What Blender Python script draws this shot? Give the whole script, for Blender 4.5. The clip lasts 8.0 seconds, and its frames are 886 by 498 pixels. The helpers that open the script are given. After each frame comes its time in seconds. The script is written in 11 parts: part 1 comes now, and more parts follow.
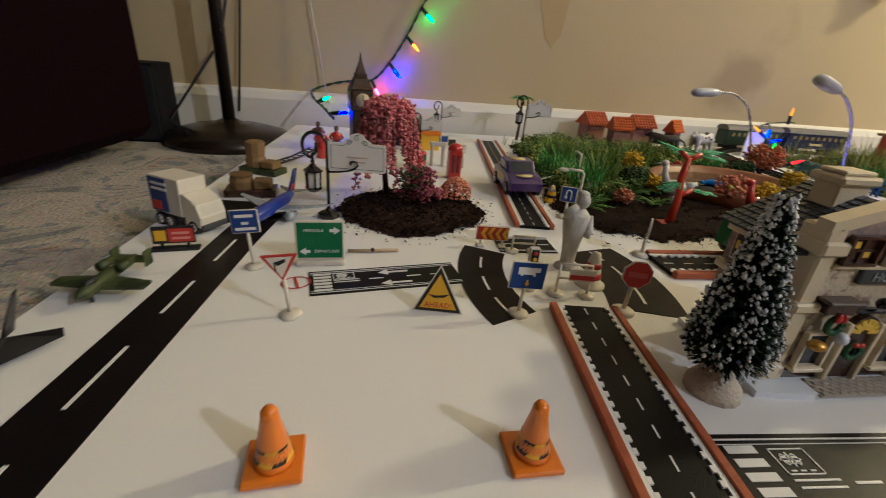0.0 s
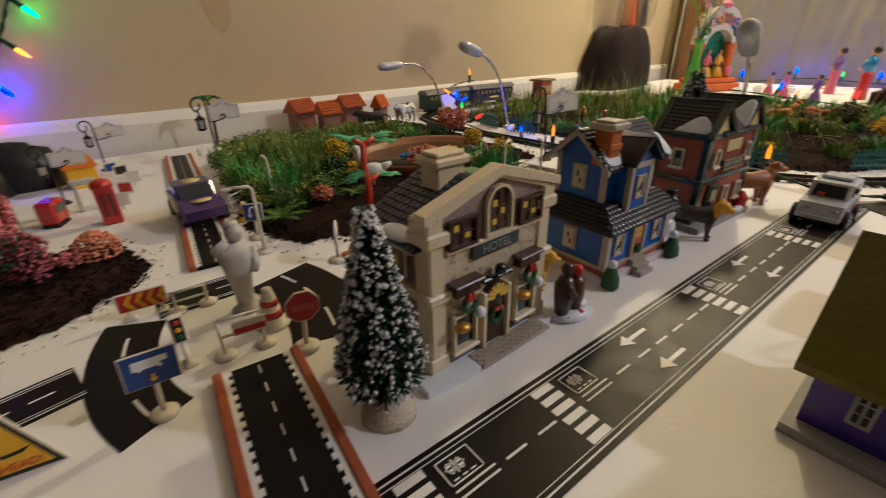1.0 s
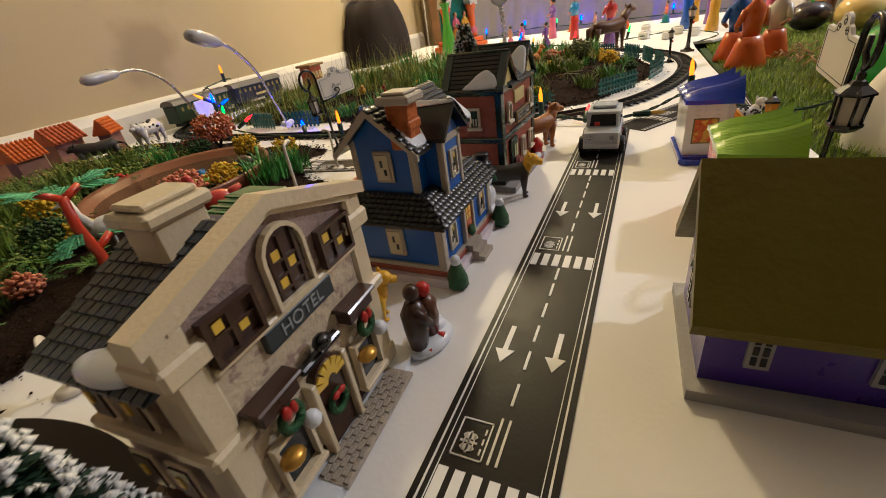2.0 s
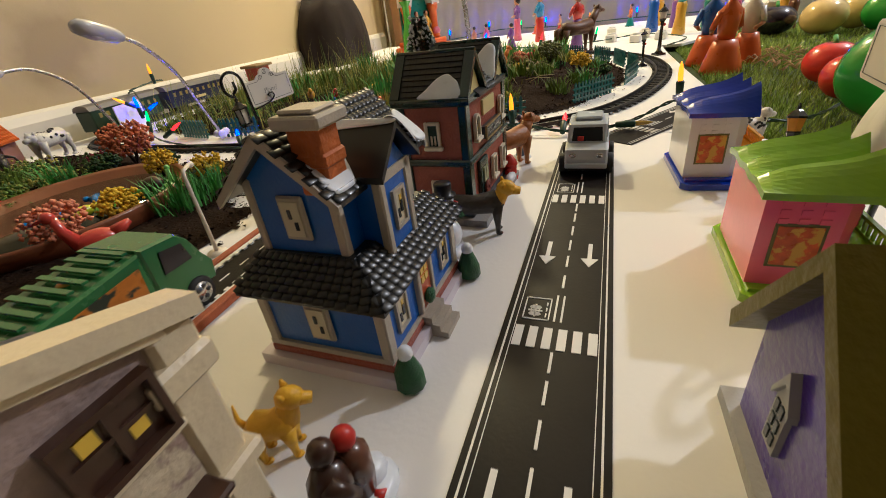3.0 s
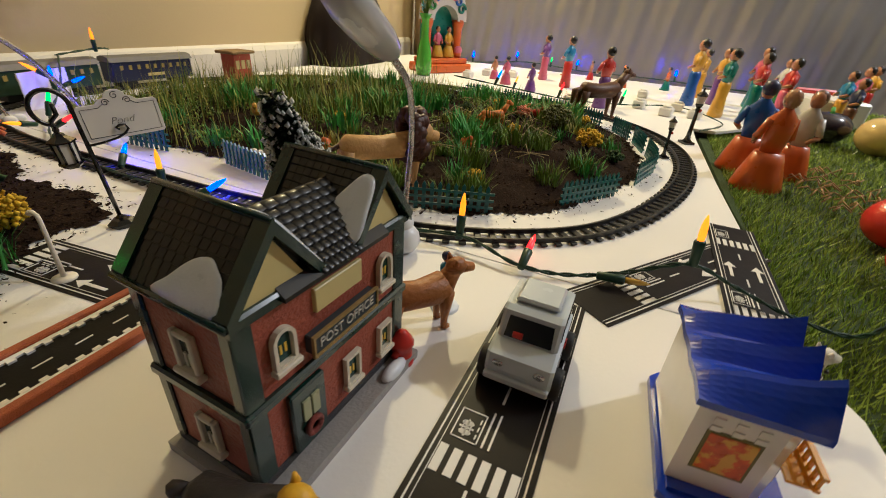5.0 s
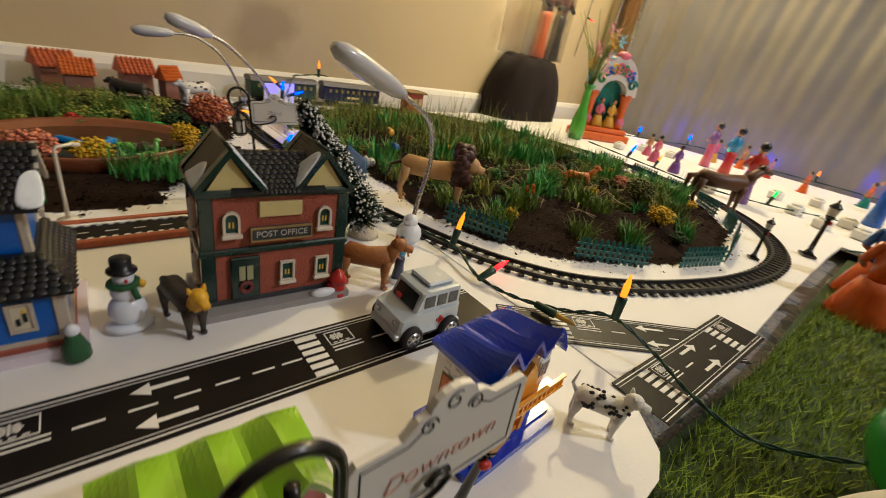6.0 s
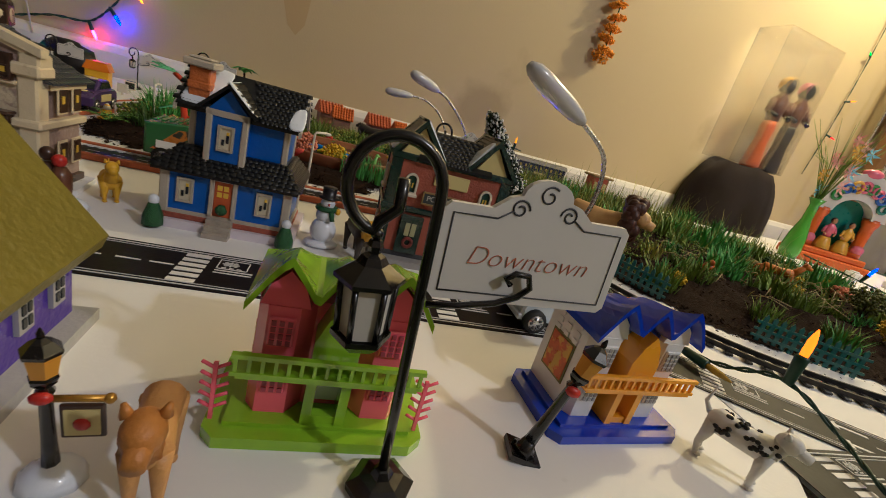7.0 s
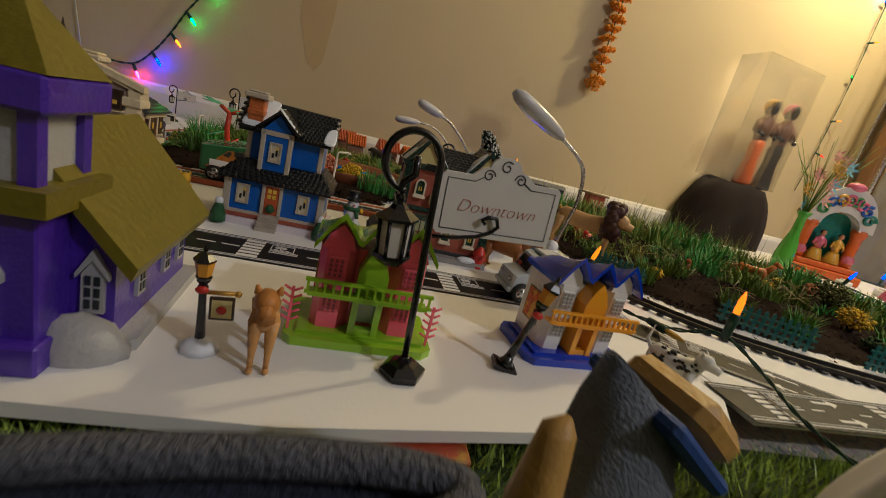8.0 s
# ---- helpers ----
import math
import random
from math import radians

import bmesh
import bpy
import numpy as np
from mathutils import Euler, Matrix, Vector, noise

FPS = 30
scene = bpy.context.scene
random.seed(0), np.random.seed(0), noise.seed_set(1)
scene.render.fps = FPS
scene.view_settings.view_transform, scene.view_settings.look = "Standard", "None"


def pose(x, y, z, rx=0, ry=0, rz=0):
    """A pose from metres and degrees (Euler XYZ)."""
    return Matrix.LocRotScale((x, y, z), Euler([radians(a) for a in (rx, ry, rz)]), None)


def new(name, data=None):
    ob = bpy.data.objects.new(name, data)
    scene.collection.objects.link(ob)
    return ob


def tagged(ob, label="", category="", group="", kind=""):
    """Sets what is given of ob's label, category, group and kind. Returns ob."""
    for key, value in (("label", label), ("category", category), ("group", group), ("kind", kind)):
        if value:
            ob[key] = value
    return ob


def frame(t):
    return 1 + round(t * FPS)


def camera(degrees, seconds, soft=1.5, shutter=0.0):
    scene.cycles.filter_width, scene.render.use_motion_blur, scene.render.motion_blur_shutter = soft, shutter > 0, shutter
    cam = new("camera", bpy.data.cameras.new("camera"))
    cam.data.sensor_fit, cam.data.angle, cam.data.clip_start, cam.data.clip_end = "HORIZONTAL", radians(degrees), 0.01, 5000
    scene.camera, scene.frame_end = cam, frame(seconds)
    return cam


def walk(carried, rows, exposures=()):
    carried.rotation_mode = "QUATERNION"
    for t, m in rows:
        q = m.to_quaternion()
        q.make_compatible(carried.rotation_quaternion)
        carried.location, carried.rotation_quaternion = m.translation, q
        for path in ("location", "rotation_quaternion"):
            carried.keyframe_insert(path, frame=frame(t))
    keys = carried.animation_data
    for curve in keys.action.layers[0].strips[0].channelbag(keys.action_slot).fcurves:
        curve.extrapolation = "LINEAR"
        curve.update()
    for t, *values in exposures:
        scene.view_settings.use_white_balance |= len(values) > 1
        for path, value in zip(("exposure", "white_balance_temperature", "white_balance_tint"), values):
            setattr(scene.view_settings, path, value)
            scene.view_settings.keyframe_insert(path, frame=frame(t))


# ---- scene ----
cam = camera(93.0, 8.0, soft=0.9, shutter=0.2)
# seconds, place in metres, turn in degrees
ROWS = [
    (0, 0.0787, 0.0210, 0.1658, 65.77, -4.52, -4.64),
    (0.5, 0.1126, 0.0515, 0.1771, 64.84, -2.00, -20.66),
    (1, 0.1889, 0.0443, 0.1815, 64.41, 1.05, -37.50),
    (1.5, 0.2372, 0.0757, 0.1760, 63.03, 5.29, -55.81),
    (1.7, 0.2425, 0.0858, 0.1724, 61.64, 6.90, -62.11),
    (2.8, 0.3364, 0.1125, 0.1576, 60.06, 7.19, -69.82),
    (3, 0.3526, 0.1218, 0.1562, 60.16, 6.60, -70.80),
    (3.5, 0.4138, 0.1269, 0.1589, 60.45, 5.15, -73.23),
    (4, 0.4727, 0.1304, 0.1669, 60.10, 3.15, -74.03),
    (4.5, 0.5367, 0.1272, 0.1705, 60.00, 0.10, -72.72),
    (4.7, 0.5565, 0.1284, 0.1757, 60.60, -1.43, -70.30),
    (5.8, 0.5956, -0.0415, 0.2312, 62.51, -9.71, -44.40),
    (6, 0.5962, -0.0844, 0.2123, 64.59, -10.24, -38.24),
    (6.5, 0.6089, -0.1171, 0.1608, 70.40, -13.91, -21.34),
    (7, 0.6002, -0.1456, 0.1424, 71.46, -15.43, -12.16),
    (7.5, 0.5942, -0.1660, 0.1458, 73.85, -16.58, -9.69),
    (8, 0.5880, -0.2330, 0.1333, 74.87, -14.39, -11.35),
]
walk(cam, [(t, pose(x, y, z, rx, ry, rz)) for t, x, y, z, rx, ry, rz in ROWS],
     exposures=[(0.0, -0.46, 5250, 10), (1.0, -0.57, 5550, 15), (1.5, -0.4, 5750, 15), (3.5, -0.24, 5450, 10), (4.0, -0.39, 5550, 13), (4.5, -0.5, 5500, 9), (6.0, -0.58, 5700, 10), (6.5, -0.66, 5650, 11), (7.0, -0.78, 5550, 11), (7.5, -0.9, 5600, 11), (8.0, -1.08, 5700, 11)])

# ---- light ----
world = bpy.data.worlds.new("room_air")
scene.world = world
world.use_nodes = True
world.node_tree.nodes["Background"].inputs[0].default_value = (1.0, 0.86, 0.7, 1)
world.node_tree.nodes["Background"].inputs[1].default_value = 0.006


def lamp(name, kind, at, power, colour, size):
    data = bpy.data.lights.new(name, kind)
    data.energy, data.color = power, colour
    if kind == "AREA":
        data.shape, data.size = "DISK", size
    else:
        data.shadow_soft_size = size
    ob = new(name, data)
    ob.location = at
    return ob


# the standing lamp behind the camera's right, the bronze uplighter at the left and the lamp in the far corner
lamp("room_lamp", "POINT", (2.25, -1.45, 1.75), 126, (1.0, 0.94, 0.88), 0.045)
lamp("floor_lamp_light", "POINT", (-0.29, 0.985, 1.71), 9, (0.8, 0.9, 1.0), 0.04)
lamp("corner_lamp_light", "POINT", (2.38, 0.86, 1.45), 118, (1.0, 0.78, 0.38), 0.06)
scene.view_settings.exposure = 0.0

# ---- materials ----
def shade(name, colour, rough=0.5, metal=0.0, vary=0.12, scale=40.0, bump=0.0, bump_scale=None, spot=None, spot_at=0.6,
          spot_scale=8.0, coat=0.0, trans=0.0, ior=1.45, glow=None, glow_power=0.0, per_thing=0.0, alpha=1.0, sub=0.0, spec=0.5):
    """A surface with grain and blotches at two scales, wear spots and relief."""
    m = bpy.data.materials.new(name)
    m.use_nodes = True
    nt = m.node_tree
    n, l = nt.nodes, nt.links
    p = n["Principled BSDF"]
    p.inputs["Roughness"].default_value = rough
    p.inputs["Metallic"].default_value = metal
    p.inputs["Coat Weight"].default_value = coat
    p.inputs["Coat Roughness"].default_value = 0.12
    p.inputs["IOR"].default_value = ior
    p.inputs["Specular IOR Level"].default_value = spec
    p.inputs["Transmission Weight"].default_value = trans
    p.inputs["Alpha"].default_value = alpha
    if sub:
        p.inputs["Subsurface Weight"].default_value = sub
        p.inputs["Subsurface Radius"].default_value = (0.01, 0.006, 0.004)
        p.inputs["Subsurface Scale"].default_value = 0.3
    tc = n.new("ShaderNodeTexCoord")
    big = n.new("ShaderNodeTexNoise")
    big.inputs["Scale"].default_value = scale
    big.inputs["Detail"].default_value = 6
    l.new(tc.outputs["Object"], big.inputs["Vector"])
    mix = n.new("ShaderNodeMix")
    mix.data_type = "RGBA"
    c = Vector(colour)
    mix.inputs[6].default_value = (*(c * (1 - vary)), 1)
    mix.inputs[7].default_value = (*[min(1, v * (1 + vary)) for v in c], 1)
    l.new(big.outputs["Fac"], mix.inputs[0])
    out = mix.outputs[2]
    if spot:
        sp = n.new("ShaderNodeTexNoise")
        sp.inputs["Scale"].default_value = spot_scale
        sp.inputs["Detail"].default_value = 8
        l.new(tc.outputs["Object"], sp.inputs["Vector"])
        ramp = n.new("ShaderNodeValToRGB")
        ramp.color_ramp.elements[0].position, ramp.color_ramp.elements[1].position = spot_at, min(1, spot_at + 0.06)
        l.new(sp.outputs["Fac"], ramp.inputs[0])
        m2 = n.new("ShaderNodeMix")
        m2.data_type = "RGBA"
        l.new(ramp.outputs[0], m2.inputs[0])
        l.new(out, m2.inputs[6])
        m2.inputs[7].default_value = (*spot, 1)
        out = m2.outputs[2]
    if per_thing:
        info = n.new("ShaderNodeObjectInfo")
        hsv = n.new("ShaderNodeHueSaturation")
        mr = n.new("ShaderNodeMapRange")
        mr.inputs[3].default_value, mr.inputs[4].default_value = 1 - per_thing, 1 + per_thing
        l.new(info.outputs["Random"], mr.inputs[0])
        l.new(mr.outputs[0], hsv.inputs["Value"])
        l.new(out, hsv.inputs["Color"])
        out = hsv.outputs[0]
    l.new(out, p.inputs["Base Color"])
    rr = n.new("ShaderNodeMapRange")
    rr.inputs[3].default_value, rr.inputs[4].default_value = max(0, rough - 0.1), min(1, rough + 0.1)
    l.new(big.outputs["Fac"], rr.inputs[0])
    l.new(rr.outputs[0], p.inputs["Roughness"])
    if bump:
        fine = n.new("ShaderNodeTexNoise")
        fine.inputs["Scale"].default_value = bump_scale or scale * 8
        fine.inputs["Detail"].default_value = 4
        l.new(tc.outputs["Object"], fine.inputs["Vector"])
        b = n.new("ShaderNodeBump")
        b.inputs["Strength"].default_value = min(1, bump)
        b.inputs["Distance"].default_value = 0.002
        l.new(fine.outputs["Fac"], b.inputs["Height"])
        l.new(b.outputs[0], p.inputs["Normal"])
    if glow:
        p.inputs["Emission Color"].default_value = (*glow, 1)
        p.inputs["Emission Strength"].default_value = glow_power
    return m


def island(m, amount=0.35):
    """Lets each loose piece of a joined mesh differ in brightness."""
    nt = m.node_tree
    p = nt.nodes["Principled BSDF"]
    src = p.inputs["Base Color"].links[0].from_socket
    g = nt.nodes.new("ShaderNodeNewGeometry")
    hsv = nt.nodes.new("ShaderNodeHueSaturation")
    mr = nt.nodes.new("ShaderNodeMapRange")
    mr.inputs[3].default_value, mr.inputs[4].default_value = 1 - amount, 1 + amount
    nt.links.new(g.outputs["Random Per Island"], mr.inputs[0])
    nt.links.new(mr.outputs[0], hsv.inputs["Value"])
    nt.links.new(src, hsv.inputs["Color"])
    nt.links.new(hsv.outputs[0], p.inputs["Base Color"])
    return m


# ---- mesh building ----
class Geo:
    """Gathers faces of one part; every piece may be placed by a matrix."""

    def __init__(self):
        self.v, self.f, self.s, self.mi, self.slot = [], [], [], [], 0

    def add(self, verts, faces, smooth=False, m=None):
        k = len(self.v)
        self.v += [tuple(m @ Vector(p)) for p in verts] if m else [tuple(p) for p in verts]
        self.f += [tuple(i + k for i in q) for q in faces]
        self.s += [smooth] * len(faces)
        self.mi += [self.slot] * len(faces)
        return self

    def use(self, slot):
        self.slot = slot
        return self

    def box(self, x0, x1, y0, y1, z0, z1, b=0.0, m=None):
        if b <= 0:
            v = [(x, y, z) for z in (z0, z1) for y in (y0, y1) for x in (x0, x1)]
            return self.add(v, [(0, 2, 3, 1), (4, 5, 7, 6), (0, 1, 5, 4), (2, 6, 7, 3), (0, 4, 6, 2), (1, 3, 7, 5)], False, m)
        b = min(b, (x1 - x0) * 0.45, (y1 - y0) * 0.45, (z1 - z0) * 0.45)
        v, ids = [], {}
        for sx, x in ((0, x0), (1, x1)):
            for sy, y in ((0, y0), (1, y1)):
                for sz, z in ((0, z0), (1, z1)):
                    for a in range(3):
                        p = [x, y, z]
                        for o, s in enumerate((sx, sy, sz)):
                            if o != a:
                                p[o] += b if s == 0 else -b
                        ids[sx, sy, sz, a] = len(v)
                        v.append(p)
        f = []
        for a in range(3):
            o1, o2 = [(1, 2), (2, 0), (0, 1)][a]
            for s in (0, 1):
                q = []
                for i, j in ((0, 0), (1, 0), (1, 1), (0, 1)):
                    c = [0, 0, 0]
                    c[a], c[o1], c[o2] = s, i, j
                    q.append(ids[c[0], c[1], c[2], a])
                f.append(tuple(q) if s else tuple(q[::-1]))
            for i in (0, 1):
                for j in (0, 1):
                    c0, c1 = [0, 0, 0], [0, 0, 0]
                    c0[o1] = c1[o1] = i
                    c0[o2] = c1[o2] = j
                    c0[a], c1[a] = 0, 1
                    q = (ids[(*c0, o1)], ids[(*c1, o1)], ids[(*c1, o2)], ids[(*c0, o2)])
                    f.append(q if (i == j) == True else q[::-1])
        for sx in (0, 1):
            for sy in (0, 1):
                for sz in (0, 1):
                    f.append(tuple(ids[sx, sy, sz, a] for a in range(3)))
        return self.add(v, f, False, m)

    def prism(self, poly, a0, a1, axis="z", m=None):
        """A flat outline, counter-clockwise, pushed from a0 to a1 along an axis."""
        put = {"z": lambda u, w, a: (u, w, a), "y": lambda u, w, a: (u, a, w), "x": lambda u, w, a: (a, u, w)}[axis]
        n = len(poly)
        v = [put(u, w, a0) for u, w in poly] + [put(u, w, a1) for u, w in poly]
        f = [tuple(range(n))[::-1], tuple(range(n, 2 * n))] + [(i, (i + 1) % n, n + (i + 1) % n, n + i) for i in range(n)]
        if axis == "y":
            f = [q[::-1] for q in f]
        return self.add(v, f, False, m)

    def lathe(self, prof, n=16, c=(0, 0, 0), m=None, smooth=True, squash=1.0):
        v, f = [], []
        for r, z in prof:
            for i in range(n):
                a = 2 * math.pi * i / n
                v.append((c[0] + r * math.cos(a), c[1] + r * squash * math.sin(a), c[2] + z))
        for k in range(len(prof) - 1):
            for i in range(n):
                j = (i + 1) % n
                f.append((k * n + i, k * n + j, k * n + n + j, k * n + n + i))
        f.append(tuple(range(n))[::-1])
        f.append(tuple((len(prof) - 1) * n + i for i in range(n)))
        return self.add(v, f, smooth, m)

    def ball(self, c, r, n=12, m=None, k=8, rough=0.0):
        """An egg with the three radii of r, uneven where rough is set."""
        if isinstance(r, (int, float)):
            r = (r, r, r)
        v, f = [(c[0], c[1], c[2] - r[2])], []
        for i in range(1, k):
            t = math.pi * i / k
            for j in range(n):
                a = 2 * math.pi * j / n
                d = 1 + rough * (random.random() - 0.5) * 2
                v.append((c[0] + r[0] * math.sin(t) * math.cos(a) * d, c[1] + r[1] * math.sin(t) * math.sin(a) * d, c[2] - r[2] * math.cos(t) * d))
        v.append((c[0], c[1], c[2] + r[2]))
        for j in range(n):
            f.append((0, 1 + (j + 1) % n, 1 + j))
            f.append((len(v) - 1, 1 + (k - 2) * n + j, 1 + (k - 2) * n + (j + 1) % n))
        for i in range(k - 2):
            for j in range(n):
                q = (j + 1) % n
                f.append((1 + i * n + j, 1 + i * n + q, 1 + (i + 1) * n + q, 1 + (i + 1) * n + j))
        return self.add(v, f, True, m)

    def tube(self, pts, r, n=8, m=None, smooth=True):
        """A round rod through the points; r is one radius or one for each point."""
        pts = [Vector(p) for p in pts]
        rs = [r] * len(pts) if isinstance(r, (int, float)) else list(r)
        v, f = [], []
        up = Vector((0, 0, 1))
        for i, p in enumerate(pts):
            d = (pts[min(i + 1, len(pts) - 1)] - pts[max(i - 1, 0)]).normalized()
            s = d.cross(up)
            if s.length < 0.05:
                s = d.cross(Vector((1, 0, 0)))
            s.normalize()
            if i and s.dot(last) < 0:
                s = -s
            last = s
            w = s.cross(d)
            for j in range(n):
                a = 2 * math.pi * j / n
                v.append(p + (s * math.cos(a) + w * math.sin(a)) * rs[i])
        for i in range(len(pts) - 1):
            for j in range(n):
                q = (j + 1) % n
                f.append((i * n + j, i * n + n + j, i * n + n + q, i * n + q))
        f.append(tuple(range(n)))
        f.append(tuple((len(pts) - 1) * n + j for j in range(n))[::-1])
        return self.add(v, f, smooth, m)

    def plate(self, poly, z0, z1, m=None):
        return self.prism(poly, z0, z1, "z", m)

    def mesh(self, name, mat):
        me = bpy.data.meshes.new(name)
        me.from_pydata(self.v, [], self.f)
        me.polygons.foreach_set("use_smooth", self.s)
        for one in (mat if isinstance(mat, (list, tuple)) else [mat]):
            me.materials.append(one)
        me.polygons.foreach_set("material_index", self.mi)
        me.validate()
        me.update()
        return me


def part(name, geo, mat, parent=None, label="", m=None):
    """One mesh as a thing, or as a part under its thing."""
    ob = new(name, geo.mesh(name, mat))
    if parent:
        ob.parent = parent
    if m:
        ob.matrix_basis = m
    if label:
        ob["label"] = label
    return ob


def thing(name, label, category, at=None, group=""):
    ob = new(name)
    ob.empty_display_size = 0.01
    if at:
        ob.matrix_basis = at
    return tagged(ob, label, category, group)


def lettering(name, text, size, mat, parent, m, depth=0.0004, slant=0.0, thin=0.0):
    """Raised letters as one mesh."""
    cu = bpy.data.curves.new(name, "FONT")
    cu.offset = -thin
    cu.body, cu.size, cu.extrude, cu.align_x, cu.align_y = text, size, depth, "CENTER", "CENTER"
    tmp = bpy.data.objects.new(name, cu)
    me = bpy.data.meshes.new_from_object(tmp)
    bpy.data.objects.remove(tmp)
    me.transform(Matrix(((1, slant, 0, 0), (0, 1, 0, 0), (0, 0, 1, 0), (0, 0, 0, 1))))
    me.materials.clear()
    me.materials.append(mat)
    ob = new(name, me)
    ob.parent, ob.matrix_basis = parent, m
    return ob


def arc(cx, cy, r, a0, a1, n):
    return [(cx + r * math.cos(radians(a0 + (a1 - a0) * i / n)), cy + r * math.sin(radians(a0 + (a1 - a0) * i / n))) for i in range(n + 1)]


def spin(x, y, z=0.0, deg=0.0, s=1.0):
    return Matrix.Translation((x, y, z)) @ Matrix.Rotation(radians(deg), 4, "Z") @ Matrix.Diagonal((s, s, s, 1))


def snow_sheet(name, a, b, d, outline, high, mat, parent, label=""):
    """A soft-edged patch lying on the slope with corner a, width to b and height to d; outline in shares of both."""
    a, b, d = Vector(a), Vector(b), Vector(d)
    n = (b - a).cross(d - a).normalized()
    pts = []
    m = len(outline)
    for i in range(m):
        p0, p1, p2, p3 = (Vector(outline[(i + k - 1) % m]) for k in range(4))
        for k in range(4):
            u = k / 4
            pts.append(0.5 * ((2 * p1) + (p2 - p0) * u + (2 * p0 - 5 * p1 + 4 * p2 - p3) * u * u + (3 * p1 - p0 - 3 * p2 + p3) * u ** 3))
    c = sum(pts, Vector((0, 0))) / len(pts)
    v, f, q = [], [], len(pts)
    for grow, up in ((1.0, 0.0), (0.99, 0.5), (0.93, 0.85), (0.8, 1.0), (0.45, 1.05)):
        for p in pts:
            w = c + (p - c) * grow
            v.append(a + (b - a) * w.x + (d - a) * w.y + n * (up * high + 0.0002))
    v.append(a + (b - a) * c.x + (d - a) * c.y + n * (high * 1.06))
    for r in range(4):
        for i in range(q):
            j = (i + 1) % q
            f.append((r * q + i, r * q + j, r * q + q + j, r * q + q + i))
    for i in range(q):
        f.append((4 * q + i, 4 * q + (i + 1) % q, 5 * q))
    g = Geo().add(v, f, True)
    return part(name, g, mat, parent, label)

# ---- shared surfaces ----
WHITE_BOARD = shade("white_foam_board", (0.8, 0.79, 0.78), 0.55, vary=0.03, scale=6, bump=0.08, bump_scale=300, spot=(0.62, 0.6, 0.57), spot_at=0.72, spot_scale=30)
PAPER_BLACK = shade("printed_black_paper", (0.008, 0.006, 0.006), 0.42, spec=0.22, vary=0.25, scale=60, bump=0.05)
PAPER_WHITE = shade("printed_white_ink", (0.75, 0.74, 0.72), 0.45, vary=0.05, scale=90)
PLASTIC_WHITE = shade("white_plastic", (0.78, 0.77, 0.74), 0.35, vary=0.05, scale=50)
BLACK_METAL = shade("black_enamel", (0.007, 0.0065, 0.0065), 0.25, vary=0.3, scale=80, coat=0.4)
SOIL = island(shade("dark_soil", (0.021, 0.0115, 0.0075), 0.95, spec=0.1, vary=0.5, scale=120, bump=1.0, bump_scale=420, spot=(0.06, 0.034, 0.022), spot_at=0.62, spot_scale=260), 0.5)
SNOW = shade("painted_snow", (0.74, 0.78, 0.84), 0.3, vary=0.06, scale=120, bump=0.08, coat=0.3)
ORANGE_BRICK = shade("orange_brick_edge", (0.4, 0.1, 0.035), 0.6, vary=0.35, scale=160, bump=0.5)
GREEN_WIRE = shade("dark_green_wire", (0.01, 0.045, 0.025), 0.4, vary=0.3, scale=100)

# ---- the room ----
WALL_PAINT = shade("cream_wall_paint", (0.54, 0.43, 0.245), 0.7, vary=0.05, scale=3, bump=0.15, bump_scale=220, spot=(0.41, 0.315, 0.175), spot_at=0.66, spot_scale=1.6)
TRIM_PAINT = shade("white_trim_paint", (0.74, 0.7, 0.62), 0.4, vary=0.04, scale=10, bump=0.05)
# the ceiling is out of view; kept well below white to lower the fill
DIM_CEILING_PAINT = shade("ceiling_paint", (0.42, 0.39, 0.34), 0.8, vary=0.04, scale=4, bump=0.2)
FLOOR_Z = -0.034
WA, WB = 1.125, 0.095      # the long wall stands at y = WA + WB * x
WALL_TURN = math.degrees(math.atan(WB))


def wall_at(x, off=0.0, z=0.0):
    """A place on the long wall's face, off metres in front of it, turned so that -y faces the room."""
    return spin(x, WA + WB * x - off, z, WALL_TURN)


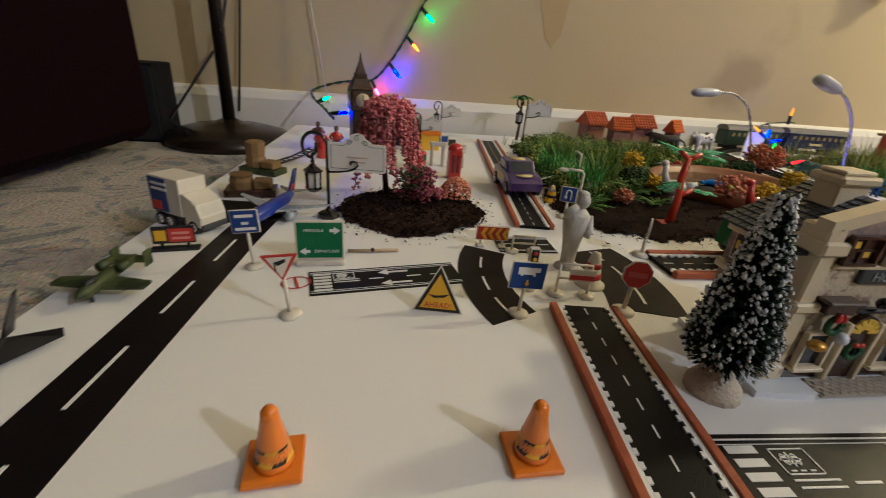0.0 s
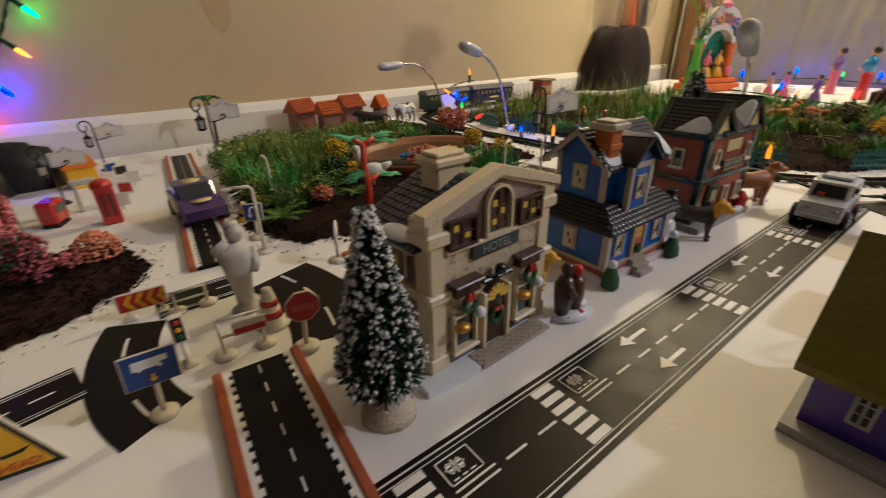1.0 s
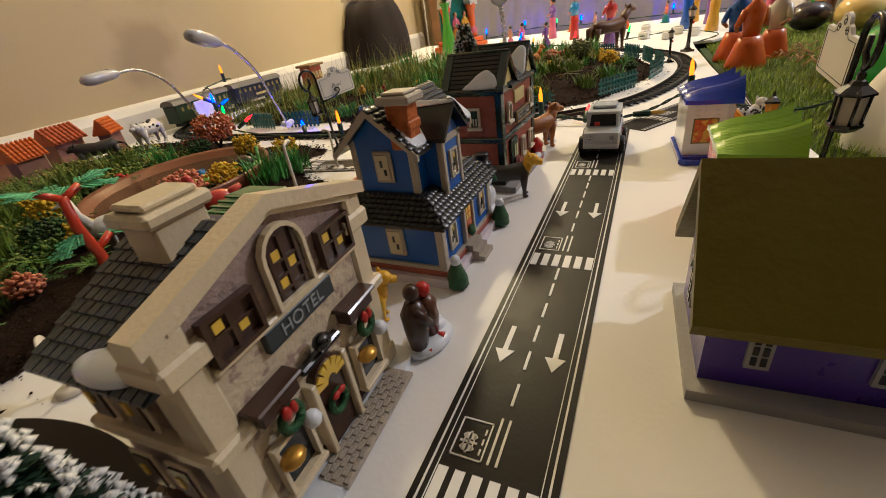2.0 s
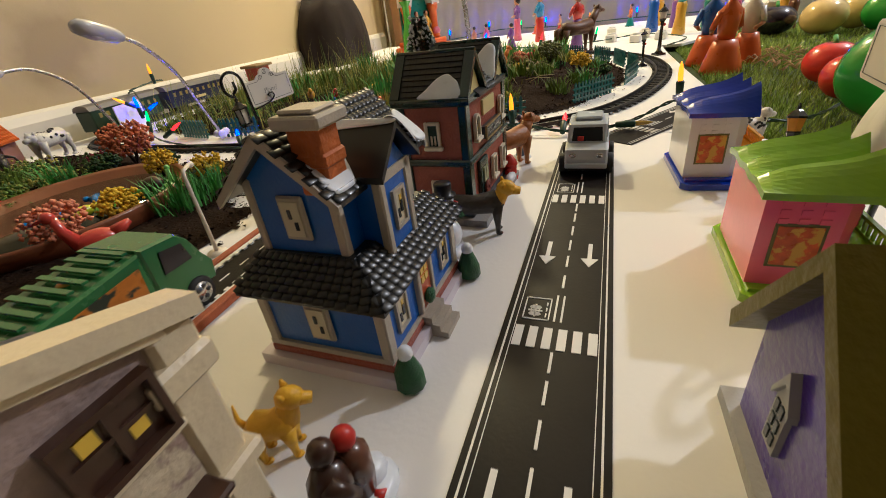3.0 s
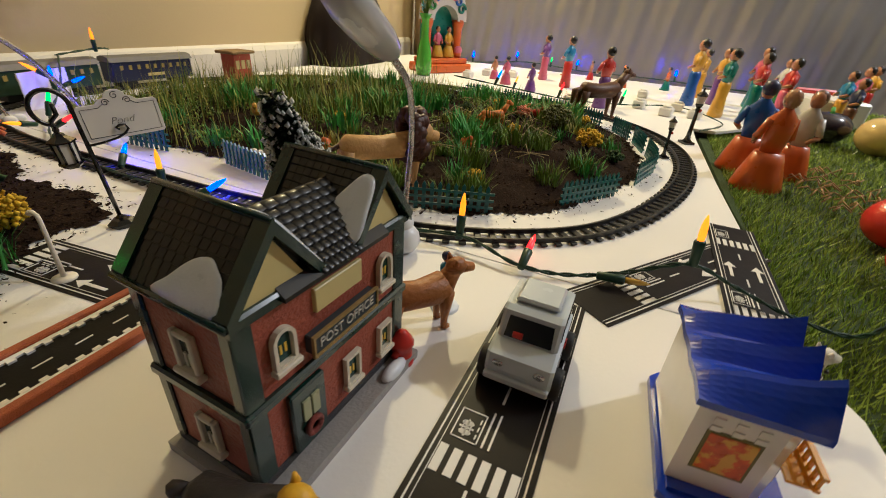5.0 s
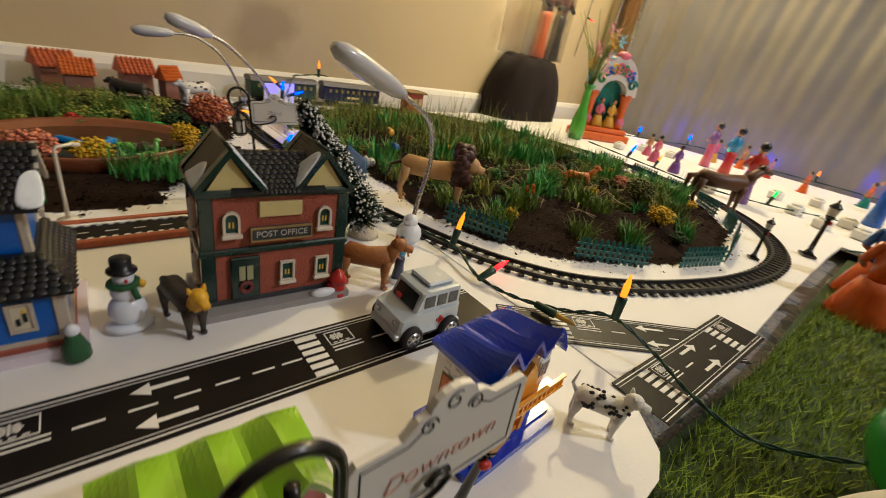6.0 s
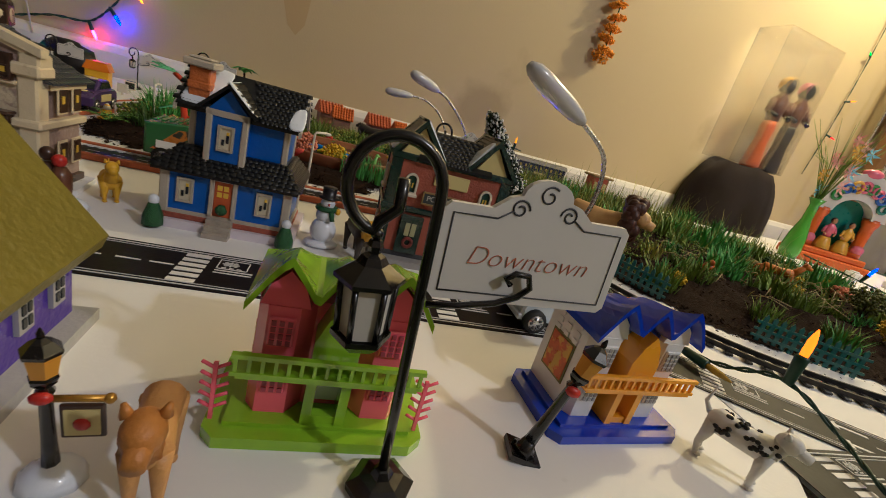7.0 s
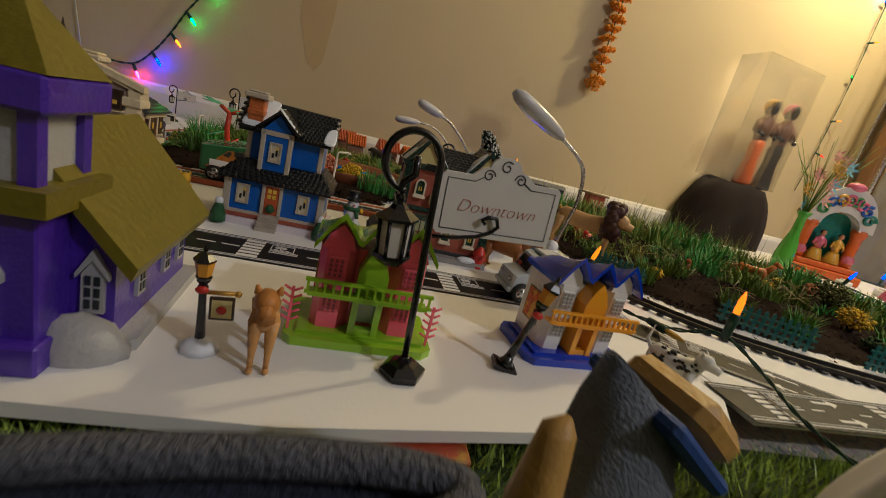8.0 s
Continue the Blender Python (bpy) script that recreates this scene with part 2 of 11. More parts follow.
def carpet_surface():
    m = bpy.data.materials.new("patterned_carpet")
    m.use_nodes = True
    nt = m.node_tree
    n, l = nt.nodes, nt.links
    p = n["Principled BSDF"]
    p.inputs["Roughness"].default_value = 0.95
    tc = n.new("ShaderNodeTexCoord")
    a = n.new("ShaderNodeTexNoise")
    a.inputs["Scale"].default_value, a.inputs["Detail"].default_value, a.inputs["Distortion"].default_value = 7, 5, 2.2
    l.new(tc.outputs["Object"], a.inputs["Vector"])
    r = n.new("ShaderNodeValToRGB")
    r.color_ramp.interpolation = "CONSTANT"
    stops = [(0.0, (0.3, 0.31, 0.3)), (0.38, (0.55, 0.5, 0.42)), (0.46, (0.66, 0.58, 0.48)), (0.55, (0.34, 0.36, 0.36)), (0.585, (0.62, 0.53, 0.43)), (0.66, (0.45, 0.3, 0.2))]
    for i, (at, c) in enumerate(stops):
        e = r.color_ramp.elements[i] if i < 2 else r.color_ramp.elements.new(at)
        e.position, e.color = at, (*c, 1)
    l.new(a.outputs["Fac"], r.inputs[0])
    f = n.new("ShaderNodeTexNoise")
    f.inputs["Scale"].default_value, f.inputs["Detail"].default_value = 260, 3
    l.new(tc.outputs["Object"], f.inputs["Vector"])
    mx = n.new("ShaderNodeMix")
    mx.data_type, mx.blend_type = "RGBA", "MULTIPLY"
    mx.inputs[0].default_value = 0.6
    l.new(r.outputs[0], mx.inputs[6])
    l.new(f.outputs["Color"], mx.inputs[7])
    l.new(mx.outputs[2], p.inputs["Base Color"])
    b = n.new("ShaderNodeBump")
    b.inputs["Strength"].default_value, b.inputs["Distance"].default_value = 0.9, 0.004
    l.new(f.outputs["Fac"], b.inputs["Height"])
    l.new(b.outputs[0], p.inputs["Normal"])
    return m


CARPET = carpet_surface()
# unseen closing walls get a dark taupe so less light bounces back
DIM_WALL_PAINT = shade("taupe_wall_paint", (0.2, 0.16, 0.12), 0.8, vary=0.08, scale=3, bump=0.15, bump_scale=200)
tagged(part("floor", Geo().box(-3.0, 3.6, -2.6, 1.9, FLOOR_Z - 0.05, FLOOR_Z), CARPET), "patterned grey and beige carpet floor of the room", "floor", kind="structure")
tagged(part("wall_north", Geo().box(-3.2, 4.2, 0, 0.12, FLOOR_Z, 2.45), WALL_PAINT, m=wall_at(0)), "cream painted wall behind the toy town", "wall", kind="structure")
base = Geo().prism([(0, 0), (-0.016, 0), (-0.016, 0.085), (-0.009, 0.1), (-0.004, 0.104), (0, 0.106)][::-1], -3.0, 2.9, "x")
tagged(part("baseboard", base, TRIM_PAINT, m=wall_at(0, 0.0, FLOOR_Z)), "white moulded baseboard along the cream wall", "baseboard", kind="structure")
tagged(part("wall_east", Geo().box(2.95, 3.07, -2.6, 1.49, FLOOR_Z, 2.45), WALL_PAINT), "cream painted wall behind the hung fabric", "wall", kind="structure")
tagged(part("wall_west", Geo().box(-3.12, -3.0, -2.6, 1.0, FLOOR_Z, 2.45), DIM_WALL_PAINT), "unseen room wall, darkened taupe to cut bounced light", "wall", kind="structure")
tagged(part("wall_south", Geo().box(-3.0, 2.95, -2.72, -2.6, FLOOR_Z, 2.45), DIM_WALL_PAINT), "unseen room wall, darkened taupe to cut bounced light", "wall", kind="structure")
tagged(part("ceiling", Geo().box(-3.2, 3.2, -2.8, 1.9, 2.45, 2.5), DIM_CEILING_PAINT), "unseen ceiling of the room, greyed to cut bounced light", "ceiling", kind="structure")

# ---- the boards under the town ----
table = thing("display_board", "white foam board sheets on the carpet carrying the toy town", "board")
part("board", Geo().plate([(-0.222, -0.11), (0.0, -0.1), (0.46, -0.072), (0.58, -0.076), (0.84, -0.056), (0.862, -0.046), (0.9, 0.0), (0.9, 1.24), (-0.25, 1.2)], -0.007, 0.0), WHITE_BOARD, table)
part("board", Geo().plate([(0.903, -0.03), (1.1, -0.03), (1.3, -0.02), (1.62, -0.01), (1.75, -0.01), (1.75, 1.3), (0.903, 1.27)], -0.0075, -0.0005), WHITE_BOARD, table)
part("board", Geo().plate([(1.753, -0.06), (1.95, -0.2), (2.72, -0.3), (2.72, 1.4), (1.753, 1.33)], -0.0075, -0.001), WHITE_BOARD, table)
part("support", Geo().box(-0.2, 0.44, 0.1, 1.15, FLOOR_Z, -0.0072).box(0.95, 1.7, 0.1, 1.2, FLOOR_Z, -0.0077).box(1.8, 2.65, 0.05, 1.3, FLOOR_Z, -0.0077).box(0.5, 0.88, 0.06, 1.2, FLOOR_Z, -0.0072), shade("cardboard", (0.3, 0.2, 0.11), 0.85, vary=0.1, scale=20, bump=0.2), table)


# ---- roads of printed paper ----
def marks(length, width, items):
    """Road marks laid on a strip that runs along +x; items: (kind, x)."""
    g = Geo()
    w = width / 2
    z0, z1 = 0.0007, 0.0011
    def bar(x0, x1, y0, y1):
        g.box(x0, x1, y0, y1, z0, z1)
    for s in (-1, 1):
        for o, t in ((0.0035, 0.0009), (0.0065, 0.0004)):
            y = s * (w - o)
            bar(0.001, length - 0.001, y - t / 2, y + t / 2)
    for kind, x in items:
        if kind == "zebra":
            for k in range(6):
                y = (k - 2.5) * width * 0.133
                bar(x, x + 0.016, y - width * 0.04, y + width * 0.04)
        if kind == "dash":
            bar(x, x + 0.014, -0.0007, 0.0007)
        if kind == "double":
            for y in (-0.0025, 0.0012):
                bar(x, x + 0.024, y, y + 0.0011)
        if kind == "arrow" or kind == "arrow_back":
            d = -1 if kind == "arrow" else 1
            for y in (-width * 0.24, width * 0.24):
                bar(min(x, x - d * 0.02), max(x, x - d * 0.02), y - 0.0014, y + 0.0014)
                p = [(x, y - 0.0055), (x, y + 0.0055), (x + d * 0.01, y)]
                g.prism(p if d < 0 else p[::-1], z0, z1)
        if kind == "cover":
            y0, y1, x1 = width * 0.08, width * 0.34, x + 0.02
            for q in ((x, x1, y0, y0 + 0.0007), (x, x1, y1 - 0.0007, y1), (x, x + 0.0007, y0, y1), (x1 - 0.0007, x1, y0, y1)):
                bar(*q)
            cx, cy = (x + x1) / 2 - 0.002, (y0 + y1) / 2 + 0.001
            bar(cx - 0.0055, cx + 0.0055, cy - 0.0005, cy + 0.0005)
            bar(cx - 0.0005, cx + 0.0005, cy - 0.004, cy + 0.004)
            for k in (-1, 1):
                g.prism([(cx + k * 0.003 + 0.0018 * math.cos(a * 0.785), cy + 0.0035 * math.sin(a * 0.785)) for a in range(8)], z0, z1)
                bar(cx - 0.004, cx + 0.004, cy + k * 0.0022 - 0.0003, cy + k * 0.0022 + 0.0003)
            for k in range(3):
                bar(x + 0.003 + k * 0.005, x + 0.006 + k * 0.005, y0 + 0.0018, y0 + 0.0026)
    return g


def paper_road(label, m, length, width, items):
    t = thing("paper_road", label, "road", m, "printed paper roads")
    part("sheet", Geo().box(0, length, -width / 2, width / 2, 0.0001, 0.0007), PAPER_BLACK, t)
    part("markings", marks(length, width, items), PAPER_WHITE, t, "white printed road markings")
    return t


def module(x):
    """One printed stretch: crossing, cover, arrows and dashes."""
    return [("zebra", x), ("cover", x + 0.022), ("double", x + 0.022), ("dash", x + 0.054), ("dash", x + 0.078), ("arrow", x + 0.09), ("dash", x + 0.1), ("dash", x + 0.122), ("dash", x + 0.144), ("dash", x + 0.163)]


main_items = module(0.336 - 0.236) + module(0.515 - 0.236) + module(0.694 - 0.236)[:-2] + [("zebra", 0.008), ("cover", 0.03), ("double", 0.03), ("dash", 0.06), ("dash", 0.083)]
paper_road("black printed paper street with white crossings and arrows", spin(0.236, 0.1385), 0.633, 0.057, main_items)
paper_road("black printed paper street beside the green airport sign", spin(-0.03, 0.337, 0, 13), 0.145, 0.045, [("zebra", 0.004), ("cover", 0.022), ("double", 0.022), ("arrow", 0.075), ("dash", 0.055), ("dash", 0.092), ("dash", 0.116)])
paper_road("black printed paper street crossing to the post office", spin(0.727, 0.37, 0, 97), 0.165, 0.05, [("dash", 0.01), ("dash", 0.04), ("arrow_back", 0.08), ("dash", 0.1), ("double", 0.115), ("zebra", 0.14), ("cover", 0.118)])
paper_road("black printed paper street slanting to the railway", spin(0.868, 0.112, 0.0002, -35), 0.24, 0.05, [("zebra", 0.05), ("cover", 0.075), ("double", 0.075), ("dash", 0.11), ("arrow", 0.15), ("dash", 0.17), ("dash", 0.2)])
paper_road("black printed paper street beside the grass mat", spin(0.89, -0.0155, 0.0012, 0), 0.228, 0.048, [("zebra", 0.03), ("cover", 0.05), ("double", 0.05), ("dash", 0.085), ("arrow_back", 0.12), ("dash", 0.14), ("zebra", 0.17), ("cover", 0.192)])
paper_road("short black printed paper street with white lines", spin(0.172, 0.443, 0.0002, 2), 0.07, 0.046, [("dash", 0.005), ("dash", 0.03), ("dash", 0.052)])


def plain_road(label, poly, dashes):
    t = thing("paper_road", label, "road", None, "printed paper roads")
    part("sheet", Geo().plate(poly, 0.0001, 0.0006), PAPER_BLACK, t)
    g = Geo()
    for (x0, y0), (x1, y1) in dashes:
        d = Vector((x1 - x0, y1 - y0)).normalized() * 0.0012
        g.prism([(x0 + d.y, y0 - d.x), (x1 + d.y, y1 - d.x), (x1 - d.y, y1 + d.x), (x0 - d.y, y0 + d.x)], 0.0006, 0.001)
    part("markings", g, PAPER_WHITE, t, "white centre dashes")


left_mid = [(-0.14 + 0.012 * (y - 0.1) / 0.35, y) for y in (0.0, 0.09, 0.1, 0.155, 0.19, 0.245, 0.285, 0.335, 0.375, 0.425)]
plain_road("black paper runway with white centre dashes beside toy planes", [(-0.168, -0.02), (-0.117, -0.02), (-0.106, 0.42), (-0.1, 0.51), (-0.148, 0.51), (-0.152, 0.42)], [(left_mid[i], left_mid[i + 1]) for i in (0, 2, 4, 6, 8)])
plain_road("black paper apron under the toy aeroplane", [(-0.212, 0.5), (-0.15, 0.472), (-0.093, 0.498), (-0.113, 0.55), (-0.212, 0.552)], [])


def bend(label, cx, cy, r0, r1, a0, a1, dashes):
    outer, inner = arc(cx, cy, r1, a0, a1, 14), arc(cx, cy, r0, a0, a1, 14)
    mid = (r0 + r1) / 2
    segs = []
    for b0, b1 in dashes:
        q = arc(cx, cy, mid, b0, b1, 4)
        segs += list(zip(q, q[1:]))
    plain_road(label, outer + inner[::-1], segs)


bend("curved black paper street with white dashes", 0.302, 0.36, 0.137, 0.186, 156, 206, [(164, 173), (180, 189), (194, 203)])
bend("curved black paper street beside the snowy tree", 0.062, 0.362, 0.19, 0.25, -16, 19, [(-12, -4), (1, 8), (12, 18)])


# ---- raised road tiles with brick edges ----
TILE_TOP = shade("black_road_tile", (0.006, 0.0055, 0.0055), 0.45, spec=0.2, vary=0.4, scale=90, bump=0.1)


def road_tile(label, a, b, width, high=0.004, kerbs=True):
    """A raised strip of road from a to b, with kerb blocks and brick edges."""
    a, b = Vector(a), Vector(b)
    n = (b - a).length
    t = thing("road_tile", label, "road", spin(a.x, a.y, 0, math.degrees(math.atan2(b.y - a.y, b.x - a.x))), "raised road tiles")
    w = width / 2
    part("roadway", Geo().box(0, n, -w + 0.008, w - 0.008, 0.0002, high), TILE_TOP, t)
    for s in (-1, 1):
        y0, y1 = sorted((s * (w - 0.0075), s * (w - 0.001)))
        part("brick_edge", Geo().box(0, n, y0, y1, 0.0002, high + 0.003, 0.0008), ORANGE_BRICK, t, "orange brick road edge")
        part("kerb", Geo().box(0, n, *sorted((s * (w - 0.011), s * (w - 0.0077))), high, high + 0.0012), PLASTIC_WHITE, t, "white kerb strip")
        k = Geo()
        for i in range(int(n / 0.009)):
            k.box(i * 0.009 + 0.002, i * 0.009 + 0.0062, *sorted((s * (w - 0.0135), s * (w - 0.0105))), high, high + 0.0014)
        part("kerb_blocks", k, PLASTIC_WHITE, t, "white kerb blocks")
    d = Geo()
    for i in range(int(n / 0.022)):
        d.box(i * 0.022 + 0.004, i * 0.022 + 0.014, -0.0006, 0.0006, high, high + 0.0003)
    part("dashes", d, PAPER_WHITE, t)
    return t


road_tile("raised black toy road with orange brick edges on white board", (0.2205, 0.305), (0.2, 0.03), 0.064)
road_tile("raised black toy road with orange brick edges under a car", (0.231, 0.498), (0.281, 1.148), 0.056)
road_tile("raised black toy road with orange brick edges beside the pond garden", (0.33, 0.396), (0.715, 0.414), 0.054)

# ---- ceramic houses along the street ----
CREAM = shade("cream_ceramic", (0.68, 0.58, 0.39), 0.32, vary=0.1, scale=60, bump=0.15, coat=0.3, spot=(0.55, 0.45, 0.29), spot_at=0.66, spot_scale=70)
CREAM_STONE = shade("cream_stone_ceramic", (0.6, 0.51, 0.36), 0.45, vary=0.15, scale=120, bump=0.5, bump_scale=300, spot=(0.36, 0.26, 0.21), spot_at=0.54, spot_scale=130)
MAUVE_STONE = shade("mauve_stone_ceramic", (0.36, 0.27, 0.24), 0.45, vary=0.3, scale=220, bump=0.6, bump_scale=300)
SLATE = shade("slate_roof_ceramic", (0.035, 0.042, 0.052), 0.4, vary=0.25, scale=90, bump=0.3, coat=0.2)
DARK_BROWN = shade("dark_brown_glaze", (0.05, 0.022, 0.013), 0.3, vary=0.3, scale=90, coat=0.3)
YELLOW_PANE = shade("yellow_window_pane", (0.75, 0.5, 0.05), 0.3, vary=0.1, scale=100, coat=0.3)
DARK_PANE = shade("dark_window_pane", (0.02, 0.025, 0.03), 0.12, vary=0.3, scale=60)
GREEN_PAINT = shade("dark_green_glaze", (0.006, 0.028, 0.021), 0.25, vary=0.3, scale=70, coat=0.5)
BRICK_RED = shade("red_brick_ceramic", (0.33, 0.085, 0.05), 0.45, vary=0.2, scale=140, bump=0.6, bump_scale=500)
PALE_YELLOW = shade("pale_yellow_glaze", (0.62, 0.52, 0.22), 0.4, vary=0.08, scale=60)
BLUE_PAINT = shade("bright_blue_glaze", (0.003, 0.1, 0.46), 0.35, vary=0.12, scale=60, bump=0.15, coat=0.2)
GREIGE = shade("grey_beige_trim", (0.46, 0.41, 0.33), 0.45, vary=0.1, scale=90, bump=0.2)
BLACK_ROOF = shade("black_glazed_shingle", (0.007, 0.0075, 0.008), 0.33, vary=0.35, scale=60, coat=0.12, per_thing=0.3)
ORANGE_CHIMNEY = shade("orange_brick_chimney", (0.52, 0.14, 0.03), 0.5, vary=0.25, scale=160, bump=0.7, bump_scale=340)
LEAF_GLAZE = shade("green_bush_glaze", (0.02, 0.1, 0.03), 0.4, vary=0.4, scale=150, bump=0.6)
RED_PAINT = shade("red_paint", (0.5, 0.03, 0.02), 0.35, vary=0.15, scale=60)
GOLD = shade("gold_paint", (0.55, 0.3, 0.05), 0.3, metal=0.6, vary=0.2, scale=90)
STEP_STONE = shade("grey_step_stone", (0.42, 0.37, 0.3), 0.6, vary=0.2, scale=120, bump=0.5)
SIGN_DARK = shade("dark_slate_sign", (0.035, 0.045, 0.05), 0.35, vary=0.2, scale=60)


def window(parent, x, z, w, h, y, frame, pane, lights=(), arched=False, sill=True, thick=0.0022):
    """A window proud of a front that faces -y: frame with its pane, lit panes and sill beneath it."""
    def outline(grow):
        a, b, c = w / 2 + grow, h / 2 + grow, h / 2 + grow
        if not arched:
            return [(x - a, z - b), (x + a, z - b), (x + a, z + c), (x - a, z + c)]
        return [(x - a, z - b), (x + a, z - b)] + [(x + a * math.cos(radians(t)), z + h / 2 - w / 2 + a * math.sin(radians(t))) for t in range(0, 181, 20)]
    g = Geo()
    o, i = outline(0.0018), outline(0)
    n = len(o)
    for k in range(n):
        q = (k + 1) % n
        v = [(*o[k],), (*o[q],), (*i[q],), (*i[k],)]
        g.prism(v, y - thick, y, "y")
    fr = part("window_frame", g, frame, parent)
    part("pane", Geo().prism(outline(-0.0001), y - 0.0006, y, "y"), pane, fr, "dark glazed pane")
    for dx, dz, lw, lh in lights:
        part("lit_pane", Geo().box(x + dx - lw / 2, x + dx + lw / 2, y - 0.001, y - 0.0004, z + dz - lh / 2, z + dz + lh / 2), YELLOW_PANE, fr, "yellow painted pane")
    if sill:
        part("sill", Geo().box(x - w / 2 - 0.003, x + w / 2 + 0.003, y - thick - 0.0016, y, z - h / 2 - 0.004, z - h / 2 - 0.0012, 0.0005), frame, fr)
    return fr




def shingles(parent, a, b, c, d, rows, cols, mesh):
    """Single shingles over a roof slope: a, b along the eave, d, c along the ridge."""
    a, b, c, d = map(Vector, (a, b, c, d))
    n = (b - a).cross(d - a).normalized()
    for r in range(rows):
        for k in range(cols + (r % 2)):
            u, v = (k + (0.5 if r % 2 == 0 else 0.0)) / cols, (r + 0.35) / rows
            lo, hi = a.lerp(b, u), d.lerp(c, u)
            p = lo.lerp(hi, v) + n * 0.0004
            ex = (b - a).lerp(c - d, v) / cols
            ey = (hi - lo) / rows
            m = Matrix((ex.to_4d(), ey.to_4d(), (n * 0.0016).to_4d(), (0, 0, 0, 1))).transposed()
            for i in range(3):
                m[3][i] = 0
            m.translation = p
            ob = new("shingle", mesh)
            ob.parent, ob.matrix_basis = parent, m


def shingle_mesh(mat):
    g = Geo()
    v = [(-0.49, -0.56, 0.0), (0.49, -0.56, 0.0), (0.49, 0.5, 0.0), (-0.49, 0.5, 0.0), (-0.41, -0.5, 1.0), (0.41, -0.5, 1.0), (0.4, 0.42, 0.35), (-0.4, 0.42, 0.35)]
    g.add(v, [(4, 5, 6, 7), (0, 1, 5, 4), (1, 2, 6, 5), (2, 3, 7, 6), (3, 0, 4, 7)], True)
    return g.mesh("shingle", mat)


def hotel():
    t = thing("hotel_house", "cream ceramic hotel with slate roof, wreaths and snow", "house", spin(0.3, 0.2135, 0, 2.5, 0.92), "ceramic houses")
    W, D = 0.111, 0.066
    part("snow_base", Geo().prism([(-0.012, -0.012), (0.02, -0.016), (0.085, -0.015), (0.118, -0.01), (0.122, 0.03), (0.118, D + 0.006), (-0.008, D + 0.006)], 0.0, 0.005), SNOW, t, "white snowy base")
    part("wall", Geo().box(0.004, W - 0.004, 0.004, D, 0.004, 0.093), MAUVE_STONE, t, "mauve stone wall")
    part("plinth", Geo().box(0.0, W, 0.0, 0.01, 0.004, 0.012, 0.001).box(0.0, 0.006, 0.01, D, 0.004, 0.011).box(W - 0.006, W, 0.01, D, 0.004, 0.011), DARK_BROWN, t, "dark brown plinth")
    for x in (0.0, W - 0.013):
        part("pilaster", Geo().box(x, x + 0.013, -0.001, 0.014, 0.012, 0.1, 0.0015).box(x - 0.003, x + 0.016, -0.004, 0.017, 0.057, 0.064, 0.0015).box(x - 0.003, x + 0.016, -0.004, 0.017, 0.095, 0.104, 0.0015).box(x - 0.0015, x + 0.0145, -0.002, 0.015, 0.005, 0.016, 0.001), CREAM, t)
    part("cornice", Geo().box(0.012, W - 0.012, -0.003, 0.006, 0.0872, 0.0902, 0.0008), CREAM, t)
    part("front_wall", Geo().box(0.012, W - 0.012, 0.0008, 0.006, 0.012, 0.088), CREAM_STONE, t, "cream front wall")
    for x in (-0.002, W - 0.006):
        for z in (0.057, 0.086):
            part("side_band", Geo().box(x, x + 0.008, 0.014, D, z, z + 0.006, 0.001), CREAM, t)
    gable = [(0.004, 0.088), (W - 0.004, 0.088), (W - 0.004, 0.113), (W / 2, 0.13), (0.004, 0.113)]
    part("gable_wall", Geo().prism(gable, 0.001, 0.0055, "y"), MAUVE_STONE, t, "stone gable wall")
    g = Geo()
    for s in (-1, 1):
        v = [(W / 2, 0.1285), (W / 2, 0.1345), (W / 2 + s * (W / 2 + 0.004), 0.1165), (W / 2 + s * (W / 2 + 0.004), 0.1105)]
        g.prism(v[::s], -0.004, 0.006, "y")
    part("gable_moulding", g, CREAM, t, "cream gable moulding")
    for s in (-1, 1):
        v = [(W / 2, 0.1262), (W / 2, 0.1288), (W / 2 + s * (W / 2 - 0.006), 0.1128), (W / 2 + s * (W / 2 - 0.006), 0.1102)]
        part("inner_moulding", Geo().prism(v[::s], -0.002, 0.003, "y"), CREAM, t)
    for x in (-0.002, W - 0.011):
        part("attic_pier", Geo().box(x, x + 0.013, -0.002, 0.016, 0.1, 0.112, 0.0015), CREAM, t)
    roof = part("roof", Geo().prism([(-0.006, 0.092), (W + 0.006, 0.092), (W / 2, 0.122)], 0.0055, D + 0.006, "y"), SLATE, t, "grey slate roof")
    g = Geo()
    for s in (-1, 1):
        for r in range(12):
            u = r / 12
            x0, z0 = W / 2 + s * (W / 2 + 0.006) * (1 - u), 0.092 + 0.03 * u
            x1, z1 = W / 2 + s * (W / 2 + 0.006) * (1 - u - 0.083), 0.092 + 0.03 * (u + 0.083)
            for k in range(12):
                y0 = 0.0065 + k * 0.0053 + (r % 2) * 0.0024
                q = [(x0, y0, z0 + 0.0012), (x0, y0 + 0.0045, z0 + 0.0012), (x1, y0 + 0.0045, z1 + 0.0004), (x1, y0, z1 + 0.0004), (x0, y0, z0 - 0.0004), (x0, y0 + 0.0045, z0 - 0.0004)]
                g.add(q, [(0, 1, 2, 3)[::s], (4, 5, 1, 0)[::s], (4, 0, 3), (5, 2, 1)])
    part("slate_cover", g, SLATE, roof, "rows of small grey slates")["kind"] = "stuff"
    part("roof_snow", Geo().ball((0.002, 0.03, 0.0955), (0.0085, 0.017, 0.0042), 16, k=10), SNOW, roof, "snow lying on the roof")
